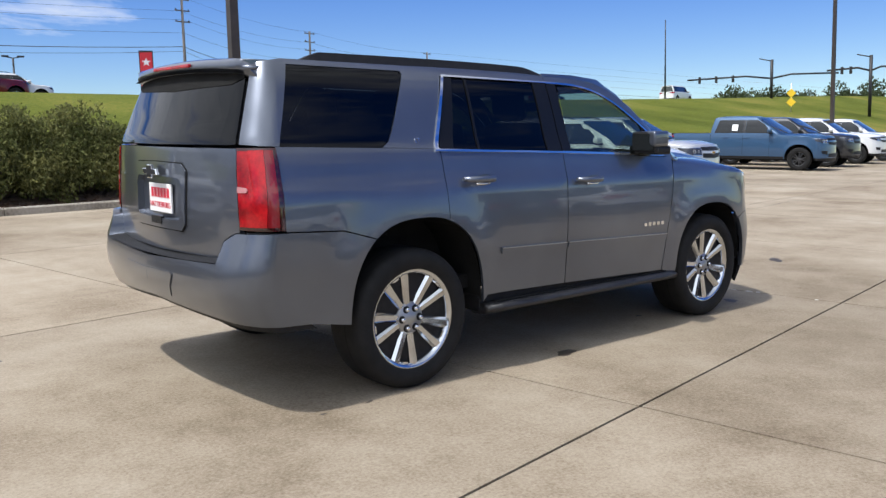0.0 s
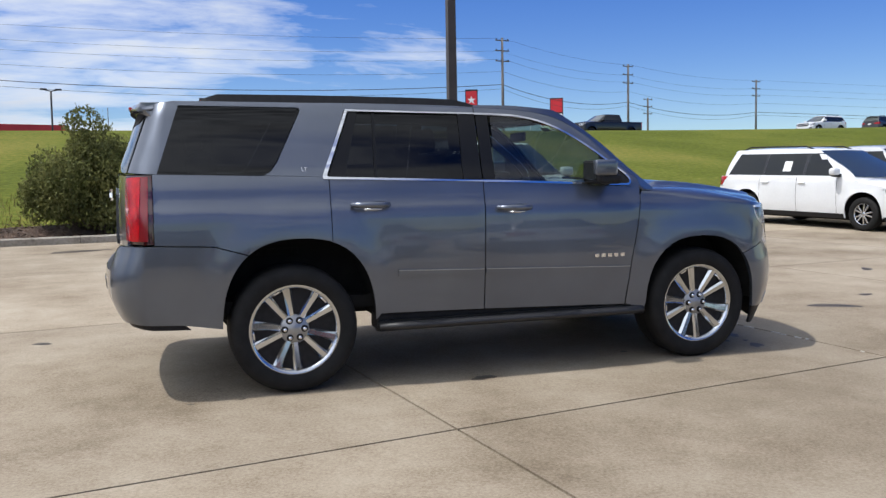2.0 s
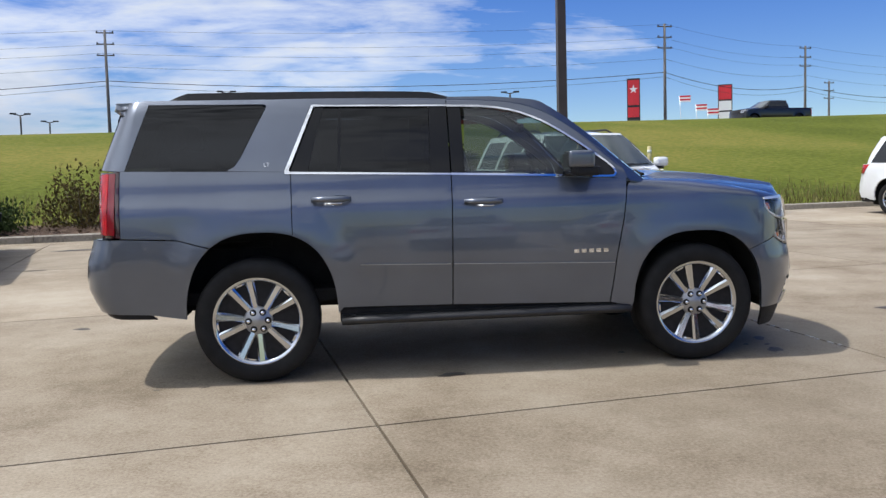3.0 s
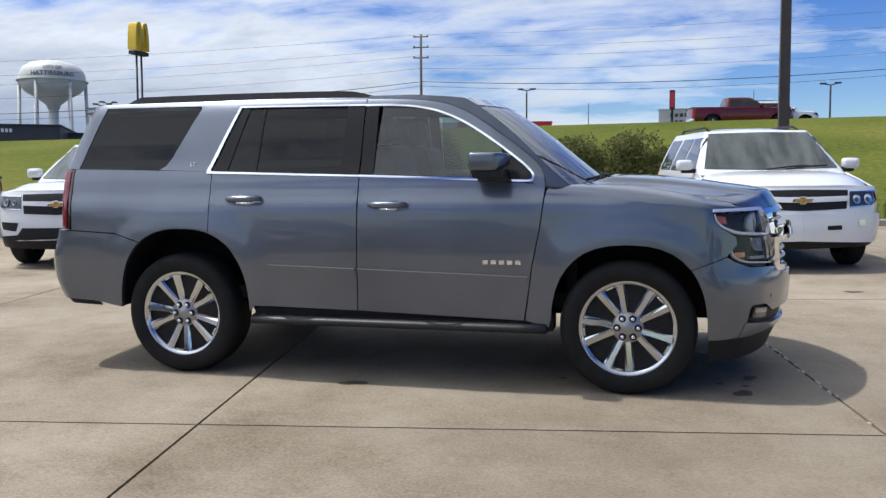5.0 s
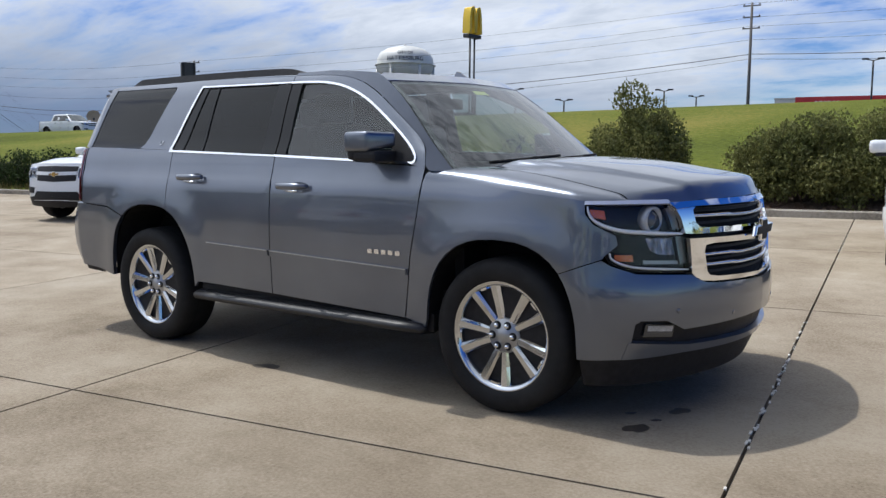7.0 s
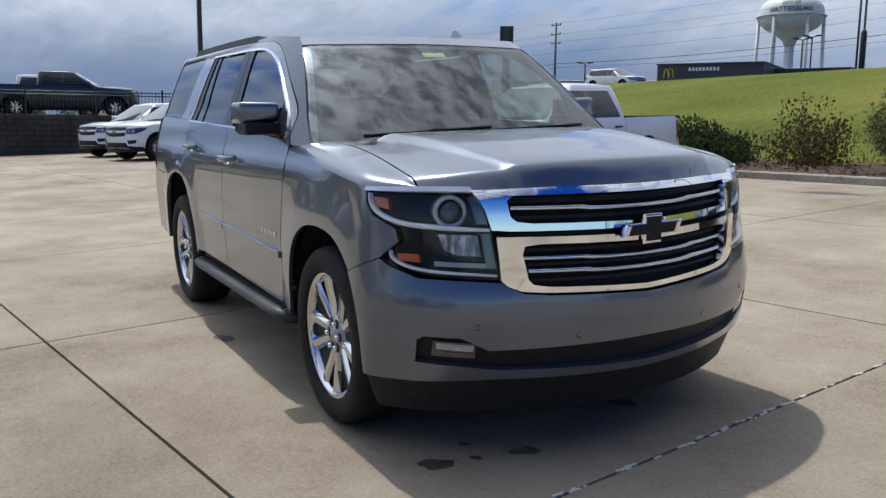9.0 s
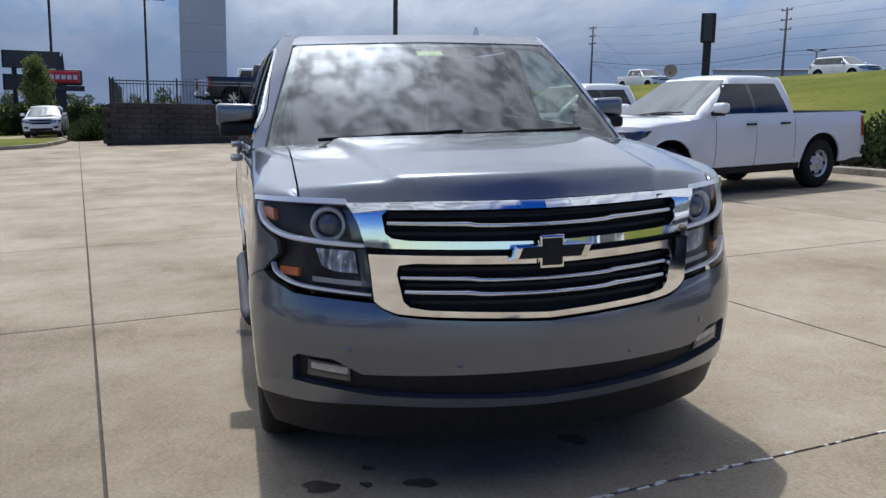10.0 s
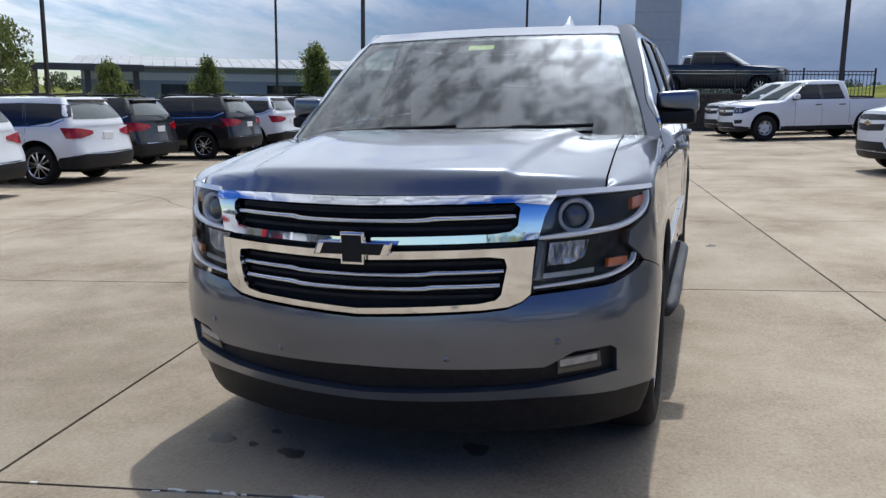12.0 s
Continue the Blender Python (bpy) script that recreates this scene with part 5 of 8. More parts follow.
def cabin(car):
    """Seats, dash and steering wheel seen through the front glass."""
    L = M["leather"]

    def seat(x, y, w, name):
        bm = bmesh.new()
        add_box(bm, (x - 0.25, y - w, 0.78), (x + 0.27, y + w, 0.95), 0.06, None, 3)
        add_box(bm, (-0.075, -w, 0.0), (0.075, w, 0.62), 0.06, pose(x - 0.25, y, 0.90, 0, -14, 0), 3)
        st = part(name, smooth(bm), L, car)
        for dy in ((0,) if w < 0.4 else (-0.4, 0.4)):
            part("headrest", smooth(box((-0.05, -0.13, 0.0), (0.05, 0.13, 0.19), 0.04, pose(x - 0.42, y + dy, 1.52, 0, -10, 0), 3)), L, st)
    seat(0.25, -0.42, 0.26, "front_seat")
    seat(0.25, 0.42, 0.26, "front_seat")
    seat(-0.75, 0, 0.66, "rear_bench")
    seat(-1.6, 0, 0.62, "third_row_bench")
    part("dashboard", smooth(box((0.72, -0.78, 0.95), (1.12, 0.78, 1.24), 0.07, None, 3)), M["plastic"], car)
    part("centre_console", smooth(box((0.0, -0.13, 0.6), (0.8, 0.13, 0.93), 0.05, None, 3)), M["trim_grey"], car)
    ring = [(0.62 + 0.09 * math.sin(a) * 0.9, 0.42 + 0.19 * math.cos(a), 1.13 + 0.17 * math.sin(a)) for a in np.linspace(0, 2 * math.pi, 29)]
    bm = tube(ring, 0.016, 8)
    tube([(0.62, 0.24, 1.13), (0.64, 0.42, 1.11), (0.62, 0.60, 1.13)], 0.022, 6, bm)
    tube([(0.64, 0.42, 1.11), (0.85, 0.42, 1.03)], 0.045, 8, bm)
    part("steering_wheel", bm, L, car)
    part("rear_view_mirror", smooth(box((0.44, -0.13, 1.60), (0.47, 0.13, 1.67), 0.014, None, 2)), M["plastic"], car)
    part("cabin_floor", box((-2.3, -0.85, 0.50), (1.2, 0.85, 0.58)), M["matt_black"], car)
    part("headlining", box((-2.3, -0.72, 1.772), (0.40, 0.72, 1.784)), M["headliner"], car)
    for s in (-1, 1):
        part("door_trim", box((-0.88, min(s * 0.88, s * 0.925), 0.55), (0.85, max(s * 0.88, s * 0.925), 1.24), 0.02), M["trim_grey"], car)
    part("firewall", box((1.10, -0.85, 0.5), (1.16, 0.85, 1.22)), M["matt_black"], car)
    part("boot_trim", box((-2.42, -0.72, 0.55), (-2.36, 0.72, 1.30)), M["matt_black"], car)


def hero_wheel(car, s):
    """Bright alloy with five pairs of spokes in a low tyre; s: -1 right, 1 left."""
    tyre = part("wheel", lathe([(0.285, -0.13), (0.30, -0.142), (0.345, -0.146), (0.375, -0.140), (0.395, -0.120), (0.402, -0.09), (0.404, 0.0), (0.402, 0.09), (0.395, 0.120),
                                (0.375, 0.140), (0.345, 0.146), (0.30, 0.142), (0.285, 0.13)], 56, "y", caps=False), M["tyre"], car, "low-profile tyre on a bright split-spoke alloy")
    part("tread_groove", lathe([(0.4045, -0.035), (0.4048, -0.034), (0.4048, -0.028), (0.4045, -0.027)], 56, "y", caps=False), M["matt_black"], tyre)
    o = s * 0.118
    rim = part("rim", lathe([(0.258, o - s * 0.20), (0.256, o - s * 0.03), (0.263, o - s * 0.002), (0.276, o + s * 0.006), (0.292, o + s * 0.012), (0.294, o + s * 0.004), (0.288, o - s * 0.02), (0.285, o - s * 0.22)], 56, "y", caps=False), M["wheel_bright"], tyre)
    part("brake_disc", lathe([(0.0, o - s * 0.11), (0.175, o - s * 0.11), (0.175, o - s * 0.13), (0.0, o - s * 0.13)], 32, "y"), M["disc"], tyre)
    part("rim_back", lathe([(0.0, o - s * 0.165), (0.19, o - s * 0.16), (0.215, o - s * 0.13), (0.262, o - s * 0.035)], 40, "y"), M["plastic"], tyre)
    def bar(bm, m, r0, r1, w0, w1, y0, y1, d, tip=0.0):
        """A spoke with a flat machined face, tipped about its length, and broad bevels."""
        pts = []
        for r, w, yy in ((r0, w0, y0), (r0 * 0.55 + r1 * 0.45, w0 * 0.6 + w1 * 0.4 - 0.001, y0 * 0.4 + y1 * 0.6 - 0.004), (r1, w1, y1)):
            pts.append([Vector((r, o + s * (yy + h + tip * e * w), e * w)) for e, h in ((-0.8, -d), (-1, -0.015), (-0.52, 0), (0.52, 0), (1, -0.015), (0.8, -d))])
        vs = [[bm.verts.new(m @ p) for p in q] for q in pts]
        for p, q in zip(vs, vs[1:]):
            for i in range(6):
                bm.faces.new((p[i], p[(i + 1) % 6], q[(i + 1) % 6], q[i]))
        bm.faces.new(vs[0])
        bm.faces.new(vs[-1])

    for k in range(5):
        a = 2 * math.pi * k / 5
        for sg in (-1, 1):
            bm = bmesh.new()
            bar(bm, Matrix.Rotation(a + sg * radians(15.0), 4, "Y"), 0.070, 0.279, 0.0235, 0.0315, -0.026, 0.0, 0.055, sg * 0.11)
            bmesh.ops.recalc_face_normals(bm, faces=bm.faces)
            part("spoke", bm, M["wheel_bright"], tyre)
        bm = bmesh.new()
        bar(bm, Matrix.Rotation(a, 4, "Y"), 0.25, 0.279, 0.034, 0.042, -0.008, -0.002, 0.05)
        bmesh.ops.recalc_face_normals(bm, faces=bm.faces)
        part("spoke_web", bm, M["wheel_bright"], tyre)
    hub = part("hub", lathe([(0.0, o - s * 0.012), (0.033, o - s * 0.012), (0.038, o - s * 0.018), (0.085, o - s * 0.022), (0.095, o - s * 0.035), (0.095, o - s * 0.08)], 30, "y"), M["hub_grey"], tyre)
    for k in range(6):
        a = 2 * math.pi * (k + 0.5) / 6
        part("lug_nut", lathe([(0.0, o + s * 0.002), (0.009, o + s * 0.002), (0.0125, o - s * 0.004), (0.0125, o - s * 0.03)], 10, "y", pose(0.062 * math.cos(a), 0, 0.062 * math.sin(a))), M["chrome"], hub)
        # flat black disc on the hub, standing in for the nut hollow's shade
        part("nut_well", lathe([(0.0225, o - s * 0.0190), (0.0215, o - s * 0.0175), (0.0, o - s * 0.0173)], 12, "y", pose(0.062 * math.cos(a), 0, 0.062 * math.sin(a))), M["plastic"], hub)
    return tyre


suv = hero()

# ---- other vehicles ----
def simple_wheel(car, x, y, r, rim_r, s, style, width=0.23):
    """A road wheel: tyre, rim, spokes or a pressed disc, hub."""
    w = width / 2
    t = part("wheel", lathe([(rim_r, -w * 0.9), (rim_r + 0.02, -w), (r - 0.035, -w * 1.02), (r - 0.006, -w * 0.8), (r, -w * 0.5), (r, w * 0.5), (r - 0.006, w * 0.8), (r - 0.035, w * 1.02), (rim_r + 0.02, w), (rim_r, w * 0.9)],
                            32, "y", caps=False), M["tyre"], car)
    t.location = (x, y, r)
    o = s * w * 0.80
    metal = {"steel": M["steel"], "alloy": M["wheel_bright"], "dark": M["rim_grey"]}[style]
    rim = part("rim", lathe([(rim_r * 0.9, o - s * 0.15), (rim_r * 0.9, o - s * 0.03), (rim_r * 0.97, o), (rim_r + 0.004, o + s * 0.008), (rim_r, o - s * 0.15)], 32, "y", caps=False), metal, t)
    part("rim_back", lathe([(0.0, o - s * 0.10), (rim_r * 0.92, o - s * 0.10)], 24, "y"), M["matt_black"], t)
    if style == "steel":
        d = part("wheel_disc", lathe([(0.0, o - s * 0.02), (0.05, o - s * 0.02), (0.06, o - s * 0.035), (rim_r * 0.55, o - s * 0.022), (rim_r * 0.66, o - s * 0.014), (rim_r * 0.93, o - s * 0.045)], 32, "y"), metal, t)
        for k in range(6):
            a = 2 * math.pi * k / 6
            part("disc_slot", lathe([(0.0, 0.0), (0.034, 0.0), (0.036, -s * 0.012)], 4, "y", Matrix.Rotation(a, 4, "Y") @ pose(rim_r * 0.74, o - s * 0.013, 0, 0, 45, 0)), M["matt_black"], d)
    else:
        for k in range(5):
            bm = bmesh.new()
            for j in (-1, 1):
                a = 2 * math.pi * k / 5 + j * 0.24
                add_box(bm, (0.04, o - s * 0.012 - 0.014, -0.017), (rim_r * 0.97, o - s * 0.012 + 0.014, 0.017), 0.006, Matrix.Rotation(a, 4, "Y"))
            part("spoke", bm, metal, t)
    part("hub_cap", lathe([(0.0, o + s * 0.004), (0.03, o + s * 0.003), (0.045, o - s * 0.012), (0.055, o - s * 0.03)], 18, "y"), metal, t)
    return t


SPECS = dict(
    compact_pickup=dict(L=5.40, W=1.88, H=1.79, wb=3.26, fo=0.90, r=0.385, rim=0.215, rs="steel", belt=1.17, hf=1.08, hc=1.17, cowl=1.02, wt=0.30, rr=-0.98, rb=-1.06, sill=0.40, bed=True, win=[(-0.10, 0.80, -0.08, 0.36), (-0.86, -0.17, -0.74, -0.17)], bowtie=True),
    big_pickup=dict(L=5.81, W=2.02, H=1.93, wb=3.70, fo=0.98, r=0.41, rim=0.24, rs="dark", belt=1.28, hf=1.20, hc=1.28, cowl=1.12, wt=0.42, rr=-1.28, rb=-1.38, sill=0.46, bed=True, win=[(-0.06, 0.88, -0.05, 0.46), (-1.18, -0.14, -1.05, -0.14)]),
    full_pickup=dict(L=5.85, W=2.03, H=1.88, wb=3.66, fo=0.98, r=0.41, rim=0.24, rs="alloy", belt=1.27, hf=1.20, hc=1.28, cowl=1.12, wt=0.42, rr=-1.0, rb=-1.08, sill=0.46, bed=True, win=[(-0.06, 0.88, -0.05, 0.46), (-0.9, -0.14, -0.8, -0.14)]),
    crossover=dict(L=4.65, W=1.84, H=1.66, wb=2.725, fo=0.94, r=0.365, rim=0.245, rs="alloy", belt=1.05, hf=0.98, hc=1.05, cowl=0.98, wt=0.25, rr=-1.86, rb=-2.17, sill=0.34, bed=False, win=[(-0.10, 0.76, -0.08, 0.30), (-1.12, -0.16, -1.0, -0.16), (-2.0, -1.2, -1.72, -1.06)]),
    minivan=dict(L=5.115, W=1.985, H=1.74, wb=3.06, fo=0.98, r=0.345, rim=0.215, rs="alloy", belt=1.08, hf=0.93, hc=1.05, cowl=1.20, wt=0.30, rr=-2.18, rb=-2.36, sill=0.30, bed=False, win=[(0.06, 0.92, 0.08, 0.38), (-1.05, 0.0, -1.05, 0.0), (-2.12, -1.11, -1.92, -1.11)]),
    old_suv=dict(L=5.13, W=2.00, H=1.82, wb=2.946, fo=0.98, r=0.39, rim=0.23, rs="alloy", belt=1.17, hf=1.05, hc=1.20, cowl=1.12, wt=0.42, rr=-2.22, rb=-2.40, sill=0.42, bed=False, win=[(-0.12, 0.86, -0.10, 0.46), (-1.12, -0.2, -0.98, -0.2), (-2.1, -1.22, -1.98, -1.16)], bowtie=True),
    van=dict(L=5.6, W=2.02, H=2.08, wb=3.5, fo=0.9, r=0.38, rim=0.21, rs="steel", belt=1.25, hf=1.12, hc=1.22, cowl=1.45, wt=0.80, rr=-2.66, rb=-2.74, sill=0.40, bed=False, win=[(0.42, 1.2, 0.42, 0.82), (-2.55, -1.6, -2.55, -1.6)]),
)


def vehicle(name, label, category, m, key, colour, group="", plate=True, tag=False, dark_lower=False):
    sp = SPECS[key]
    L, W2, H, wb, r = sp["L"], sp["W"] / 2, sp["H"], sp["wb"], sp["r"]
    belt, hf, hc, sill = sp["belt"], sp["hf"], sp["hc"], sp["sill"]
    xf = wb / 2 + sp["fo"]
    xr = xf - L
    car = thing(name, m, label, category, group)
    P = M[colour]
    X = lambda x, z: ("x", x, z)
    Fy = lambda y, z: ("f", y, z)
    R = lambda y, z: ("r", y, z)
    wk = [(0.15, W2 - 0.10), (sill, W2 - 0.05), (sill + 0.22, W2 - 0.008), (belt * 0.72, W2), (belt - 0.08, W2 - 0.012), (belt, W2 - 0.035), (belt + 0.12, W2 - 0.075), (H - 0.16, W2 - 0.235), (H - 0.05, W2 - 0.30), (H, W2 - 0.36)]
    ra, fa = -wb / 2, wb / 2
    ax, az = r + 0.085, r + 0.105

    def flare(x, z):
        f = 0.0
        for cx in (ra, fa):
            d = math.hypot(x - cx, max(0, z - r)) / (ax + 0.0)
            f = max(f, 0.018 * (1 - bump01((d - 1) / 0.3)))
        return f
    body = Shell(wk, [(0.15, xf - 0.12), (0.45, xf), (0.65, xf - 0.01), (hf - 0.15, xf - 0.05), (hf, xf - 0.12)],
                 [(0.15, xr + 0.10), (0.5, xr), (0.62, xr + 0.01), (0.75, xr + (0.06 if sp["bed"] else 0.05)), (belt, xr + (0.07 if sp["bed"] else 0.09))], xr + 0.75, xf - 0.62, (0.14, 0.26, 0.26), (0.12, 0.16, 0.05 if sp["bed"] else 0.12), flare, 0.7)
    xw, xt = sp["cowl"], sp["wt"]
    cab = Shell(wk, [(hc - 0.06, xw + 0.26), (belt, xw + 0.20), (H - 0.10, xt + 0.06), (H, xt - 0.08)],
                [(belt - 0.1, sp["rb"] + 0.0), (belt, sp["rb"]), (H - 0.08, sp["rr"]), (H, sp["rr"] + 0.06)], min(sp["rr"] + 0.42, xt - 0.75), xt - 0.62, (0.07, 0.12, 0.2), (0.06, 0.12, 0.04 if sp["bed"] else 0.10), None, belt + 0.1)
    res = 0.16
    zt = belt if not sp["bed"] else belt + 0.02
    outline = [R(0, sill + 0.02), R(0, zt), X(xr + 0.75, zt), X(sp["rb"] - 0.02, zt), X(xw - 0.25, belt), X(xw, hc - 0.02), X(xf - 0.55, hf - 0.03), Fy(-W2 * 0.66, hf - 0.01), Fy(0, hf),
               Fy(0, sill + 0.0), X(fa + ax, sill - 0.02)] + arch(fa, r, ax, az, 4, 176, 14, 2.2) + [X(fa - ax, sill - 0.06), X(ra + ax, sill - 0.06)] + arch(ra, r, ax, az, 4, 176, 14, 2.2) + [X(ra - ax, sill)]
    panel("body", body, [outline], P, car, "B", res=res, th=0.03)
    # bonnet
    hz = curve_fn([(0, hc + 0.015), (0.5, (hc + hf) / 2 + 0.05), (0.85, hf + 0.035), (1, hf - 0.005)])

    def bonnet(u, v):
        y = (2 * v - 1) * (W2 - 0.03)
        k = abs(y) / (W2 - 0.03)
        x0, x1 = xw + 0.25 - 0.2 * y * y, xf - 0.11 - 0.26 * y * y - 0.09 * bump01((k - 0.7) / 0.3)
        u = 1 - u
        return (x0 + (x1 - x0) * u, y, hz(u) - 0.095 * k ** 6)
    surf("bonnet", bonnet, 14, 24, P, car, thick=0.02)
    # cabin
    ztop = H - 0.055
    panel("cabin", cab, [R(0, belt - 0.03), R(0, ztop), Fy(0, ztop), Fy(0, hc - 0.04), X(xw - 0.2, hc - 0.04), X(xw - 0.4, belt - 0.03)], P, car, "B", res=0.08, th=0.0)

    def roof(u, v):
        w = W2 - 0.30
        y = (2 * v - 1) * w
        k = abs(y) / w
        a, b = sp["rr"] + 0.04 * y * y, xt + 0.0 - 0.2 * y * y
        return (b + (a - b) * u, y, H - (0.075 * u * u if key == "crossover" else 0.0) - 0.055 * k ** 3 - 0.035 * (2 * u - 1) ** 4 - (0.03 if u < 0.2 else 0.0) * (1 - u / 0.2))
    surf("roof", roof, 12, 10, P, car, thick=0.015)
    GD, GS = M["glass_dark"], M["glass_screen"]
    pick = key == "compact_pickup"
    old = key == "old_suv"
    yb, yt = cab.w(belt) - 0.10, cab.w(H - 0.15) - 0.06
    ws = panel("windscreen", cab, [Fy(0, hc + 0.02), Fy(0, H - 0.085), Fy(-yt + 0.02, H - 0.095), Fy(-yb, hc + 0.04)], GS, car, "B", res=0.08, off=0.009, th=0.0)
    rise, run = H - 0.10 - belt, xw + 0.14 - xt
    ws.data.normals_split_custom_set_from_vertices([tuple(Vector((rise, 0.13 * v.co.y, run)).normalized()) for v in ws.data.vertices])
    for s2 in (-1, 1):
        part("wiper", tube([(xw + 0.21, s2 * 0.12, hc + 0.035), (xw + 0.15, s2 * 0.12 + 0.3, hc + 0.065), (xw + 0.11, s2 * 0.12 + 0.55, hc + 0.075)], 0.011, 5), M["plastic"], car)
    zb = belt + 0.035
    cross_over = key == "crossover"
    for x0, x1, t0, t1 in sp["win"]:
        zt2 = H - 0.148
        for s in "RL":
            if cross_over and x0 < -1.5:
                panel("side_window", cab, [X(x0 + 0.12, zb + 0.13), X(x0 + 0.30, zb + 0.06), X(x1, zb), X(t1, zt2), X(t0 - 0.05, zt2 - 0.03), R(-yt + 0.05, zt2 - 0.06), R(-yb + 0.05, zb + 0.16)], GD, car, s, res=res, off=0.005, th=0.003)
                continue
            panel("side_window", cab, [X(x0, zb), X(x1, zb), X(t1, zt2), X(t0, zt2)], GD, car, s, res=res, off=0.005, th=0.005)
    wins = sp["win"]
    for (a0, a1, c0, c1), (b0, b1, d0, d1) in zip(wins, wins[1:]):
        if not old:
            for s in "RL":
                panel("pillar_trim", cab, [X(b1 + 0.004, zb), X(a0 - 0.004, zb), X(c0 - 0.004, zt2), X(d1 + 0.004, zt2)], M["gloss_black"], car, s, res=res, off=0.004, th=0.0)
    if cross_over:
        for s in "RL":
            panel("window_trim", cab, [X(-1.98, zb + 0.10), X(-1.96, zb + 0.118), X(-1.66, zb + 0.008), X(0.78, zb - 0.006), X(0.78, zb - 0.02), X(-1.68, zb - 0.006)], M["satin"], car, s, res=res, off=0.011, th=0.006)
    panel("rear_window", cab, [R(0, belt + (0.14 if cross_over else 0.05)), R(0, H - (0.18 if cross_over else 0.13)), R(-yt + 0.08, H - (0.19 if cross_over else 0.14)), R(-yb + 0.04, belt + (0.15 if cross_over else 0.06))], GS if not sp["bed"] else GD, car, "B", res=res, off=0.005, th=0.0)
    # nose
    g0, g1 = hf - (0.34 if pick else 0.30), hf - 0.05
    gw = W2 * (0.52 if pick else 0.56)
    gr = panel("grille", body, [Fy(0, g0), Fy(0, g1), Fy(-gw, g1 - 0.01), Fy(-gw * 0.94, g0 + 0.02)], M["plastic"], car, "B", res=res, off=0.004, th=0.01)
    panel("grille_bar", body, [Fy(0, (g0 + g1) / 2 - 0.03), Fy(0, (g0 + g1) / 2 + 0.035), Fy(-gw, (g0 + g1) / 2 + 0.045), Fy(-gw, (g0 + g1) / 2 - 0.015)], P if sp["bed"] or old else M["hub_grey"], gr, "B", res=res, off=0.012, th=0.012)
    bo = 0.034 if old else 0.0
    if old:
        panel("bumper_cover", body, [Fy(0, sill - 0.02), Fy(0, g0 - 0.05), Fy(-W2 * 0.8, g0 - 0.035), X(xf - 0.42, g0 - 0.05), X(fa + ax + 0.03, g0 - 0.10), X(fa + ax + 0.03, sill - 0.06)], P, car, "B", res=0.1, off=bo, th=0.035)
        panel("plate_panel", body, [Fy(0, sill + 0.07), Fy(0, sill + 0.21), Fy(-0.19, sill + 0.205), Fy(-0.16, sill + 0.075)], M["white_lens"], car, "B", res=res, off=bo + 0.006, th=0.008)
    if not old:
        panel("lower_grille", body, [Fy(0, sill + 0.02), Fy(0, sill + (0.165 if pick else 0.15)), Fy(-gw, sill + (0.165 if pick else 0.15)), Fy(-gw * (1.22 if pick else 1.05), sill + 0.03)], M["plastic"], car, "B", res=res, off=bo + 0.005, th=0.008)
    panel("front_valance", body, [Fy(0, sill - 0.13), Fy(0, sill + (0.07 if pick else 0.02)), Fy(-gw * 1.1, sill + (0.07 if pick else 0.02)), X(fa + ax + 0.02, sill + (0.03 if pick else 0.0)), X(fa + ax + 0.05, sill - 0.10)], M["plastic"], car, "B", res=res, off=0.009 if pick else 0.0, th=0.02)
    for s in "RL":
        hd = 0.27 if pick or old else 0.24
        h = panel("headlight", body, [Fy(-gw - 0.02, hf - 0.08), Fy(-gw - 0.01, hf - hd), Fy(-W2 * 0.84, hf - hd + 0.01), X(xf - 0.46, hf - 0.15), X(xf - (0.56 if pick else 0.48), hf - 0.075)], M["headlamp"], car, s, res=res, off=0.005, th=0.01)
        panel("headlight_rim", body, [[Fy(-gw - 0.02, hf - 0.078), Fy(-gw - 0.02, hf - 0.092), X(xf - 0.54, hf - 0.084), X(xf - 0.56, hf - 0.072)], [Fy(-gw - 0.01, hf - hd), Fy(-gw - 0.01, hf - hd + 0.014), Fy(-W2 * 0.84, hf - hd + 0.024), Fy(-W2 * 0.84, hf - hd + 0.01)]], M["satin"], h, s, res=res, off=0.008, th=0.006)
        for ya, rl in (((gw + 0.10, 0.052), (gw + 0.25, 0.060)) if old or not pick else ((gw + 0.12, 0.036), (gw + 0.25, 0.050))):
            zl = hf - 0.08 - (hd - 0.08) * 0.48
            c, nv = body.pt(body.s_of("f", -ya, zl), zl), body.normal(body.s_of("f", -ya, zl), zl)
            c += nv * 0.010
            if s == "L":
                c.y, nv.y = -c.y, -nv.y
            mm = Matrix.Translation(c) @ nv.to_track_quat("Z", "Y").to_matrix().to_4x4()
            part("headlight_bowl", lathe([(0.0, -0.004), (rl * 0.55, -0.003), (rl * 0.9, 0.002), (rl, 0.004), (rl * 1.05, -0.004)], 18, "z", mm), M["hub_grey" if pick else "satin"], h)
            part("bulb_lens", lathe([(0.0, 0.010), (rl * 0.3, 0.007), (rl * 0.46, -0.001)], 12, "z", mm), M["projector"], h)
        if old:
            panel("turn_lens", body, [X(xf - 0.47, hf - 0.09), X(xf - 0.45, hf - 0.14), X(xf - 0.34, hf - 0.2), X(xf - 0.34, hf - 0.09)], M["amber_dark"], h, s, res=res, off=0.008, th=0.004)
            panel("bumper_slot", body, [Fy(-0.28, sill + 0.10), Fy(-0.28, sill + 0.15), Fy(-0.45, sill + 0.155), Fy(-0.45, sill + 0.105)], M["plastic"], car, s, res=res, off=bo + 0.006, th=0.006)
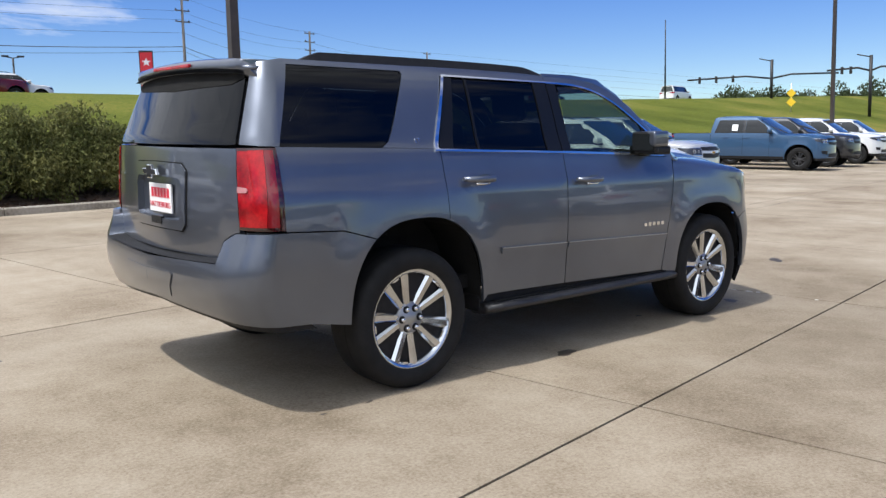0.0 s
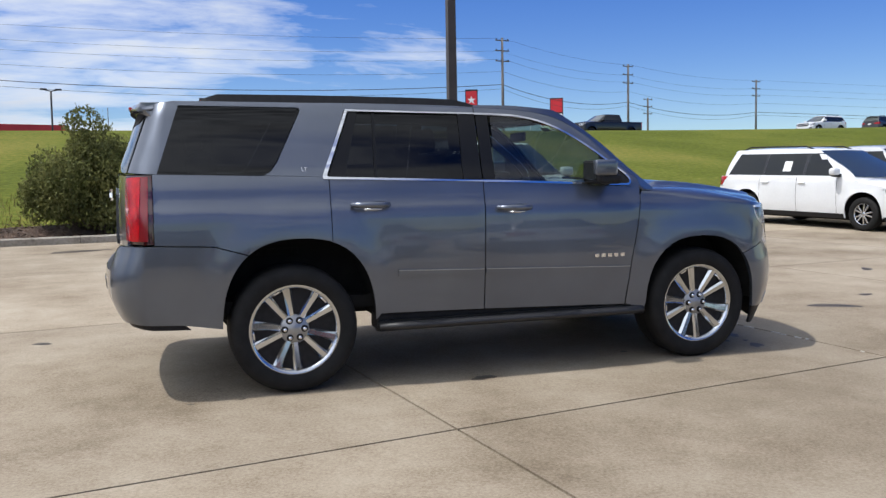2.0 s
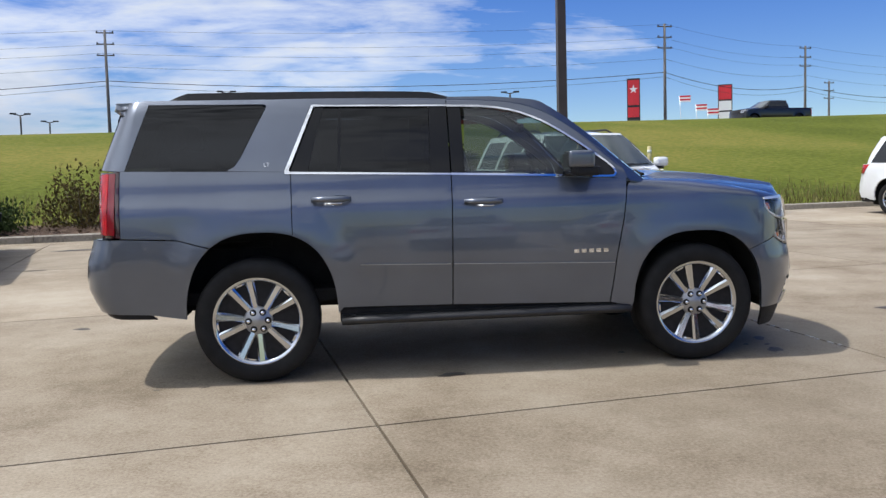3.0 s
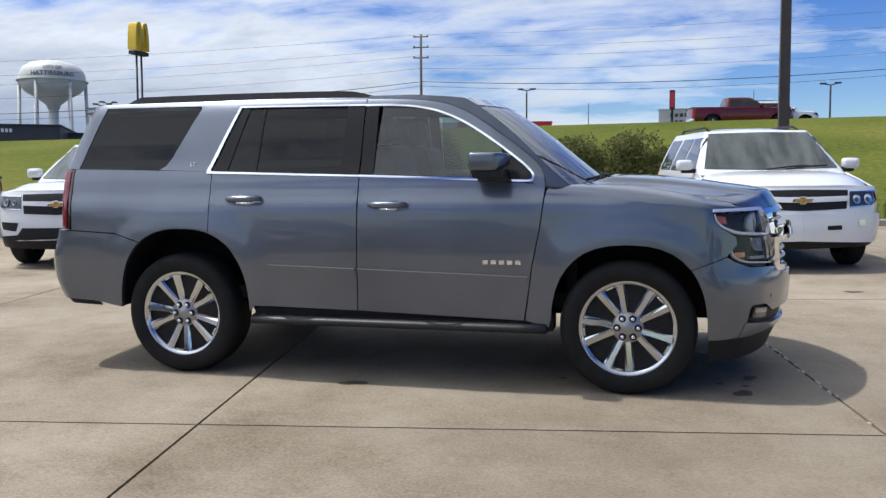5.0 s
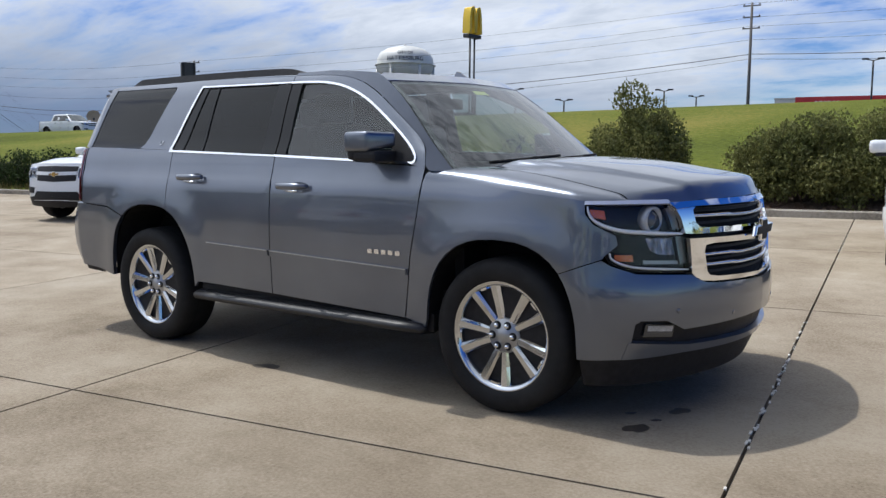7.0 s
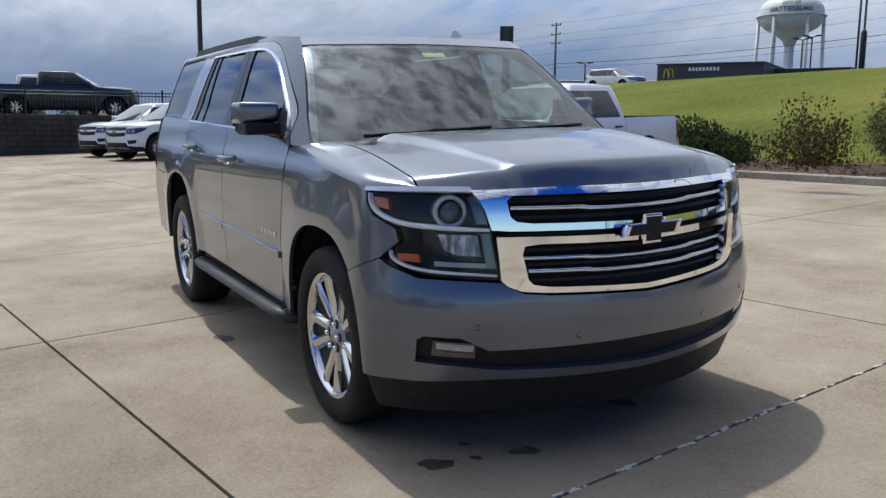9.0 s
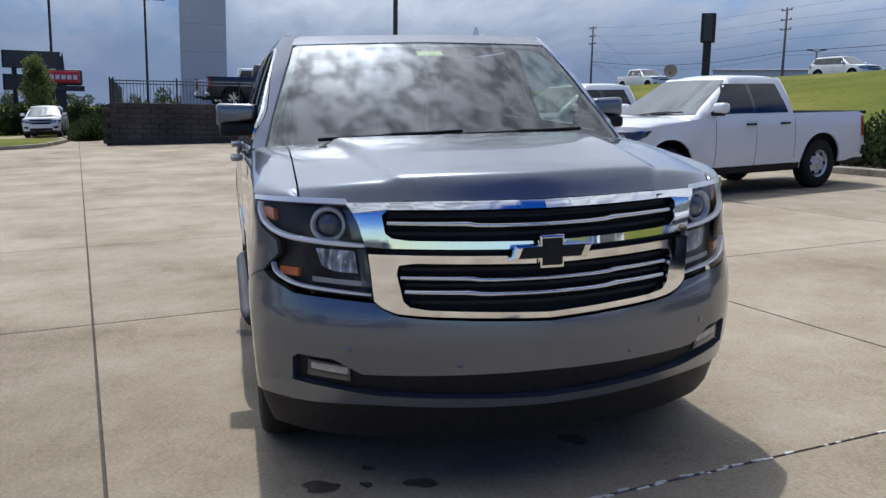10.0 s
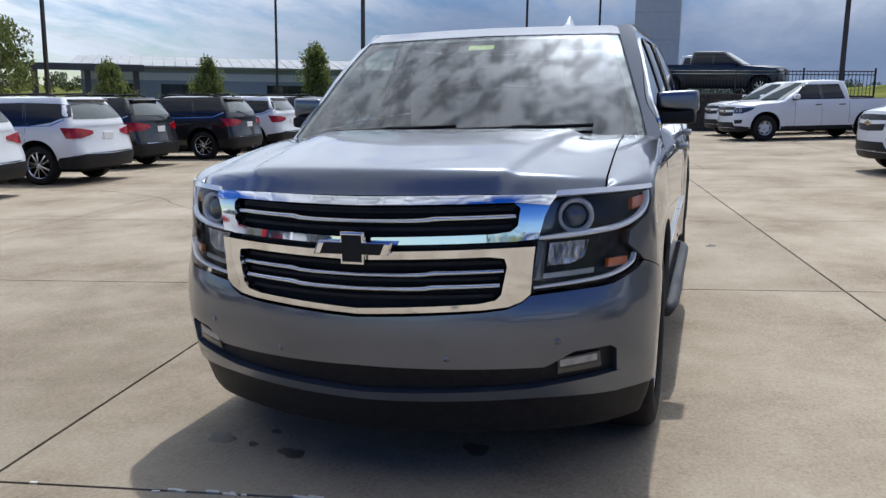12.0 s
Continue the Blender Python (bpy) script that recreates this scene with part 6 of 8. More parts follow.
            panel("fog_light", body, [Fy(-0.66, sill + 0.14), Fy(-0.66, sill + 0.21), Fy(-0.74, sill + 0.215), Fy(-0.74, sill + 0.145)], M["satin"], car, s, res=res, off=bo + 0.012, th=0.006)
        if not old:
            panel("fog_pocket", body, [Fy(-gw - 0.10, sill + 0.12), Fy(-gw - 0.06, sill + 0.235), Fy(-W2 * 0.89, sill + 0.245), Fy(-W2 * 0.86, sill + 0.14)], M["plastic"], car, s, res=res, off=bo + 0.005, th=0.008)
        # tail lamps
        if sp["bed"]:
            tail = [R(-W2 + 0.17, 0.80), R(-W2 + 0.17, belt - 0.04), X(xr + 0.24, belt - 0.05), X(xr + 0.24, 0.80)]
        else:
            tail = [R(-W2 * 0.46, belt - 0.13), R(-W2 * 0.46, belt - 0.07), R(-W2 * 0.78, belt - 0.02), X(xr + 0.46, belt + 0.0), X(xr + 0.40, belt - 0.07), X(xr + 0.32, belt - 0.20), R(-W2 * 0.80, belt - 0.20)]
        panel("tail_light", body, tail, M["lens_red"], car, s, res=res, off=0.008, th=0.012)
        for x in ((0.02, -0.98) if not sp["bed"] else (0.0, -0.75)):
            y = body.w(belt - 0.12)
            sg = -1 if s == "R" else 1
            part("door_handle", smooth(box((x - 0.10, min(sg * y, sg * (y + 0.035)), belt - 0.14), (x + 0.10, max(sg * y, sg * (y + 0.035)), belt - 0.11), 0.012)), P if colour != "paint_white" or not sp["bed"] else M["plastic"], car)
        seams = [xw - 0.30, -0.13] + ([-1.16] if not sp["bed"] else [sp["rb"] + 0.06])
        for x in seams:
            panel("door_seam", body, [X(x, sill), X(x, belt), X(x + 0.009, belt), X(x + 0.009, sill)], M["matt_black"], car, s, res=0.3, off=0.0015, th=0)
        sg = -1 if s == "R" else 1
        ym = W2 - 0.06
        mir = bmesh.new()
        add_box(mir, (xw - 0.34, min(sg * (ym + 0.05), sg * (ym + 0.27)), belt + 0.05), (xw - 0.20, max(sg * (ym + 0.05), sg * (ym + 0.27)), belt + 0.20), 0.05, None, 2)
        part("mirror_foot", box((xw - 0.32, min(sg * (ym - 0.03), sg * (ym + 0.2)), belt + 0.015), (xw - 0.22, max(sg * (ym - 0.03), sg * (ym + 0.2)), belt + 0.075), 0.018), M["plastic"], car)
        part("mirror", smooth(mir), P, car)
        panel("sill_trim", body, [X(ra + ax + 0.02, sill - 0.07), X(ra + ax + 0.02, sill + 0.03), X(fa - ax - 0.02, sill + 0.03), X(fa - ax - 0.02, sill - 0.07)], M["plastic"], car, s, res=0.3, off=0.004, th=0.008)
        for cx in (ra, fa):
            well(car, cx, r, ax + 0.012, az + 0.012, sg, W2 - 0.42, W2 - 0.035)
            simple_wheel(car, cx, sg * (W2 - 0.135), r, sp["rim"], sg, sp["rs"])
    if dark_lower:
        panel("bumper_strip", body, [R(0, sill + 0.215), R(0, sill + 0.235), R(-W2 * 0.72, sill + 0.245), R(-W2 * 0.72, sill + 0.225)], M["satin"], car, "B", res=res, off=0.009, th=0.006)
        panel("rear_cladding", body, [R(0, sill - 0.04), R(0, sill + 0.20), R(-W2 * 0.8, sill + 0.22), X(xr + 0.5, sill + 0.16), X(ra - ax, sill + 0.10), X(ra - ax, sill - 0.04)], M["plastic"], car, "B", res=0.09, off=0.016, th=0.02)
    else:
        panel("rear_valance", body, [R(0, sill - 0.06), R(0, sill + 0.06), X(xr + 0.4, sill + 0.04), X(ra - ax - 0.02, sill - 0.04)], M["plastic"], car, "B", res=res, off=0.004, th=0.012)
    if sp["bed"]:
        panel("rear_bumper", body, [R(0, 0.48), R(0, 0.66), R(-W2 * 0.8, 0.66), X(xr + 0.22, 0.64), X(xr + 0.22, 0.50)], M["chrome"] if key != "compact_pickup" else M["plastic"], car, "B", res=res, off=0.03, th=0.03)
        bx0, bx1, by, bz = xr + 0.13, sp["rb"] - 0.10, W2 - 0.13, belt - 0.50
        bm = bmesh.new()
        lo = [bm.verts.new(p) for p in ((bx0, -by, bz), (bx1, -by, bz), (bx1, by, bz), (bx0, by, bz))]
        hi = [bm.verts.new((v.co.x, v.co.y, belt + 0.012)) for v in lo]
        bm.faces.new(lo)
        for i in range(4):
            bm.faces.new((lo[i], lo[(i + 1) % 4], hi[(i + 1) % 4], hi[i]))
        part("bed_liner", bm, M["plastic"], car)
        for sg in (-1, 1):
            part("bed_rail", box((bx0 - 0.04, min(sg * (by - 0.01), sg * (W2 - 0.045)), belt - 0.02), (sp["rb"] - 0.02, max(sg * (by - 0.01), sg * (W2 - 0.045)), belt + 0.03), 0.012), M["plastic"], car)
        part("tailgate_cap", box((xr + 0.065, -by, belt - 0.02), (xr + 0.14, by, belt + 0.03), 0.012), M["plastic"], car)
        part("bed_front", box((sp["rb"] - 0.11, -by, bz), (sp["rb"] - 0.05, by, belt + 0.03), 0.01), P, car)
    elif key != "van":
        for sg in (-1, 1):
            part("roof_rail", tube([(sp["rr"] + 0.25, sg * (W2 - 0.38), H - 0.045), (sp["rr"] + 0.4, sg * (W2 - 0.38), H + 0.015), (xt - 0.5, sg * (W2 - 0.38), H + 0.01), (xt - 0.3, sg * (W2 - 0.38), H - 0.05)], 0.018, 6), M["plastic"], car)
    if sp.get("bowtie"):
        badge(car, Vector((xf - 0.03, 0, (g0 + g1) / 2)), 1, 0.125, "gold")
    if cross_over:
        part("roof_spoiler", smooth(box((sp["rr"] - 0.10, -W2 + 0.36, H - 0.145), (sp["rr"] + 0.14, W2 - 0.36, H - 0.095), 0.022)), M["gloss_black"], car)
    if plate and not sp["bed"]:
        zp = belt - 0.17
        q = body.pt(body.s_of("r", 0.0, zp), zp)
        part("plate", box((q.x - 0.014, -0.15, zp - 0.065), (q.x + 0.02, 0.15, zp + 0.065), 0.004), M["paper"], car)
    elif plate:
        part("plate", box((xr - 0.045, -0.15, 0.52), (xr + 0.06, 0.15, 0.65), 0.004), M["paper"], car)
    part("underbody", box((xr + 0.3, -W2 + 0.3, sill - 0.12), (xf - 0.45, W2 - 0.3, sill + 0.08), 0.03), M["matt_black"], car)
    if tag:
        panel("price_tag", cab, [X(-0.55, belt + 0.12), X(-0.55, belt + 0.34), X(-0.34, belt + 0.34), X(-0.34, belt + 0.12)], M["paper"], car, "R", res=res, off=0.009, th=0.002)
    return car


HEAD = -81.3
# the row parked with their tails to the kerb
vehicle("pickup_truck", "white compact pickup truck with black bumper and steel wheels", "pickup truck", on_lot(-6.95, 6.25, -74.5), "compact_pickup", "paint_white", "white pickups by the kerb")
first_pickup = bpy.data.objects["pickup_truck"]
copy_thing(first_pickup, on_lot(-11.9, 6.15, -75))
copy_thing(first_pickup, on_lot(-23.6, 3.75, -66))
copy_thing(first_pickup, on_lot(-26.9, 3.3, -66))
vehicle("suv", "white older full-size SUV with black roof rack and bright grille", "suv", on_lot(2.93, 7.2, HEAD), "old_suv", "paint_white")
vehicle("minivan", "white minivan with a paper tag in its window", "minivan", on_lot(12.0, 9.1, HEAD), "minivan", "paint_white", tag=True)
vehicle("pickup_truck", "silver pickup truck with a mesh grille", "pickup truck", on_lot(14.3, 9.75, HEAD), "compact_pickup", "paint_silver", plate=False)
vehicle("pickup_truck", "slate blue crew-cab pickup with a paper tag in its window", "pickup truck", on_lot(25.1, 12.1, HEAD + 4), "big_pickup", "paint_blue", tag=True)
vehicle("pickup_truck", "brown-grey crew-cab pickup truck", "pickup truck", on_lot(28.75, 12.85, HEAD + 4), "big_pickup", "paint_dark")
white_big = vehicle("pickup_truck", "white crew-cab pickup truck", "pickup truck", on_lot(32.5, 13.4, HEAD + 4), "big_pickup", "paint_white", "white crew-cab pickups", tag=True)
copy_thing(white_big, on_lot(36.6, 13.95, HEAD + 4))
# crossovers with their tails to the aisle
wc = vehicle("crossover", "white crossover with dark lower cladding and paper plate", "crossover", on_lot(-8.35, -12.15, -85), "crossover", "paint_white", "row of crossovers", dark_lower=True)
bc = vehicle("crossover", "black crossover with red tail lights and paper plate", "crossover", on_lot(-11.75, -13.4, -85), "crossover", "paint_black", "row of crossovers", dark_lower=True)
copy_thing(wc, on_lot(-5.2, -11.85, -85))
copy_thing(bc, on_lot(-14.9, -12.9, -85))
copy_thing(wc, on_lot(-18.2, -13.35, -85))
copy_thing(bc, on_lot(-21.4, -13.8, -85))
copy_thing(bc, on_lot(-24.4, -15.0, -85))
for i, one in enumerate((bc, wc, wc, bc, wc, bc)):
    copy_thing(one, on_lot(-1.9 + 3.2 * i, -11.9 + 0.3 * i, -85))
# far parked cars facing the lot
copy_thing(wc, on_lot(-44.6, -10.4, 4))
dc = vehicle("crossover", "dark blue crossover with a bright grille", "crossover", on_lot(-43.9, -14.6, 6), "crossover", "paint_dark", "far parked crossovers")
copy_thing(dc, on_lot(-46.0, -18.4, 6))
copy_thing(bc, on_lot(-46.6, -22.6, 6))

# ---- retaining wall, terrace, fence, pylon ----
def polar(cx, cy, az, dist):
    return cx + dist * math.cos(radians(az)), cy + dist * math.sin(radians(az))


def mat_plain(key, name, lo, hi, scale=1.0, rough=(0.6, 0.85), bump=0.2, fine=None, metal=0.0, stretch=(1, 1, 1)):
    M[key] = world_coord(varied(mat_new(name, hi, 0.7, metal), (lo, hi), scale, rough, bump, fine=fine, stretch=stretch))


mat_plain("wall_block", "dark_retaining_block", (0.022, 0.019, 0.017), (0.085, 0.075, 0.065), 0.7, (0.85, 0.95), 0.5)
mat_plain("iron", "black_painted_iron", (0.01, 0.01, 0.011), (0.02, 0.02, 0.022), 4, (0.4, 0.6), 0.05)
mat_plain("bronze_pole", "dark_bronze_pole_paint", (0.030, 0.022, 0.018), (0.055, 0.042, 0.036), 3, (0.35, 0.55), 0.05)
mat_plain("pole_wood", "weathered_pole_timber", (0.10, 0.09, 0.08), (0.19, 0.175, 0.16), 2, (0.8, 0.95), 0.3, stretch=(6, 6, 0.5))
mat_plain("wire", "dark_cable", (0.02, 0.02, 0.022), (0.04, 0.04, 0.042), 3)
mat_plain("white_clad", "white_metal_cladding", (0.48, 0.49, 0.50), (0.58, 0.59, 0.60), 0.3, (0.4, 0.55), 0.03)
mat_plain("tower_paint", "off_white_tank_paint", (0.55, 0.55, 0.52), (0.70, 0.70, 0.66), 0.15, (0.45, 0.6), 0.03)
mat_plain("grey_clad", "blue_grey_wall_panel", (0.20, 0.23, 0.28), (0.27, 0.31, 0.37), 0.4, (0.5, 0.7), 0.05)
mat_plain("metal_roof", "galvanised_roof", (0.22, 0.228, 0.235), (0.32, 0.327, 0.335), 0.5, (0.35, 0.5), 0.05)
mat_plain("dark_clad", "charcoal_wall_panel", (0.035, 0.037, 0.042), (0.06, 0.062, 0.068), 0.3, (0.5, 0.7), 0.05)
mat_plain("beige_clad", "pale_wall_panel", (0.50, 0.48, 0.44), (0.62, 0.60, 0.56), 0.2, (0.6, 0.8), 0.05)
mat_plain("red_clad", "red_wall_panel", (0.42, 0.025, 0.03), (0.55, 0.04, 0.045), 0.2, (0.5, 0.7), 0.05)
mat_plain("sign_yellow", "yellow_sign_plastic", (0.72, 0.47, 0.02), (0.85, 0.58, 0.03), 0.5, (0.3, 0.4), 0.0)
mat_plain("sign_red", "red_sign_plastic", (0.55, 0.02, 0.03), (0.68, 0.03, 0.04), 0.5, (0.3, 0.4), 0.0)
mat_plain("brick_tan", "tan_masonry", (0.35, 0.26, 0.18), (0.45, 0.35, 0.25), 0.4, (0.8, 0.9), 0.2)
M["window_far"] = mat_new("building_window", (0.02, 0.025, 0.03), 0.05, 0, 0, 0.8)
M["lettering"] = mat_new("dark_lettering", (0.04, 0.05, 0.07), 0.6)

TERRACE_Z = 1.42
WALL_A, WALL_B = Vector((-29.3, 6.6, 0)), Vector((-30.5, -5.45, 0))


def build_terrace():
    bm = bmesh.new()
    top = [(-29.45, 9.0), (-29.5, 6.6), (-30.7, -5.55), (-62, -8.5), (-62, 6.0)]
    f = bm.faces.new([bm.verts.new((x, y, TERRACE_Z)) for x, y in top[::-1]])
    e = bmesh.ops.extrude_face_region(bm, geom=[f])
    bmesh.ops.translate(bm, verts=[v for v in e["geom"] if isinstance(v, bmesh.types.BMVert)], vec=(0, 0, -2.2))
    bmesh.ops.recalc_face_normals(bm, faces=bm.faces)
    part("terrace", bm, M["asphalt"], None)
    tagged(bpy.data.objects["terrace"], "raised paved terrace behind the retaining wall", "terrace", kind="structure")
    wall = thing("wall_retaining", Matrix.Identity(4), "dark stacked-block retaining wall below an iron fence", "wall", kind="structure")
    d = WALL_B - WALL_A
    n = 20
    rnd = random.Random(5)
    unit = bmesh.new()
    add_box(unit, (0, 0, 0), (d.length / n - 0.012, 0.28, 0.195), 0.018, None, 1)
    me = bpy.data.meshes.new("block")
    unit.to_mesh(me)
    unit.free()
    me.materials.append(M["wall_block"])
    ang = math.atan2(d.y, d.x)
    side = Vector((-d.y, d.x, 0)).normalized()
    for row in range(9):
        for i in range(-1 if row % 2 else 0, n):
            t = (i + (0.5 if row % 2 else 0)) / n
            if t < 0:
                continue
            p = WALL_A + d * t
            b = new("block", me)
            b.parent = wall
            base = -0.25
            b.matrix_world = Matrix.Translation((p.x, p.y, base + row * 0.20)) @ Matrix.Rotation(ang, 4, "Z") @ pose(0, rnd.uniform(-0.02, 0.01) - row * 0.012 - 0.15, 0)
    # return wall along the terrace's south edge
    part("return_wall", box((-62, -0.15, -0.9), (0, 0.15, TERRACE_Z + 0.05), 0.02, Matrix.Translation((-30.6, -5.5, 0)) @ Matrix.Rotation(radians(5.2), 4, "Z")), M["wall_block"], wall)
    # fence on top
    fence = thing("fence", Matrix.Identity(4), "black iron picket fence on the retaining wall", "fence")
    pick = bmesh.new()
    add_box(pick, (-0.009, -0.009, 0.0), (0.009, 0.009, 1.02))
    pm = bpy.data.meshes.new("picket")
    pick.to_mesh(pm)
    pick.free()
    pm.materials.append(M["iron"])
    post = bmesh.new()
    add_box(post, (-0.032, -0.032, 0.0), (0.032, 0.032, 1.10), 0.006)
    qm = bpy.data.meshes.new("post")
    post.to_mesh(qm)
    post.free()
    qm.materials.append(M["iron"])
    runs = [(WALL_A + Vector((-0.12, 0, TERRACE_Z)), WALL_B + Vector((-0.12, 0, TERRACE_Z))), (WALL_B + Vector((-0.12, 0, TERRACE_Z)), Vector((-52, -7.35, TERRACE_Z)))]
    for a, b in runs:
        dd = b - a
        k = int(dd.length / 0.125)
        for i in range(k + 1):
            p = a + dd * (i / k)
            o = new("post" if i % 19 == 0 else "picket", qm if i % 19 == 0 else pm)
            o.parent = fence
            o.matrix_world = Matrix.Translation(p)
        for z in (0.10, 0.86, 0.98):
            part("rail", tube([a + Vector((0, 0, z)), b + Vector((0, 0, z))], 0.019, 4), M["iron"], fence)


build_terrace()
vehicle("pickup_truck", "charcoal full-size pickup parked on the terrace", "pickup truck", upright(-33.6, 1.2, TERRACE_Z + 0.004, 80), "full_pickup", "paint_dark", plate=False)
vehicle("pickup_truck", "white full-size pickup parked on the terrace", "pickup truck", upright(-37.6, 0.6, TERRACE_Z + 0.004, 80), "full_pickup", "paint_white", plate=False)


def build_pylon():
    t = thing("sign_pylon", upright(-45.0, -2.2, TERRACE_Z - 0.02, 0), "tall white clad sign pylon", "pylon")
    part("shaft", box((-0.45, -1.24, 0), (0.45, 1.24, 14.0), 0.04), M["white_clad"], t)
    for z in np.arange(1.5, 14, 1.5):
        part("panel_joint", box((0.452, -1.2, z), (0.456, 1.2, z + 0.02)), M["grey_clad"], t)


build_pylon()


# ---- poles, lamps and wires ----
def lamp_post(x, y, z, h, r=0.085, heads=2, square=True, label="dark bronze parking lot lamp post", base=0.0, turn=0.0):
    t = thing("lamp_post", upright(x, y, z, turn), label, "lamp post", "parking lot lamp posts")
    if base:
        part("concrete_base", lathe([(0.30, 0), (0.30, base - 0.03), (0.27, base), (0.0, base)], 20), M["kerb"], t)
    bm = bmesh.new()
    if square:
        lo = [bm.verts.new((sx * r, sy * r, base)) for sx, sy in ((-1, -1), (1, -1), (1, 1), (-1, 1))]
        hi = [bm.verts.new((v.co.x * 0.8, v.co.y * 0.8, h)) for v in lo]
        for i in range(4):
            bm.faces.new((lo[i], lo[(i + 1) % 4], hi[(i + 1) % 4], hi[i]))
        bm.faces.new(hi)
    else:
        tube([(0, 0, base), (0, 0, h)], r, 12, bm, [r, r * 0.6])
    part("pole", bm, M["bronze_pole"], t)
    for k in range(heads):
        s = 1 if k == 0 else -1
        arm = part("arm", tube([(0, 0, h - 0.12), (s * 0.45, 0, h - 0.06)], 0.03, 6), M["bronze_pole"], t)
        part("lamp_head", box((min(s * 0.35, s * 0.95), -0.2, h - 0.10), (max(s * 0.35, s * 0.95), 0.2, h + 0.04), 0.03), M["bronze_pole"], arm)
    return t


lamp_post(3.98, 11.75, lot_z(3.98, 11.75) + 0.05, 9.0, 0.10)
lamp_post(-27.6, 5.25, lot_z(-27, 5.2), 9.0, 0.085)
lamp_post(-32.5, -14.7, lot_z(-32, -14.7), 9.0, 0.085, base=0.8)
lamp_post(-58, -33.0, -0.7, 10.5)
lamp_post(-56, -12.0, 0.2, 8.6)
lamp_post(-41.0, -4.9, TERRACE_Z, 5.35, 0.06, turn=90)
lamp_post(-29.5, -30.2, -0.9, 9.0)
lamp_post(32.9, 12.85, 0.6, 9.0, 0.075)


def on_ridge(cx, cy, az, dist):
    x, y = polar(cx, cy, az, dist)
    return x, y, ground_z(x, y)


UTIL = []


def utility_pole(x, y, z, top, label="weathered timber utility pole with crossarms"):
    t = thing("utility_pole", upright(x, y, z, 8), label, "utility pole", "utility poles along the road")
    part("pole", tube([(0, 0, -0.5), (0, 0, top - z)], 0.2, 10, None, [0.2, 0.13]), M["pole_wood"], t)
    for dz in (0.3, 1.5, 2.7):
        arm = part("crossarm", box((-0.9, -0.06, top - z - dz - 0.06), (0.9, 0.06, top - z - dz + 0.06)), M["pole_wood"], t)
        for sx in (-0.8, 0.8):
            part("insulator", lathe([(0.05, 0), (0.08, 0.06), (0.05, 0.14), (0.0, 0.16)], 8, "z", pose(sx, 0, top - z - dz + 0.06)), M["wire"], arm)
    UTIL.append((x, y, top))
    return t


CAM_A, CAM_B, CAM_C = (-2.9, -6.1), (2.2, -5.8), (5.1, -1.7)
for (cx, cy), az, el, eye in ((CAM_C, 155.9, 5.5, 1.45), (CAM_C, 144.2, 6.5, 1.45), (CAM_B, 106.0, 10.2, 1.28), (CAM_A, 67.2, 10.0, 1.3), (CAM_A, 59.1, 8.0, 1.3), (CAM_A, 51.3, 6.6, 1.3)):
    d = (19.2 - eye) / math.tan(radians(el)) if az < 140 else (15.0 - eye) / math.tan(radians(el))
    x, y, z = on_ridge(cx, cy, az, d)
    utility_pole(x, y, z, 19.2 if az < 140 else 15.0)
x, y, z = on_ridge(*CAM_A, 57.9, 150)
utility_pole(x, y, z, 16.6)
UTIL.pop()
x, y, z = on_ridge(5.28, 0.05, 167.0, 130)
utility_pole(x, y, z, 9.6)
UTIL.pop()


def wires():
    ends = [(-330, 180, 14.0)] + UTIL + [(420, 150, 22.0)]
    t = thing("power_lines", Matrix.Identity(4), "sagging power lines strung between the utility poles", "power line")
    for a, b in zip(ends, ends[1:]):
        a, b = Vector(a), Vector(b)
        for dz, side, r, sag in ((0.2, -0.8, 0.012, 0.6), (1.4, 0.8, 0.012, 0.7), (2.6, -0.8, 0.012, 0.8), (3.9, 0, 0.014, 0.9), (5.4, 0.2, 0.034, 1.1), (5.9, 0.2, 0.018, 1.3)):
            pts = []
            for i in range(13):
                k = i / 12
                p = a.lerp(b, k)
                pts.append((p.x + side * 0.2, p.y + side, p.z - dz - sag * 4 * k * (1 - k)))
            part("wire", tube(pts, r, 4), M["wire"], t)


wires()


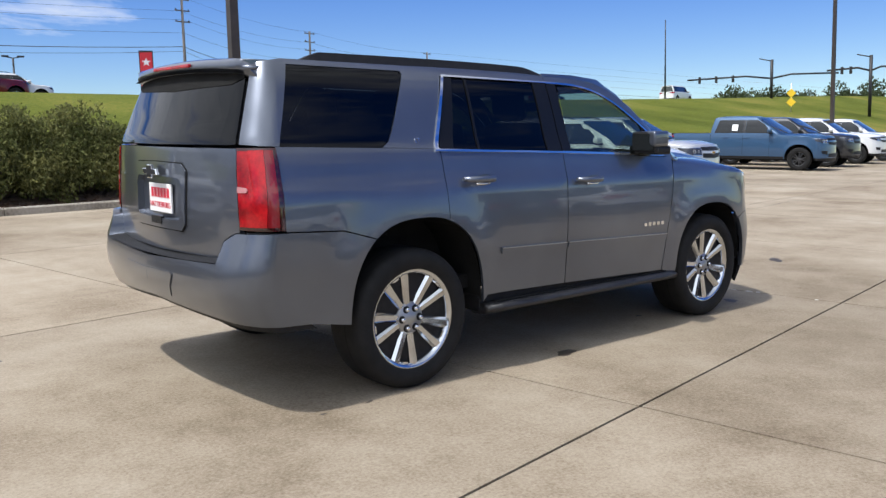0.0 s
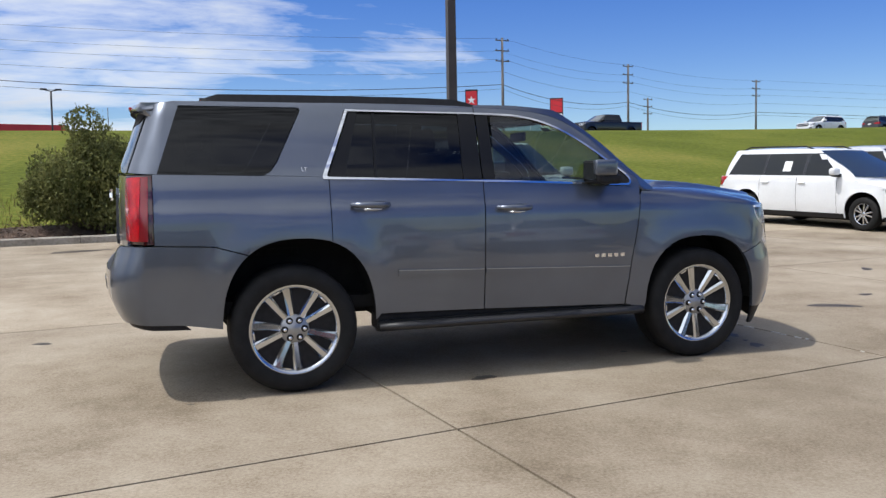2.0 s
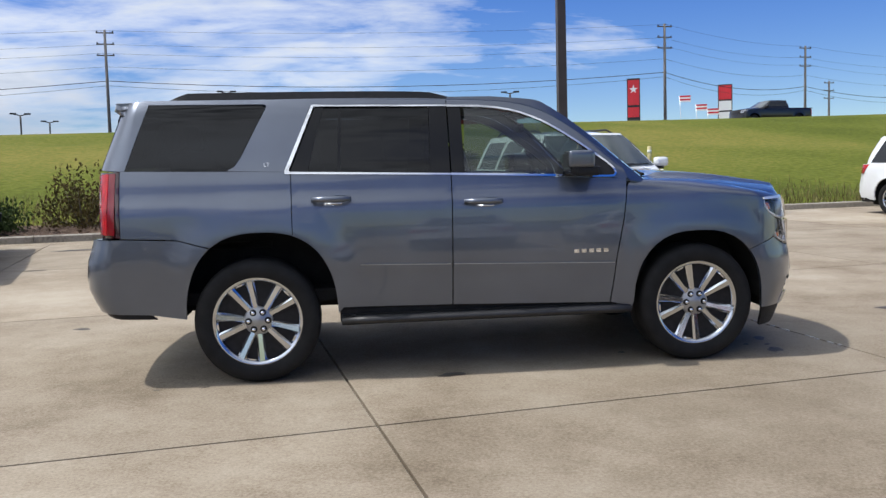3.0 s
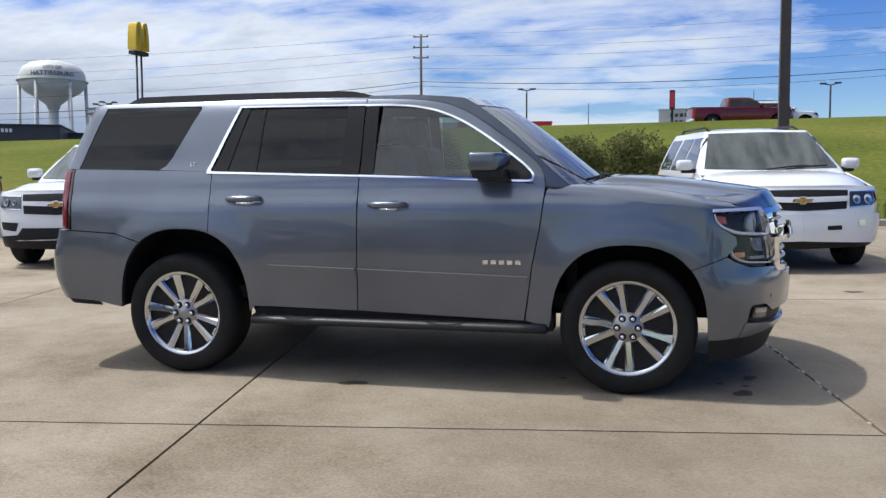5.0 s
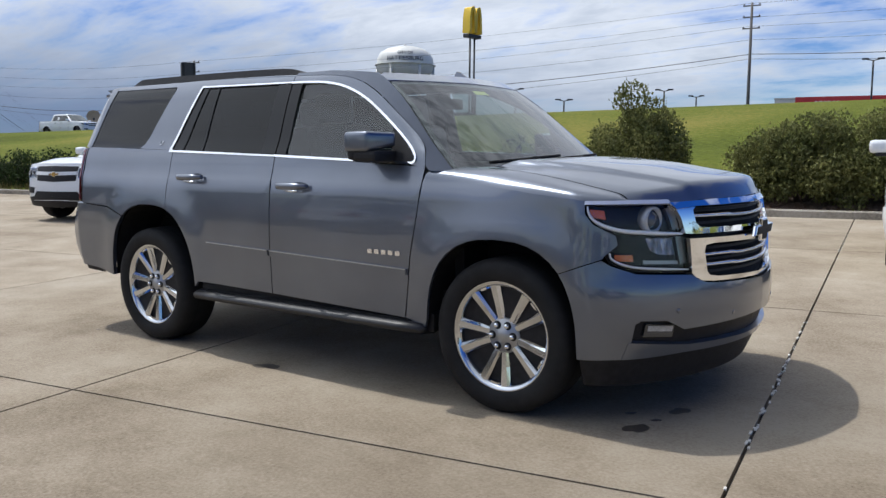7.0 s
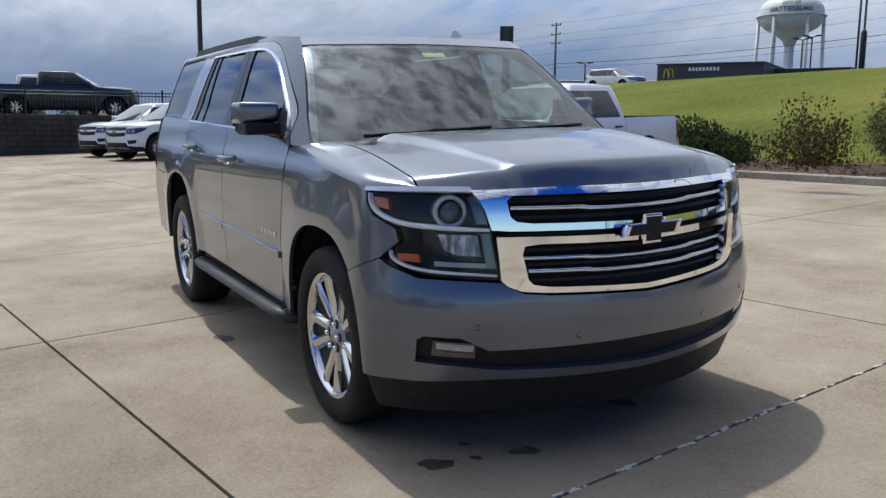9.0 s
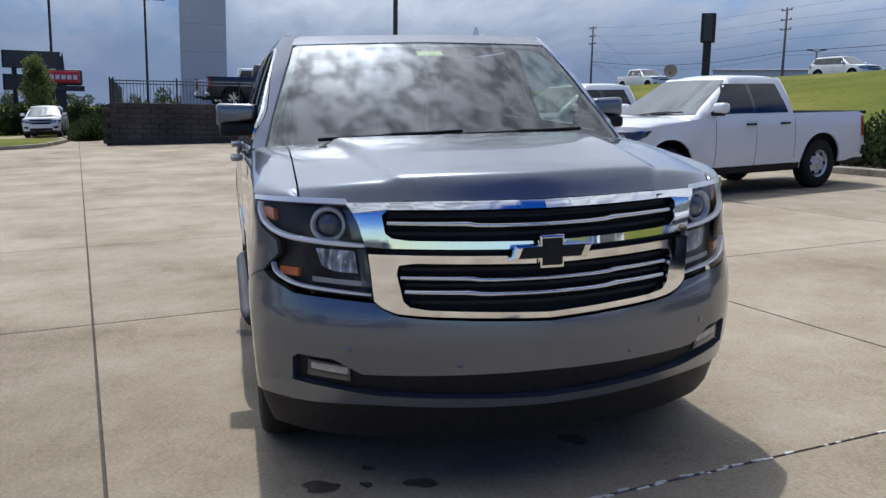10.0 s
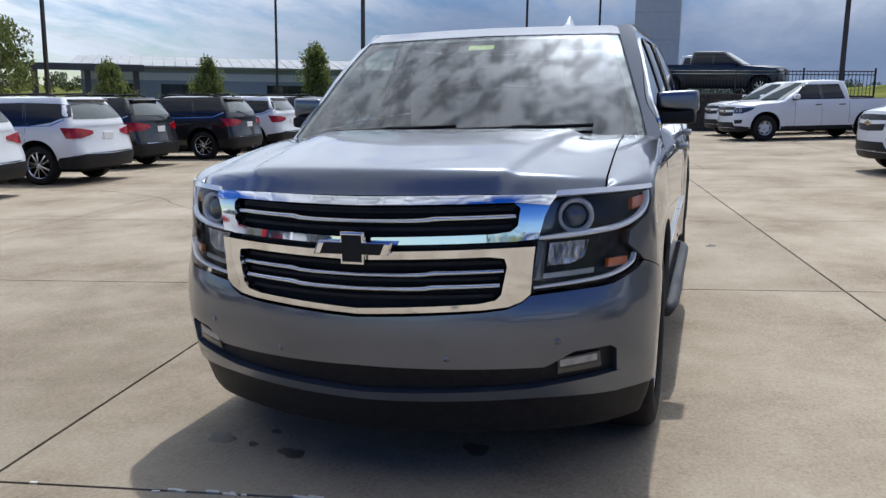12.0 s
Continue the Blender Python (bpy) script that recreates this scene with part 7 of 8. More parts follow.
# ---- signs beyond the road ----
def arches_sign():
    x, y, z = on_ridge(*CAM_B, 123.9, 140)
    t = thing("arches_sign", upright(x, y, z, 85), "tall yellow double-arch pylon sign", "pylon sign")
    top, bot = 1.3 + 140 * math.tan(radians(10.4)), 1.3 + 140 * math.tan(radians(8.5))
    for sx in (-0.55, 0.55):
        part("post", tube([(sx, 0, 0), (sx, 0, bot - z)], 0.16, 10), M["iron"], t)
    part("post_sleeve", lathe([(0.42, 0), (0.42, (bot - z) * 0.62), (0.2, (bot - z) * 0.64)], 14, "z", pose(0.55, 0, 0)), M["iron"], t)
    part("sign_base", box((-1.6, -0.6, bot - z - 0.2), (1.6, 0.6, bot - z + 0.35), 0.05), M["iron"], t)
    for cx in (-0.72, 0.72):
        pts = [(cx + 0.62 * math.cos(a), bot - z + 0.35 + (top - bot - 0.5) * math.sin(a) ** 0.85) for a in np.linspace(0.02, math.pi - 0.02, 25)]
        bm = bmesh.new()
        rows = []
        for i, (px, pz) in enumerate(pts):
            k = math.sin(math.pi * i / 24)
            rows.append([bm.verts.new(p) for p in ((px - 0.24, -0.75, pz), (px + 0.24, -0.75, pz + 0.12 * k), (px + 0.24, 0.75, pz + 0.12 * k), (px - 0.24, 0.75, pz))])
        for a, b in zip(rows, rows[1:]):
            for i in range(4):
                bm.faces.new((a[i], a[(i + 1) % 4], b[(i + 1) % 4], b[i]))
        part("arch", bm, M["sign_yellow"], t)


arches_sign()


def water_tower():
    x, y, z = on_ridge(*CAM_B, 128.75, 300)
    face = math.degrees(math.atan2(CAM_B[1] - y, CAM_B[0] - x))
    t = thing("water_tower", upright(x, y, z - 2, face), "off-white municipal water tower lettered on its tank", "water tower")
    zc = 36.2 - z + 2
    prof = [(1.6, zc - 9.0), (2.2, zc - 7.5), (4.5, zc - 5.6), (8.0, zc - 3.6), (9.6, zc - 1.8), (9.85, zc - 0.2), (9.85, zc + 0.4), (9.7, zc + 2.2), (8.6, zc + 4.2), (6.2, zc + 5.6), (3.0, zc + 6.4), (0.0, zc + 6.6)]
    tank = part("tank", lathe(prof, 48), M["tower_paint"], t)
    part("walkway", lathe([(9.8, zc - 0.25), (10.6, zc - 0.2), (10.6, zc + 0.0), (9.8, zc + 0.05)], 48, caps=False), M["tower_paint"], tank)
    part("riser", lathe([(1.5, 0), (1.5, zc - 8.9)], 20), M["tower_paint"], t)
    for k in range(6):
        a = 2 * math.pi * (k + 0.5) / 6
        part("leg", tube([(10.4 * math.cos(a), 10.4 * math.sin(a), 0), (9.6 * math.cos(a), 9.6 * math.sin(a), zc)], 0.55, 10), M["tower_paint"], t)
    part("vent", lathe([(0.5, zc + 6.4), (0.5, zc + 7.1), (0.0, zc + 7.3)], 12), M["tower_paint"], t)
    for body, size, dz in (("CITY OF", 1.5, 3.3), ("HATTIESBURG", 2.0, 1.4)):
        me = text_mesh(body, size, 0.05)
        me.materials.append(M["lettering"])
        rr = curve_fn([(0.4, 9.85), (2.2, 9.7), (4.2, 8.6)])
        for v in me.vertices:
            h = v.co.y + dz
            rad = rr(h) + 0.12 + v.co.z
            a = v.co.x / 9.6
            v.co = (rad * math.cos(a), rad * math.sin(a), zc + h)
        o = new("lettering", me)
        o.parent = tank


water_tower()


def pylon_sign(cx, cy, az, dist, w, e0, e1, eye, label, rows, posts=1):
    x, y, z = on_ridge(cx, cy, az, dist)
    face = math.degrees(math.atan2(cy - y, cx - x))
    t = thing("pylon_sign", upright(x, y, z, face), label, "pylon sign")
    z0, z1 = eye + dist * math.tan(radians(e0)) - z, eye + dist * math.tan(radians(e1)) - z
    for i in range(posts):
        yy = (i - (posts - 1) / 2) * w * 0.6
        part("post", box((-0.15, yy - 0.15, -0.5), (0.15, yy + 0.15, z1 - 0.1)), M["iron"], t)
    if posts == 1:
        cab_ = part("cabinet", box((-0.25, -w / 2, z0), (0.25, w / 2, z1), 0.05), M["iron"], t)
    for a, b, mk in rows:
        if posts == 2:
            cab_ = part("cabinet", box((-0.25, -w / 2, z0 + (z1 - z0) * a - 0.03), (0.25, w / 2, z0 + (z1 - z0) * b + 0.03), 0.04), M["iron"], t)
        part("sign_face", box((0.252, -w / 2 + 0.12, z0 + (z1 - z0) * a), (0.275, w / 2 - 0.12, z0 + (z1 - z0) * b)), M[mk], cab_)
    return t, z0, z1


s1, z0, z1 = pylon_sign(-1.6, -6.5, 70.0, 120, 1.75, 3.2, 6.75, 1.27, "tall black and red fuel station pylon sign", [(0.52, 0.97, "sign_red"), (0.30, 0.48, "sign_red"), (0.05, 0.26, "dark_clad")])
star = bmesh.new()
zc = z0 + (z1 - z0) * 0.80
star.faces.new([star.verts.new((0.285, (0.6 if i % 2 == 0 else 0.24) * math.sin(math.pi * i / 5), zc + (0.6 if i % 2 == 0 else 0.24) * math.cos(math.pi * i / 5))) for i in range(10)])
part("star", star, M["paper"], s1)
pylon_sign(-1.6, -6.5, 64.35, 125, 1.9, 3.6, 6.05, 1.27, "red and white roadside pylon sign", [(0.62, 0.97, "sign_red"), (0.34, 0.58, "paper"), (0.04, 0.30, "paper")])
pylon_sign(0.99, -6.2, 88.9, 115, 0.7, 5.1, 6.3, 1.25, "small red sign on a dark pole", [(0.1, 0.9, "sign_red")])
pylon_sign(5.1, -1.7, 148.1, 35.6, 0.55, 4.5, 6.25, 1.44, "dark double-faced road sign on a single pole", [(0.03, 0.97, "dark_clad")])
pylon_sign(5.3, 0.0, -167.8, 62, 3.4, 0.7, 3.0, 1.49, "pair of dark billboards on posts", [(0.58, 1.0, "dark_clad"), (0.02, 0.40, "dark_clad")], 2)


def oval_sign():
    x, y, z = on_ridge(5.3, -0.5, -169.9, 60)
    t = thing("roadside_sign", upright(x, y, z, 10), "rounded pink-red roadside sign on a dark blade", "roadside sign")
    zc_ = 1.49 + 60 * math.tan(radians(1.55)) - z
    blade = bmesh.new()
    rows = [[blade.verts.new((dx, yy, zz)) for yy, zz in ((-0.35, -0.3), (-0.55, zc_ + 0.2), (0.05, zc_ + 1.55), (0.15, zc_ + 0.3), (0.2, -0.3))] for dx in (-0.12, 0.12)]
    blade.faces.new(rows[0])
    blade.faces.new(rows[1][::-1])
    for i in range(5):
        blade.faces.new((rows[0][i], rows[0][(i + 1) % 5], rows[1][(i + 1) % 5], rows[1][i]))
    bmesh.ops.recalc_face_normals(blade, faces=blade.faces)
    part("blade", blade, M["dark_clad"], t)
    for nm, dw, dh, dx, mk in (("cabinet", 1.55, 0.50, 0.2, "dark_clad"), ("sign_face", 1.45, 0.42, 0.24, "sign_red")):
        bm = bmesh.new()
        add_box(bm, (-dx, -dw / 1.0 + 0.0, zc_ - dh), (dx, dw - 0.4, zc_ + dh), min(dh, 0.4) * 0.45, None, 4)
        part(nm, smooth(bm), M[mk], t)
    for i in range(6):
        part("lettering_bar", box((0.242, -1.1 + 0.34 * i, zc_ - 0.14), (0.262, -1.1 + 0.34 * i + 0.24, zc_ + 0.14)), M["paper"], t)
    part("lower_panel", box((-0.18, -1.3, zc_ - 0.86), (0.18, 1.25, zc_ - 0.52), 0.03), M["dark_clad"], t)


oval_sign()

# ---- planting ----
def leaf_mat(key, name, lo, hi):
    m = mat_new(name, hi, 0.55, 0, 0, 0.15)
    varied(m, (lo, tuple((a + b) / 2 for a, b in zip(lo, hi)), hi), 1.2, (0.45, 0.7), 0.0, fine=9, island=0.45)
    nt = m.node_tree
    b = nt.nodes["Principled BSDF"]
    tl = nt.nodes.new("ShaderNodeBsdfTranslucent")
    nt.links.new(b.inputs["Base Color"].links[0].from_socket, tl.inputs[0])
    mx = nt.nodes.new("ShaderNodeMixShader")
    mx.inputs[0].default_value = 0.42
    nt.links.new(b.outputs[0], mx.inputs[1])
    nt.links.new(tl.outputs[0], mx.inputs[2])
    nt.links.new(mx.outputs[0], nt.nodes["Material Output"].inputs[0])
    M[key] = m


leaf_mat("leaf_bush", "dark_evergreen_leaf", (0.062, 0.080, 0.024), (0.235, 0.232, 0.085))
leaf_mat("leaf_juniper", "dull_juniper_leaf", (0.015, 0.030, 0.010), (0.050, 0.072, 0.024))
leaf_mat("leaf_tree", "tree_leaf", (0.075, 0.105, 0.026), (0.25, 0.285, 0.10))
leaf_mat("leaf_far", "far_wood_leaf", (0.035, 0.055, 0.025), (0.10, 0.125, 0.06))
leaf_mat("leaf_brown", "bronze_shrub_leaf", (0.045, 0.040, 0.014), (0.13, 0.095, 0.038))
leaf_mat("straw", "dry_grass_blade", (0.10, 0.09, 0.03), (0.24, 0.20, 0.09))
M["bark"] = varied(mat_new("bark", (0.08, 0.06, 0.045), 0.9), ((0.05, 0.038, 0.028), (0.13, 0.10, 0.08)), 6, (0.85, 0.95), 0.6)


def leaves_mesh(name, clumps, per, size, material, seed, stretch=1.0):
    """Many small bent leaves gathered in uneven clumps: (x, y, z, radius)."""
    rnd = random.Random(seed)
    verts, faces = [], []
    for cx, cy, cz, cr in clumps:
        for _ in range(max(4, int(per * cr * cr))):
            while True:
                d = Vector((rnd.uniform(-1, 1), rnd.uniform(-1, 1), rnd.uniform(-1, 1)))
                if 0.05 < d.length < 1:
                    break
            d *= (rnd.uniform(0.55, 1.12) / max(d.length, 0.3)) ** 0.7
            p = Vector((cx, cy, cz)) + Vector((d.x, d.y, d.z * stretch)) * cr
            q = Euler((rnd.uniform(0, 6.3), rnd.uniform(0, 6.3), rnd.uniform(0, 6.3))).to_matrix()
            s = size * rnd.uniform(0.6, 1.35)
            k = len(verts)
            verts += [p + q @ Vector(v) * s for v in ((0, 0, 0), (0.45, 0.28, 0.12), (1.0, 0, 0.0), (0.45, -0.28, 0.12))]
            faces += [(k, k + 1, k + 2), (k, k + 2, k + 3)]
    me = bpy.data.meshes.new(name)
    me.from_pydata([tuple(v) for v in verts], [], faces)
    me.materials.append(material)
    return me


def bush(name, label, m, w, d, h, seed, leaf="leaf_bush", per=1500, size=0.085, ragged=0.35, category="bush", group=""):
    rnd = random.Random(seed)
    t = thing(name, m, label, category, group)
    clumps = []
    n = int(16 * w * d * h ** 0.5) + 10
    for i in range(n):
        a, r = rnd.uniform(0, 6.283), math.sqrt(rnd.random())
        x, y = w / 2 * r * math.cos(a), d / 2 * r * math.sin(a)
        top = h * (1 - 0.55 * r ** 2.5) * rnd.uniform(1 - ragged, 1.0 + ragged * 0.25)
        z = rnd.uniform(0.12, 1.0) ** 0.6 * top
        clumps.append((x, y, max(0.12, z - 0.12), rnd.uniform(0.20, 0.42) * min(1, h)))
    stems = bmesh.new()
    for i in range(12):
        c = rnd.choice(clumps)
        tube([(c[0] * 0.15, c[1] * 0.15, 0), (c[0] * 0.6, c[1] * 0.6, c[2] * 0.55), (c[0], c[1], c[2] + 0.1)], 0.02, 5, stems, [0.025, 0.016, 0.006])
    part("branchwork", stems, M["bark"], t)
    o = new("leaves", leaves_mesh("leaves", clumps, per, size, M[leaf], seed))
    o.parent = t
    return t


def tree(m, h, spread, seed, label, leaf="leaf_tree", per=170, size=0.13, group="young lot trees", clear=0.25, conical=True):
    rnd = random.Random(seed)
    t = thing("tree", m, label, "tree", group)
    bm = bmesh.new()
    tube([(0, 0, -0.1), (0.03, 0, h * 0.3), (-0.02, 0.03, h * 0.65), (0, 0, h * 0.95)], 0.1, 8, bm, [0.11, 0.085, 0.05, 0.012])
    clumps = []
    for i in range(26):
        k = clear + (1 - clear) * (i + rnd.random()) / 26
        a = i * 2.4 + rnd.uniform(-0.4, 0.4)
        reach = spread * ((1 - k) ** 0.8 if conical else math.sin(math.pi * min(1, (k - clear) / (1 - clear) * 0.85 + 0.12)) ** 0.7) * rnd.uniform(0.65, 1.1) + 0.1
        z0 = h * k * 0.93
        p1 = (reach * math.cos(a), reach * math.sin(a), z0 + reach * 0.5)
        tube([(0, 0, z0), (p1[0] * 0.5, p1[1] * 0.5, z0 + reach * 0.3), p1], 0.02, 5, bm, [0.03, 0.018, 0.006])
        for j in range(3):
            f = rnd.uniform(0.45, 1.05)
            clumps.append((p1[0] * f + rnd.uniform(-.2, .2), p1[1] * f + rnd.uniform(-.2, .2), z0 + reach * 0.5 * f + rnd.uniform(-.15, .25), rnd.uniform(0.25, 0.5) * min(1.3, h / 4.5)))
    part("trunk", bm, M["bark"], t)
    o = new("crown", leaves_mesh("crown", clumps, per, size, M[leaf], seed))
    o.parent = t
    return t


def at_bed(x, y, turn=8.7):
    return upright(x, y, ground_z(x, y) - 0.02, turn)


bush("bush", "broad dark evergreen hedge bush on the grass bank", at_bed(-0.45, 12.75), 2.4, 1.6, 1.85, 11, per=2700, size=0.075, ragged=0.34)
bush("bush", "broad dark evergreen hedge bush beside the lamp post", at_bed(1.1, 13.0), 2.6, 1.6, 1.75, 12, per=2700, size=0.075, ragged=0.36)
bush("bush", "tall ragged evergreen bush in the mulch bed", at_bed(-3.62, 12.15), 2.1, 1.7, 2.3, 13, per=2900, size=0.075, ragged=0.22)
bush("bush", "small scraggly bronze-tipped shrub in the mulch bed", at_bed(-6.2, 11.9), 1.5, 1.0, 1.45, 14, "leaf_brown", 520, 0.085, 0.7)
bush("bush", "low spreading juniper by the kerb", at_bed(-8.6, 11.3), 2.6, 1.6, 0.85, 15, "leaf_juniper", 1300, 0.09)
bush("bush", "low spreading juniper on the bank", at_bed(-11.4, 11.2), 2.4, 1.6, 0.8, 16, "leaf_juniper", 1300, 0.09)
for i, u in enumerate(np.arange(-30, -15, 2.1)):
    x, y = uv_xy(u, 12.6)
    bush("bush", "dark clipped hedge shrub along the kerb", at_bed(x, y), 2.4, 1.3, 1.15, 20 + i, "leaf_juniper", 600, 0.09, 0.2, group="kerbside hedge")
post = thing("marker_post", upright(9.1, 20.1, ground_z(9.1, 20.1)), "faded yellow marker post standing on the grass bank", "marker post")
part("post", tube([(0, 0, -0.1), (0, 0, 0.80), (0, 0, 0.84)], 0.07, 10, None, [0.072, 0.07, 0.045]), M["faded_yellow"], post)
part("band", tube([(0, 0, 0.62), (0, 0, 0.72)], 0.074, 10), M["chalky"], post)
pipe = thing("pipe", upright(8.85, 20.6, ground_z(8.85, 20.6) + 0.05, 100), "pale plastic pipe lying in the grass", "pipe")
part("tube", tube([(-0.75, 0, -0.02), (0.0, 0.02, 0.0), (0.75, 0.0, 0.03)], 0.05, 8), M["chalky"], pipe)
# dry tufts and bark chips along the bed
def bed_litter():
    rnd = random.Random(8)
    verts, faces = [], []
    for _ in range(2600):
        u, v = rnd.uniform(-14, 3.6), rnd.uniform(KERB_V + 0.18, 13.3)
        x, y = uv_xy(u, v)
        z = ground_z(x, y)
        s = rnd.uniform(0.02, 0.06)
        q = Euler((rnd.uniform(-0.5, 0.5), rnd.uniform(-0.5, 0.5), rnd.uniform(0, 6.3))).to_matrix()
        k = len(verts)
        verts += [Vector((x, y, z + 0.012)) + q @ Vector(p) * s for p in ((-1, -0.35, 0), (1, -0.3, 0.1), (1, 0.35, 0), (-1, 0.3, 0.12))]
        faces.append((k, k + 1, k + 2, k + 3))
    tagged(raw("bark_chips", verts, faces, M["mulch"], None, smooth=False), "scattered bark chips in the planting bed", "bark chips", kind="stuff")
    verts, faces = [], []
    for _ in range(9000):
        u = rnd.uniform(-30, 16)
        v = KERB_V + 0.25 + abs(rnd.gauss(0, 1)) * 1.6 if not -14 < u < 3.6 else rnd.uniform(12.9, 17)
        x, y = uv_xy(u, v)
        z = ground_z(x, y)
        h = rnd.uniform(0.08, 0.26)
        a = rnd.uniform(0, 6.3)
        k = len(verts)
        dx, dy = 0.012 * math.cos(a), 0.012 * math.sin(a)
        lx, ly = rnd.uniform(-.08, .08), rnd.uniform(-.08, .08)
        verts += [(x - dx, y - dy, z - 0.02), (x + dx, y + dy, z - 0.02), (x + lx, y + ly, z + h)]
        faces.append((k, k + 1, k + 2))
    tagged(raw("grass_tufts", verts, faces, M["straw"], None, smooth=False), "uneven grass blades at the foot of the bank", "grass", kind="stuff")


bed_litter()

# the planted island in the lot
def island():
    t = thing("island", Matrix.Identity(4), "kerbed grass island in the parking lot", "island", kind="structure")
    ring = []
    for i in range(40):
        a = 2 * math.pi * i / 40
        c, s = math.cos(a), math.sin(a)
        x, y = -33.0 + 4.6 * math.copysign(abs(c) ** 0.5, c), -12.2 + 4.4 * math.copysign(abs(s) ** 0.5, s)
        ring.append((x, y))
    bm = bmesh.new()
    outer = [bm.verts.new((x, y, lot_z(x, y) - 0.03)) for x, y in ring]
    edge = [bm.verts.new((x, y, lot_z(x, y) + 0.14)) for x, y in ring]
    inner = [bm.verts.new((-33 + (x + 33) * 0.965, -12.2 + (y + 12.2) * 0.965, lot_z(x, y) + 0.14)) for x, y in ring]
    for i in range(40):
        j = (i + 1) % 40
        bm.faces.new((outer[i], outer[j], edge[j], edge[i]))
        bm.faces.new((edge[i], edge[j], inner[j], inner[i]))
    part("island_kerb", bm, M["kerb"], t)
    bm = bmesh.new()
    c = bm.verts.new((-33, -12.2, lot_z(-33, -12.2) + 0.30))
    vs = [bm.verts.new((-33 + (x + 33) * 0.966, -12.2 + (y + 12.2) * 0.966, lot_z(x, y) + 0.136)) for x, y in ring]
    for i in range(40):
        bm.faces.new((vs[i], vs[(i + 1) % 40], c))
    part("turf", bm, M["grass"], t)


island()
tree(upright(-31.4, -10.8, lot_z(-31.4, -10.8) + 0.2), 2.3, 0.7, 50, "sparse young tree with bronze leaves on the island", "leaf_brown", 60, 0.12, "", 0.4, False)


def far_tree(cam, az, dist, h, spread, seed, conical=True, per=430):
    x, y = polar(*cam, az, dist)
    z = min(ground_z(x, y), 4)
    tree(upright(x, y, z - 0.05), h, spread, seed, "leafy green lot tree by the showroom" if conical else "round leafy green tree", per=per, size=0.17, conical=conical)


CAM_D = (5.3, 0.0)
for az, dist, h, sp, c in ((-155.2, 58, 5.3, 1.35, True), (-161.7, 56, 5.2, 1.6, True), (-164.2, 58, 3.9, 1.2, True), (-167.9, 57, 4.6, 1.2, True), (-148.3, 56, 4.2, 1.5, True), (-142.4, 54, 4.0, 1.5, True), (-136.0, 46, 5.8, 2.1, False)):
    far_tree(CAM_D, az, dist, h, sp, int(-az * 10), c)
for az, dist, h, w in ((-156.8, 54, 2.6, 1.7), (-159.2, 56, 2.4, 1.4), (-152, 52, 1.9, 2.2), (-145.5, 52, 1.9, 2.4), (-150, 53, 1.7, 2.0)):
    x, y = polar(*CAM_D, az, dist)
    bush("bush", "rounded clipped shrub by the showroom", upright(x, y, ground_z(x, y)), w, w, h, int(-az), "leaf_tree", 260, 0.14, 0.2, group="showroom shrubs")
for i in range(11):
    y = -7.6 - i * 1.9
    bush("bush", "dark hedge shrub behind the far parked cars", upright(-49.5 - 0.2 * i, y, lot_z(-49, y)), 2.6, 2.4, 1.75 + 0.2 * math.sin(i * 2.1), 70 + i, "leaf_juniper", 650, 0.15, 0.3, group="far hedge")


for i in range(9):
    bush("bush", "dark ivy-like shrub below the terrace wall", upright(-37.2 - 2.0 * i, -7.2 - 0.2 * i, lot_z(-33, -7.2 - 0.2 * i)), 2.7, 1.6, 0.95 + 0.15 * math.sin(i * 1.7), 90 + i, "leaf_juniper", 700, 0.13, 0.25, group="shrubs below the terrace")


def far_woods():
    """Distant tree line on the horizon."""
    rnd = random.Random(21)
    clumps = []
    for az0, az1, d, h, n in ((22, 33, 330, 9, 60), (28.5, 31.5, 260, 7, 14), (-172, -130, 420, 7, 150), (148, 186, 420, 9, 110)):
        for _ in range(n):
            az, dd = rnd.uniform(az0, az1), d * rnd.uniform(0.95, 1.1)
            x, y = polar(0, 0, az, dd)
            z = max(ground_z(x, y), -1)
            r = h * rnd.uniform(0.25, 0.5)
            clumps.append((x, y, z + r * rnd.uniform(0.6, 1.8), r))
    me = leaves_mesh("far_woods", clumps, 16, 1.1, M["leaf_far"], 22)
    tagged(new("far_woods", me), "distant line of dark green woods", "woods", kind="stuff")


far_woods()

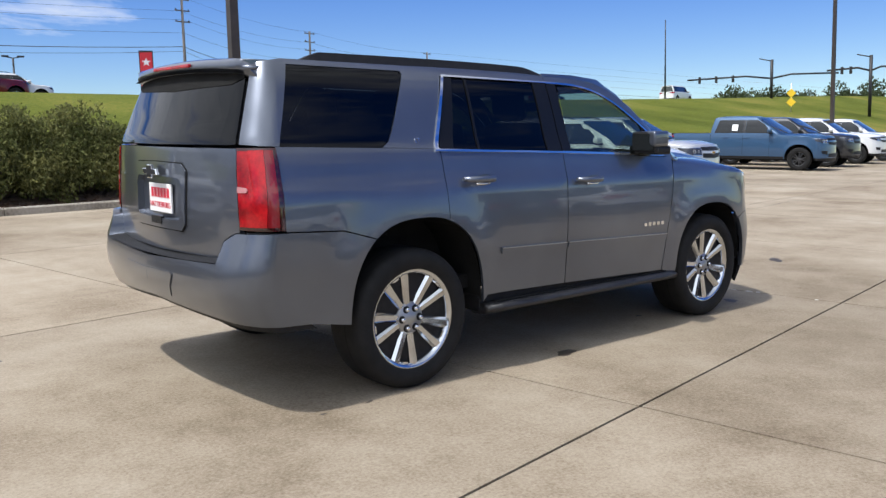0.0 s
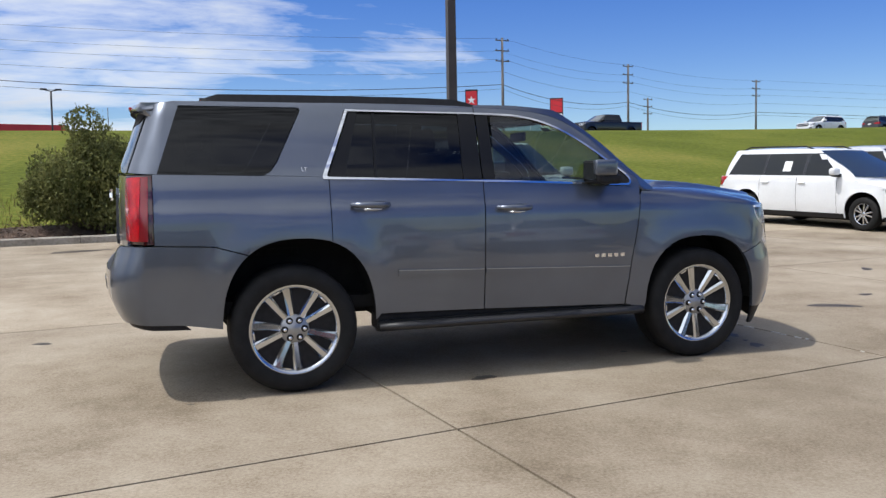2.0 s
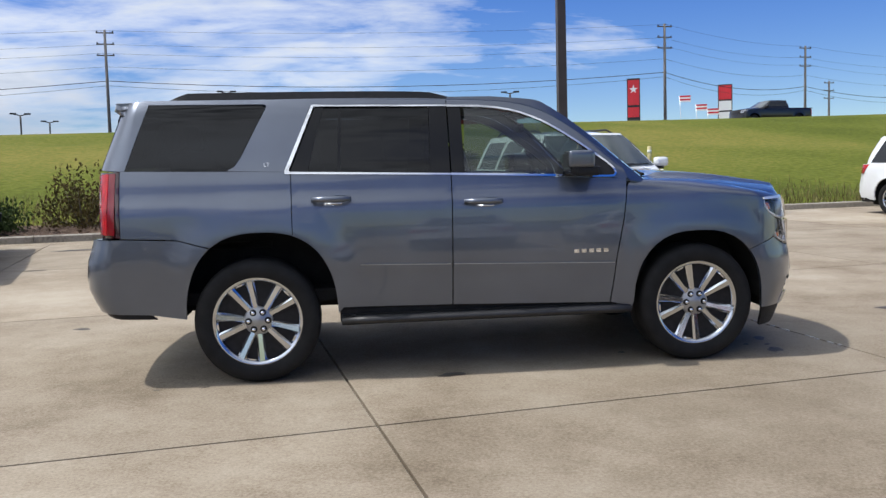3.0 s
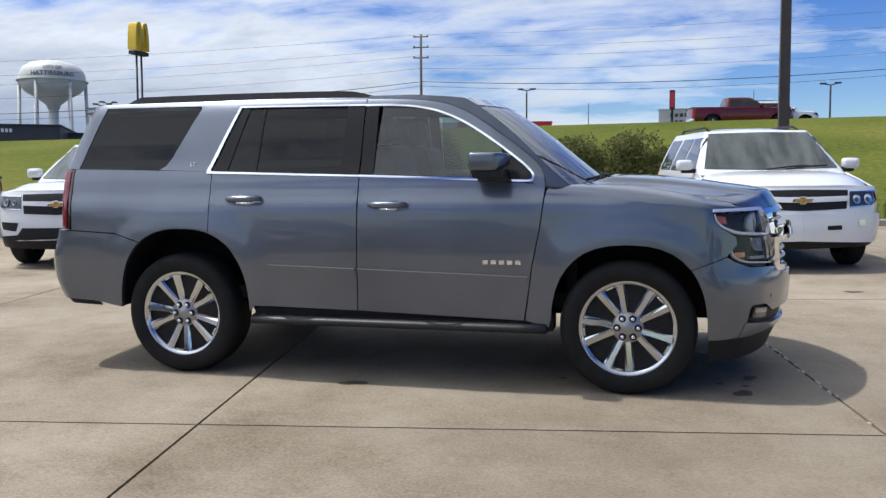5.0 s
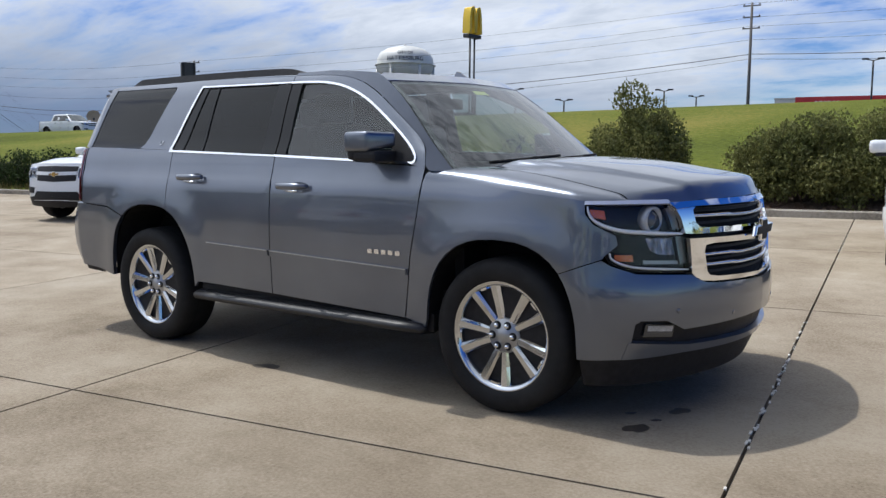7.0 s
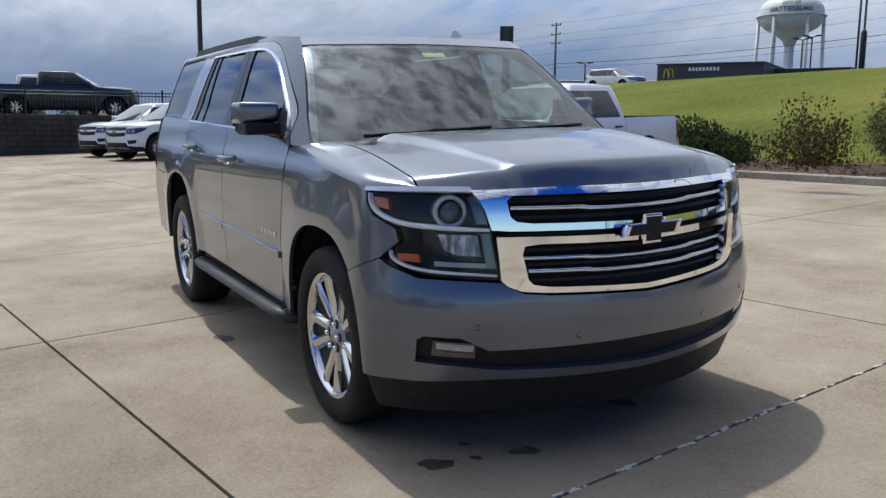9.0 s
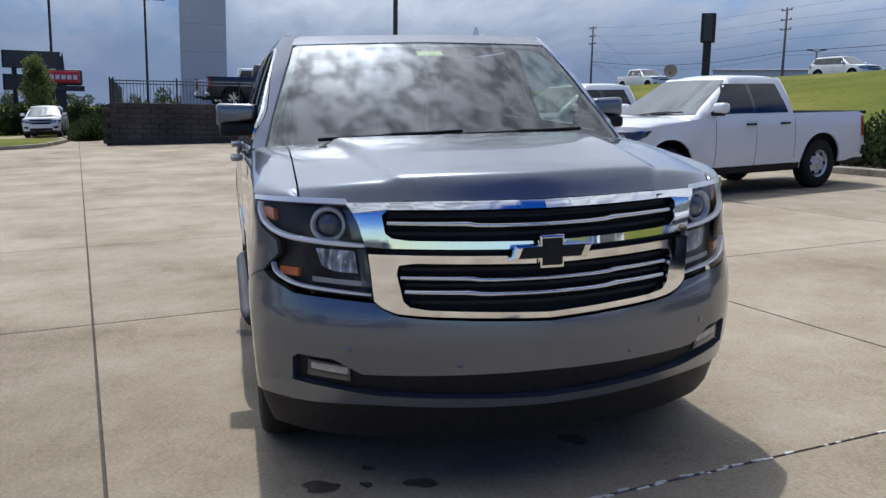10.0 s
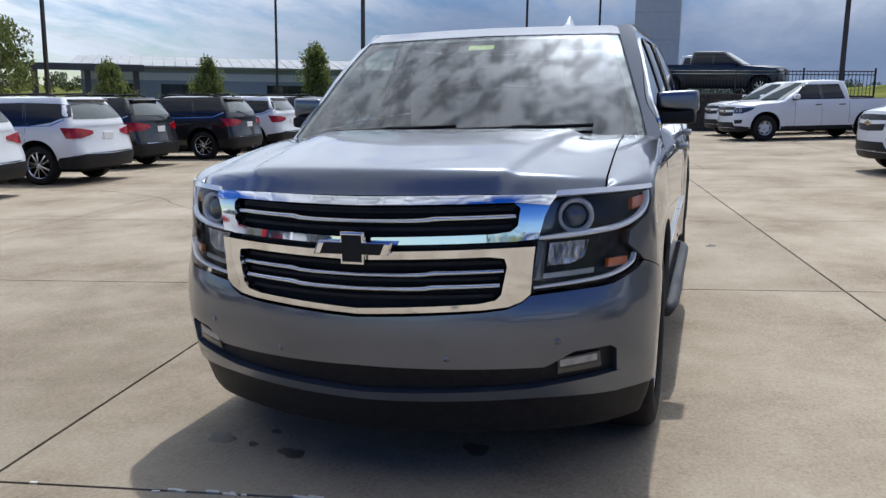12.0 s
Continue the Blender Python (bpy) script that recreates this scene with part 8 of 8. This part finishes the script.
# ---- buildings ----
def building(name, label, m, w, d, h, wall, roof, windows=(), roof_lip=0.25, slope=0.0, base=-1.0, hip=0.0):
    """A box building, its front towards +x; windows: (y0, y1, z0, z1) on the front."""
    t = thing(name, m, label, "building")
    part("wall", box((-d, -w / 2, base), (0, w / 2, h), 0.03), M[wall], t)
    bm = bmesh.new()
    o = roof_lip
    pts = [(o, h), (o, h + 0.13), (-d / 2, h + 0.13 + slope), (-d - o, h + 0.13), (-d - o, h)]
    a = [bm.verts.new((x, -w / 2 - o + (hip if k == 2 else 0), z)) for k, (x, z) in enumerate(pts)]
    b = [bm.verts.new((x, w / 2 + o - (hip if k == 2 else 0), z)) for k, (x, z) in enumerate(pts)]
    for i in range(5):
        bm.faces.new((a[i], a[(i + 1) % 5], b[(i + 1) % 5], b[i]))
    bm.faces.new(a)
    bm.faces.new(b[::-1])
    bmesh.ops.recalc_face_normals(bm, faces=bm.faces)
    rf = part("roof", bm, M[roof], t)
    if slope and not hip:
        for y in np.arange(-w / 2, w / 2, 0.9):
            part("roof_seam", tube([(o, y, h + 0.145), (-d / 2, y, h + 0.145 + slope)], 0.025, 4), M[roof], rf)
    for y0, y1, z0, z1 in windows:
        wn = part("window", box((-0.02, y0, z0), (0.03, y1, z1)), M["iron"], t)
        n = max(1, int((y1 - y0) / 1.3))
        for i in range(n):
            a0, a1 = y0 + (y1 - y0) * i / n + 0.05, y0 + (y1 - y0) * (i + 1) / n - 0.05
            part("pane", box((0.034, a0, z0 + 0.05), (0.04, a1, z1 - 0.05)), M["window_far"], wn)
    return t


def facing(cam, az, dist, z, twist=0.0):
    x, y = polar(*cam, az, dist)
    return upright(x, y, z, az + 180 + twist)


# showroom with a glazed corner tower
g = -0.9
show = building("showroom_building", "long blue-grey showroom with a pale metal roof", facing(CAM_D, -151.0, 74, g, 6), 27, 14, 3.9, "grey_clad", "metal_roof",
         [(-12, -9.5, 0.4, 2.6), (-7.5, -3.0, 0.4, 2.6), (1.0, 6.0, 0.4, 2.6), (8.0, 12.5, 0.4, 2.6)], 0.8, 0.95)
part("wall_stripe", box((0.035, -13.5, 2.9), (0.06, 13.5, 3.5)), M["white_clad"], show)
tow = building("showroom_tower", "two-storey blue-grey corner tower with wide eaves", facing(CAM_D, -163.1, 78, g), 5.0, 6, 6.6, "grey_clad", "metal_roof", [(-2.2, 2.2, 0.3, 2.6), (-2.2, 2.2, 3.4, 5.2)], 0.9, 0.7, hip=2.4)
part("fascia", box((0.91, -3.4, 6.55), (0.97, 3.4, 6.78)), M["dark_clad"], tow)
part("sign_band", box((0.04, -2.6, 5.35), (0.07, 2.6, 6.1)), M["dark_clad"], tow)
for i in range(9):
    part("lettering_bar", box((0.072, -1.6 + i * 0.36, 5.55), (0.085, -1.6 + i * 0.36 + 0.24, 5.85)), M["paper"], tow)
can = thing("canopy", facing(CAM_D, -139.5, 66, g, 4), "open drive-through canopy on dark posts", "canopy")
part("canopy_roof", box((-6, -5.5, 3.55), (0.5, 5.5, 3.95), 0.04), M["metal_roof"], can)
part("fascia", box((0.51, -5.5, 3.45), (0.58, 5.5, 3.9)), M["dark_clad"], can)
for y in (-5, -1.7, 1.7, 5):
    part("canopy_post", box((-0.2, y - 0.2, 0), (0.2, y + 0.2, 3.55)), M["dark_clad"], can)
kio = thing("canopy", facing(CAM_D, -132.5, 60, g, 4), "small dark flat canopy beside the trees", "canopy")
part("canopy_roof", box((-4, -3.2, 2.9), (0.4, 3.2, 3.35), 0.04), M["dark_clad"], kio)
for y in (-2.8, 2.8):
    part("canopy_post", box((-0.15, y - 0.15, 0), (0.15, y + 0.15, 2.9)), M["dark_clad"], kio)

# beyond the road
M["brown_roof"] = varied(mat_new("brown_shingle_roof", (0.12, 0.09, 0.075), 0.95, spec=0.1), ((0.09, 0.07, 0.055), (0.15, 0.115, 0.095)), 6)
rest = building("restaurant_building", "charcoal flat-roofed fast-food restaurant", facing(CAM_C, 134.5, 108, 3.9, -14), 12.5, 16, 4.9, "dark_clad", "dark_clad", [(-5.7, -3.4, 0.6, 2.0), (-2.6, 1.2, 0.6, 3.2), (2.4, 5.8, 0.6, 3.2)], 0.15)
for cy in (-5.1, -4.5):
    pts = [(0.06, cy + 0.28 * math.cos(a), 3.3 + 1.1 * math.sin(a)) for a in np.linspace(0, math.pi, 13)]
    part("wall_arch", tube(pts, 0.07, 6), M["sign_yellow"], rest)
for i in range(9):
    part("lettering_bar", box((0.05, 0.2 + i * 0.42 - 2.6, 4.1), (0.07, 0.2 + i * 0.42 - 2.32, 4.5)), M["paper"], rest)
building("restaurant_annexe", "long low charcoal wing beside the restaurant", facing(CAM_C, 128.6, 112, 3.9, -14), 9, 12, 4.4, "dark_clad", "dark_clad", [], 0.15)
building("low_building", "low white metal warehouse behind the bank", facing(CAM_C, 142.6, 135, 3.0), 27, 20, 5.0, "white_clad", "metal_roof", [], 0.2, 0.6)
store = building("store_building", "pale flat-roofed shop with dark lettering bars", facing((0.99, -6.2), 87.8, 120, 5.0), 8.2, 10, 6.9, "beige_clad", "beige_clad", [], 0.1)
for i in range(8):
    part("lettering_bar", box((0.04, -2.6 + i * 0.62, 5.9), (0.07, -2.6 + i * 0.62 + 0.45, 6.35)), M["lettering"], store)
for i in range(7):
    part("lettering_bar", box((0.04, -2.0 + i * 0.62, 5.0), (0.07, -2.0 + i * 0.62 + 0.45, 5.45)), M["lettering"], store)
redb = building("red_store_building", "long low store with a red fascia", facing(CAM_B, 100.95, 130, 4.6), 17, 14, 6.7, "beige_clad", "beige_clad", [], 0.1)
part("red_fascia", box((0.04, -5.8, 4.6), (0.12, 8.5, 6.9)), M["red_clad"], redb)
for i in range(6):
    part("lettering_bar", box((0.125, -3.3 + i * 0.55, 5.6), (0.14, -3.3 + i * 0.55 + 0.4, 6.3)), M["paper"], redb)
building("house", "small tan house with a low hip roof", facing(CAM_D, 164.6, 150, 2.4), 4.8, 6, 2.5, "brick_tan", "brown_roof", [(-1.5, -0.6, 0.8, 1.8), (0.6, 1.5, 0.8, 1.8)], 0.4, 1.2, hip=1.9)


# ---- roadside furniture ----
def road_lamp(cam, az, dist, top_el, eye, heads=2, label="dark roadside lamp on a slim pole"):
    x, y, z = on_ridge(*cam, az, dist)
    h = eye + dist * math.tan(radians(top_el)) - z
    t = thing("street_lamp", upright(x, y, z, az + 90), label, "street lamp", "lamps along the road")
    part("pole", tube([(0, 0, -0.3), (0, 0, h)], 0.085, 8), M["iron"], t)
    for s in (-1, 1)[:heads]:
        arm = part("arm", tube([(0, 0, h), (s * 0.7, 0, h + 0.15)], 0.05, 6), M["iron"], t)
        part("lamp_head", box((min(s * 0.35, s * 0.95), -0.2, h + 0.10), (max(s * 0.35, s * 0.95), 0.2, h + 0.24), 0.04), M["iron"], arm)


for cam_, az, dist, el, eye in ((CAM_B, 99.0, 90, 6.5, 1.28), ((0.99, -6.2), 125.5, 95, 5.3, 1.25), ((0.99, -6.2), 79.5, 90, 6.2, 1.25), ((3.8, -4.6), 121.8, 100, 5.1, 1.3), ((3.8, -4.6), 112.2, 95, 5.0, 1.3), ((3.8, -4.6), 110.2, 110, 4.6, 1.3), ((3.8, -4.6), 118.6, 95, 4.4, 1.3),
                                (CAM_C, 142.3, 100, 3.9, 1.44), (CAM_C, 136.9, 100, 3.7, 1.44), (CAM_C, 128.6, 100, 5.4, 1.44), ((0.99, -6.2), 84.6, 105, 5.1, 1.25)):
    road_lamp(cam_, az, dist, el, eye)


def traffic_signal(az, dist, top_el, arm_el, reach, flip=1):
    cam_ = (-4.39, -4.72)
    x, y, z = on_ridge(*cam_, az, dist)
    h, ha = 1.37 + dist * math.tan(radians(top_el)) - z, 1.37 + dist * math.tan(radians(arm_el)) - z
    t = thing("traffic_signal", upright(x, y, z, az - 90), "dark mast-arm traffic signal over the road", "traffic signal", "traffic signals")
    part("mast", tube([(0, 0, -0.5), (0, 0, h)], 0.2, 8), M["iron"], t)
    for s, k in ((-1, 1.0), (1, 0.75)):
        part("mast_arm", tube([(0, 0, ha - 0.2), (s * reach * 0.3 * k, 0, ha + 0.25), (s * reach * k, 0, ha + 0.1)], 0.12, 6), M["iron"], t)
    for f in (0.45, 0.65, 0.85):
        sg = part("signal_head", box((-reach * f - 0.17, -0.15, ha - 0.45), (-reach * f + 0.17, 0.15, ha + 0.45), 0.03), M["iron"], t)
        for j, mk in enumerate(("lens_red", "amber", "dark_clad")):
            part("signal_lens", lathe([(0.0, 0.17), (0.11, 0.165), (0.12, 0.14)], 12, "y", pose(-reach * f, 0, ha + 0.28 - 0.28 * j)), M[mk], sg)
    part("lamp_arm", tube([(0, 0, h - 0.2), (-1.6, 0, h + 0.2)], 0.07, 6), M["iron"], t)
    return t


traffic_signal(28.7, 125, 5.2, 4.15, 11.0)
traffic_signal(23.2, 120, 5.1, 4.3, 5.0)


def warning_sign():
    x, y, z = on_ridge(-4.39, -4.72, 27.55, 104)
    t = thing("warning_sign", upright(x, y, z, 27.55 + 180), "pair of yellow diamond warning signs on a post", "road sign")
    part("post", tube([(0, 0, -0.3), (0, 0, 3.2)], 0.06, 6), M["steel"], t)
    for zc_ in (1.1, 2.1):
        part("sign_plate", box((0.06, -0.36, -0.36), (0.09, 0.36, 0.36), 0.02, pose(0, 0, zc_, 45, 0, 0)), M["sign_yellow"], t)


warning_sign()
for (cx, cy), az, dist, top_el, eye in (((-4.39, -4.72), 35.1, 100, 8.0, 1.37), ((0.99, -6.2), 84.0, 130, 6.1, 1.25), (CAM_B, 94.8, 140, 5.6, 1.28)):
    x, y, z = on_ridge(cx, cy, az, dist)
    t = thing("mast", upright(x, y, z), "slim grey steel mast", "mast", "slim masts")
    part("pole", tube([(0, 0, -0.3), (0, 0, eye + dist * math.tan(radians(top_el)) - z)], 0.09, 8, None, [0.11, 0.05]), M["iron"], t)


def dish():
    x, y, z = -72.3, 41.6, ground_z(-72.3, 41.6)
    t = thing("satellite_dish", upright(x, y, z, -28), "round tan satellite dish on a short post", "satellite dish")
    part("post", tube([(0, 0, -0.3), (0, 0, 5.6 - z)], 0.08, 8), M["iron"], t)
    part("bowl", lathe([(0.0, -0.16), (0.3, -0.13), (0.5, -0.06), (0.66, 0.04), (0.66, 0.0), (0.5, -0.1), (0.0, -0.2)], 24, "z", Matrix.Translation((0.1, 0, 5.7 - z)) @ Matrix.Rotation(radians(75), 4, "Y"), caps=False), M["brick_tan"], t)


dish()


def flags():
    for i, (az, el) in enumerate(((66.9, 5.5), (65.9, 4.9), (65.2, 4.6))):
        x, y, z = on_ridge(-1.6, -6.5, az, 122)
        h = 1.3 + 122 * math.tan(radians(el)) - z
        t = thing("flag", upright(x, y, z, 340), "small red and white flag on a leaning pole", "flag", "row of flags")
        part("pole", tube([(0, 0, -0.2), (-0.5, 0, h)], 0.04, 6), M["steel"], t)
        for k in range(4):
            part("stripe", box((-0.45 + 0.0, -0.02, h - 0.25 - 0.22 * k), (1.0, 0.02, h - 0.03 - 0.22 * k)), M["sign_red" if k % 2 == 0 else "paper"], t)


flags()


# vehicles up on the road
def on_road(cam_, az, v=45.0, flip=0):
    cx, cy = cam_
    lo, hi = 10.0, 400.0
    for _ in range(40):
        mid = (lo + hi) / 2
        if xy_uv(*polar(cx, cy, az, mid))[1] < v:
            lo = mid
        else:
            hi = mid
    x, y = polar(cx, cy, az, lo)
    return upright(x, y, ground_z(x, y) + 0.05, GRID + flip)


vehicle("van", "white cargo van on the road above the bank", "van", on_road((-4.39, -4.72), 34.4, 45), "van", "paint_white", plate=False)
copy_thing(wc, on_road((-2.24, -6.29), 47.8, 45, 180))
dark_pick = vehicle("pickup_truck", "dark pickup on the road above the bank", "pickup truck", on_road((-2.24, -6.29), 61.0, 46, 180), "full_pickup", "paint_black", plate=False)
vehicle("pickup_truck", "dark red pickup on the road above the bank", "pickup truck", on_road((2.22, -5.78), 85.6, 44.5), "full_pickup", "paint_red", plate=False)
copy_thing(dc, on_road((-2.24, -6.29), 44.3, 47))
copy_thing(bpy.data.objects["pickup_truck.008"] if "pickup_truck.008" in bpy.data.objects else white_big, on_road((3.77, -4.59), 150.0, 44))
copy_thing(wc, on_road((5.0, -2.3), 140.0, 44))
copy_thing(wc, on_road((-4.39, -4.72), 76.3, 45))

# ---- marks on the slabs ----
M["oil"] = world_coord(varied(mat_new("oil_stain", (0.05, 0.04, 0.03), 0.6), ((0.028, 0.022, 0.017), (0.085, 0.068, 0.05)), 9, (0.45, 0.75)))
M["chalk"] = mat_new("pale_joint_filler", (0.55, 0.53, 0.48), 0.9)
M["crack"] = mat_new("crack_shadow", (0.05, 0.042, 0.034), 0.95)


def oil_stain(x, y, a, b, turn, seed, group="oil spots"):
    rnd = random.Random(seed)
    n = 22
    ph = [rnd.uniform(0, 6.3) for _ in range(3)]
    verts = [(x, y, lot_z(x, y) + 0.003)]
    for i in range(n):
        t = 2 * math.pi * i / n
        k = 1 + 0.16 * math.sin(2 * t + ph[0]) + 0.12 * math.sin(3 * t + ph[1]) + 0.07 * math.sin(5 * t + ph[2])
        px, py = a * k * math.cos(t), b * k * math.sin(t)
        c, s = math.cos(radians(turn)), math.sin(radians(turn))
        qx, qy = x + px * c - py * s, y + px * s + py * c
        verts.append((qx, qy, lot_z(qx, qy) + 0.0015))
    faces = [(0, i + 1, (i + 1) % n + 1) for i in range(n)]
    tagged(raw("oil_stain", verts, faces, M["oil"], None), "dark dried oil spot on the concrete", "stain", group)


for k, (x, y, a, b, turn) in enumerate(((-0.236, -1.03, 0.085, 0.055, 10), (2.14, -0.80, 0.075, 0.05, 80), (2.213, -0.425, 0.06, 0.045, 60), (2.17, -0.63, 0.028, 0.02, 20), (2.02, -0.60, 0.03, 0.02, 30),
                                        (1.98, 0.30, 0.075, 0.045, 20), (1.05, -0.65, 0.03, 0.02, 30), (-2.12, -1.03, 0.02, 0.014, 0), (-1.82, -1.02, 0.03, 0.012, 20), (4.05, 0.45, 0.22, 0.10, -25), (4.6, 0.12, 0.16, 0.06, 30), (4.9, 0.9, 0.10, 0.05, 0),
                                        (-3.2, 1.2, 0.07, 0.05, 0), (6.6, 2.6, 0.14, 0.07, 40), (3.6, 3.4, 0.09, 0.06, 10), (-3.6, 9.2, 0.5, 0.16, 12), (-5.4, 8.6, 0.4, 0.12, 5))):
    oil_stain(x, y, a, b, turn, 100 + k)


def flecks():
    """Pale crumbs of old filler caught in the joint before the bumper."""
    rnd = random.Random(31)
    bm = bmesh.new()
    for _ in range(70):
        v = rnd.choice((rnd.uniform(-1.8, 2.0), rnd.uniform(-0.6, 0.6), rnd.uniform(5.0, 9.0)))
        x, y = uv_xy(2.505 + rnd.uniform(-0.012, 0.012), v)
        l = rnd.uniform(0.012, 0.06)
        add_box(bm, (-0.006, -l / 2, -0.004), (0.006, l / 2, 0.004), 0, Matrix.Translation((x, y, lot_z(x, y))) @ Matrix.Rotation(radians(GRID + rnd.uniform(-6, 6)), 4, "Z"))
    tagged(part("joint_crumbs", bm, M["chalk"], None), "pale crumbs of filler along a slab joint", "joint filler", kind="stuff")


flecks()


def crack(points, seed):
    rnd = random.Random(seed)
    pts = []
    for (x0, y0), (x1, y1) in zip(points, points[1:]):
        for i in range(10):
            t = i / 10
            pts.append((x0 + (x1 - x0) * t + rnd.uniform(-0.05, 0.05), y0 + (y1 - y0) * t + rnd.uniform(-0.05, 0.05)))
    verts, faces = [], []
    for i, (x, y) in enumerate(pts):
        dx, dy = (pts[min(i + 1, len(pts) - 1)][0] - pts[max(i - 1, 0)][0], pts[min(i + 1, len(pts) - 1)][1] - pts[max(i - 1, 0)][1])
        n = math.hypot(dx, dy) or 1
        w = rnd.uniform(0.004, 0.011)
        for s in (-1, 1):
            px, py = x - dy / n * w * s, y + dx / n * w * s
            verts.append((px, py, lot_z(px, py) + 0.002))
        if i:
            k = 2 * i
            faces.append((k - 2, k - 1, k + 1, k))
    tagged(raw("crack", verts, faces, M["crack"], None), "thin meandering crack in the concrete", "crack", "cracks in the slabs")


crack([(-6.5, -5.2), (-9.0, -6.4), (-13.5, -7.1)], 1)
crack([(-9.0, -6.4), (-9.6, -8.2)], 2)
crack([(-4.0, -4.6), (-6.2, -7.2), (-7.0, -9.0)], 3)
crack([(-16.0, -5.0), (-20.5, -8.6)], 4)
crack([(-12.0, 1.0), (-16.5, 0.2)], 5)
crack([(6.5, 1.6), (9.0, 3.4), (13.0, 4.0)], 6)

# ---- concrete slabs of the lot ----
SLAB_U, SLAB_V, SU0, SV0 = 3.575, 4.205, 2.505, -1.875


def slab_bm(i0, i1, j0, j1, skip=None):
    bm = bmesh.new()
    g = 0.0085
    for i in range(i0, i1):
        for j in range(j0, j1):
            if skip and (i, j) in skip:
                continue
            c = [(SU0 + SLAB_U * i + g, SV0 + SLAB_V * j + g), (SU0 + SLAB_U * (i + 1) - g, SV0 + SLAB_V * j + g),
                 (SU0 + SLAB_U * (i + 1) - g, SV0 + SLAB_V * (j + 1) - g), (SU0 + SLAB_U * i + g, SV0 + SLAB_V * (j + 1) - g)]
            c = [(u, min(v, KERB_V)) for u, v in c]
            if c[2][1] - c[0][1] < 0.1:
                continue
            top, low = [], []
            for u, v in c:
                x, y = uv_xy(u, v)
                top.append(bm.verts.new((x, y, lot_z(x, y))))
                low.append(bm.verts.new((x, y, lot_z(x, y) - 0.05)))
            bm.faces.new(top)
            for k in range(4):
                bm.faces.new((top[(k + 1) % 4], top[k], low[k], low[(k + 1) % 4]))
    return bm


lot = thing("pavement", Matrix.Identity(4), "concrete parking lot cast in large slabs with dark joints", "pavement", kind="structure")
near = [(i, j) for i in range(-10, 8) for j in range(-4, 4)]
for i, j in near:
    part("slab", slab_bm(i, i + 1, j, j + 1), M["concrete"], lot)
far_slabs = part("slab_field", slab_bm(-14, 20, -11, 4, set(near)), M["concrete"], lot)
tagged(far_slabs, "distant concrete slabs", kind="stuff")
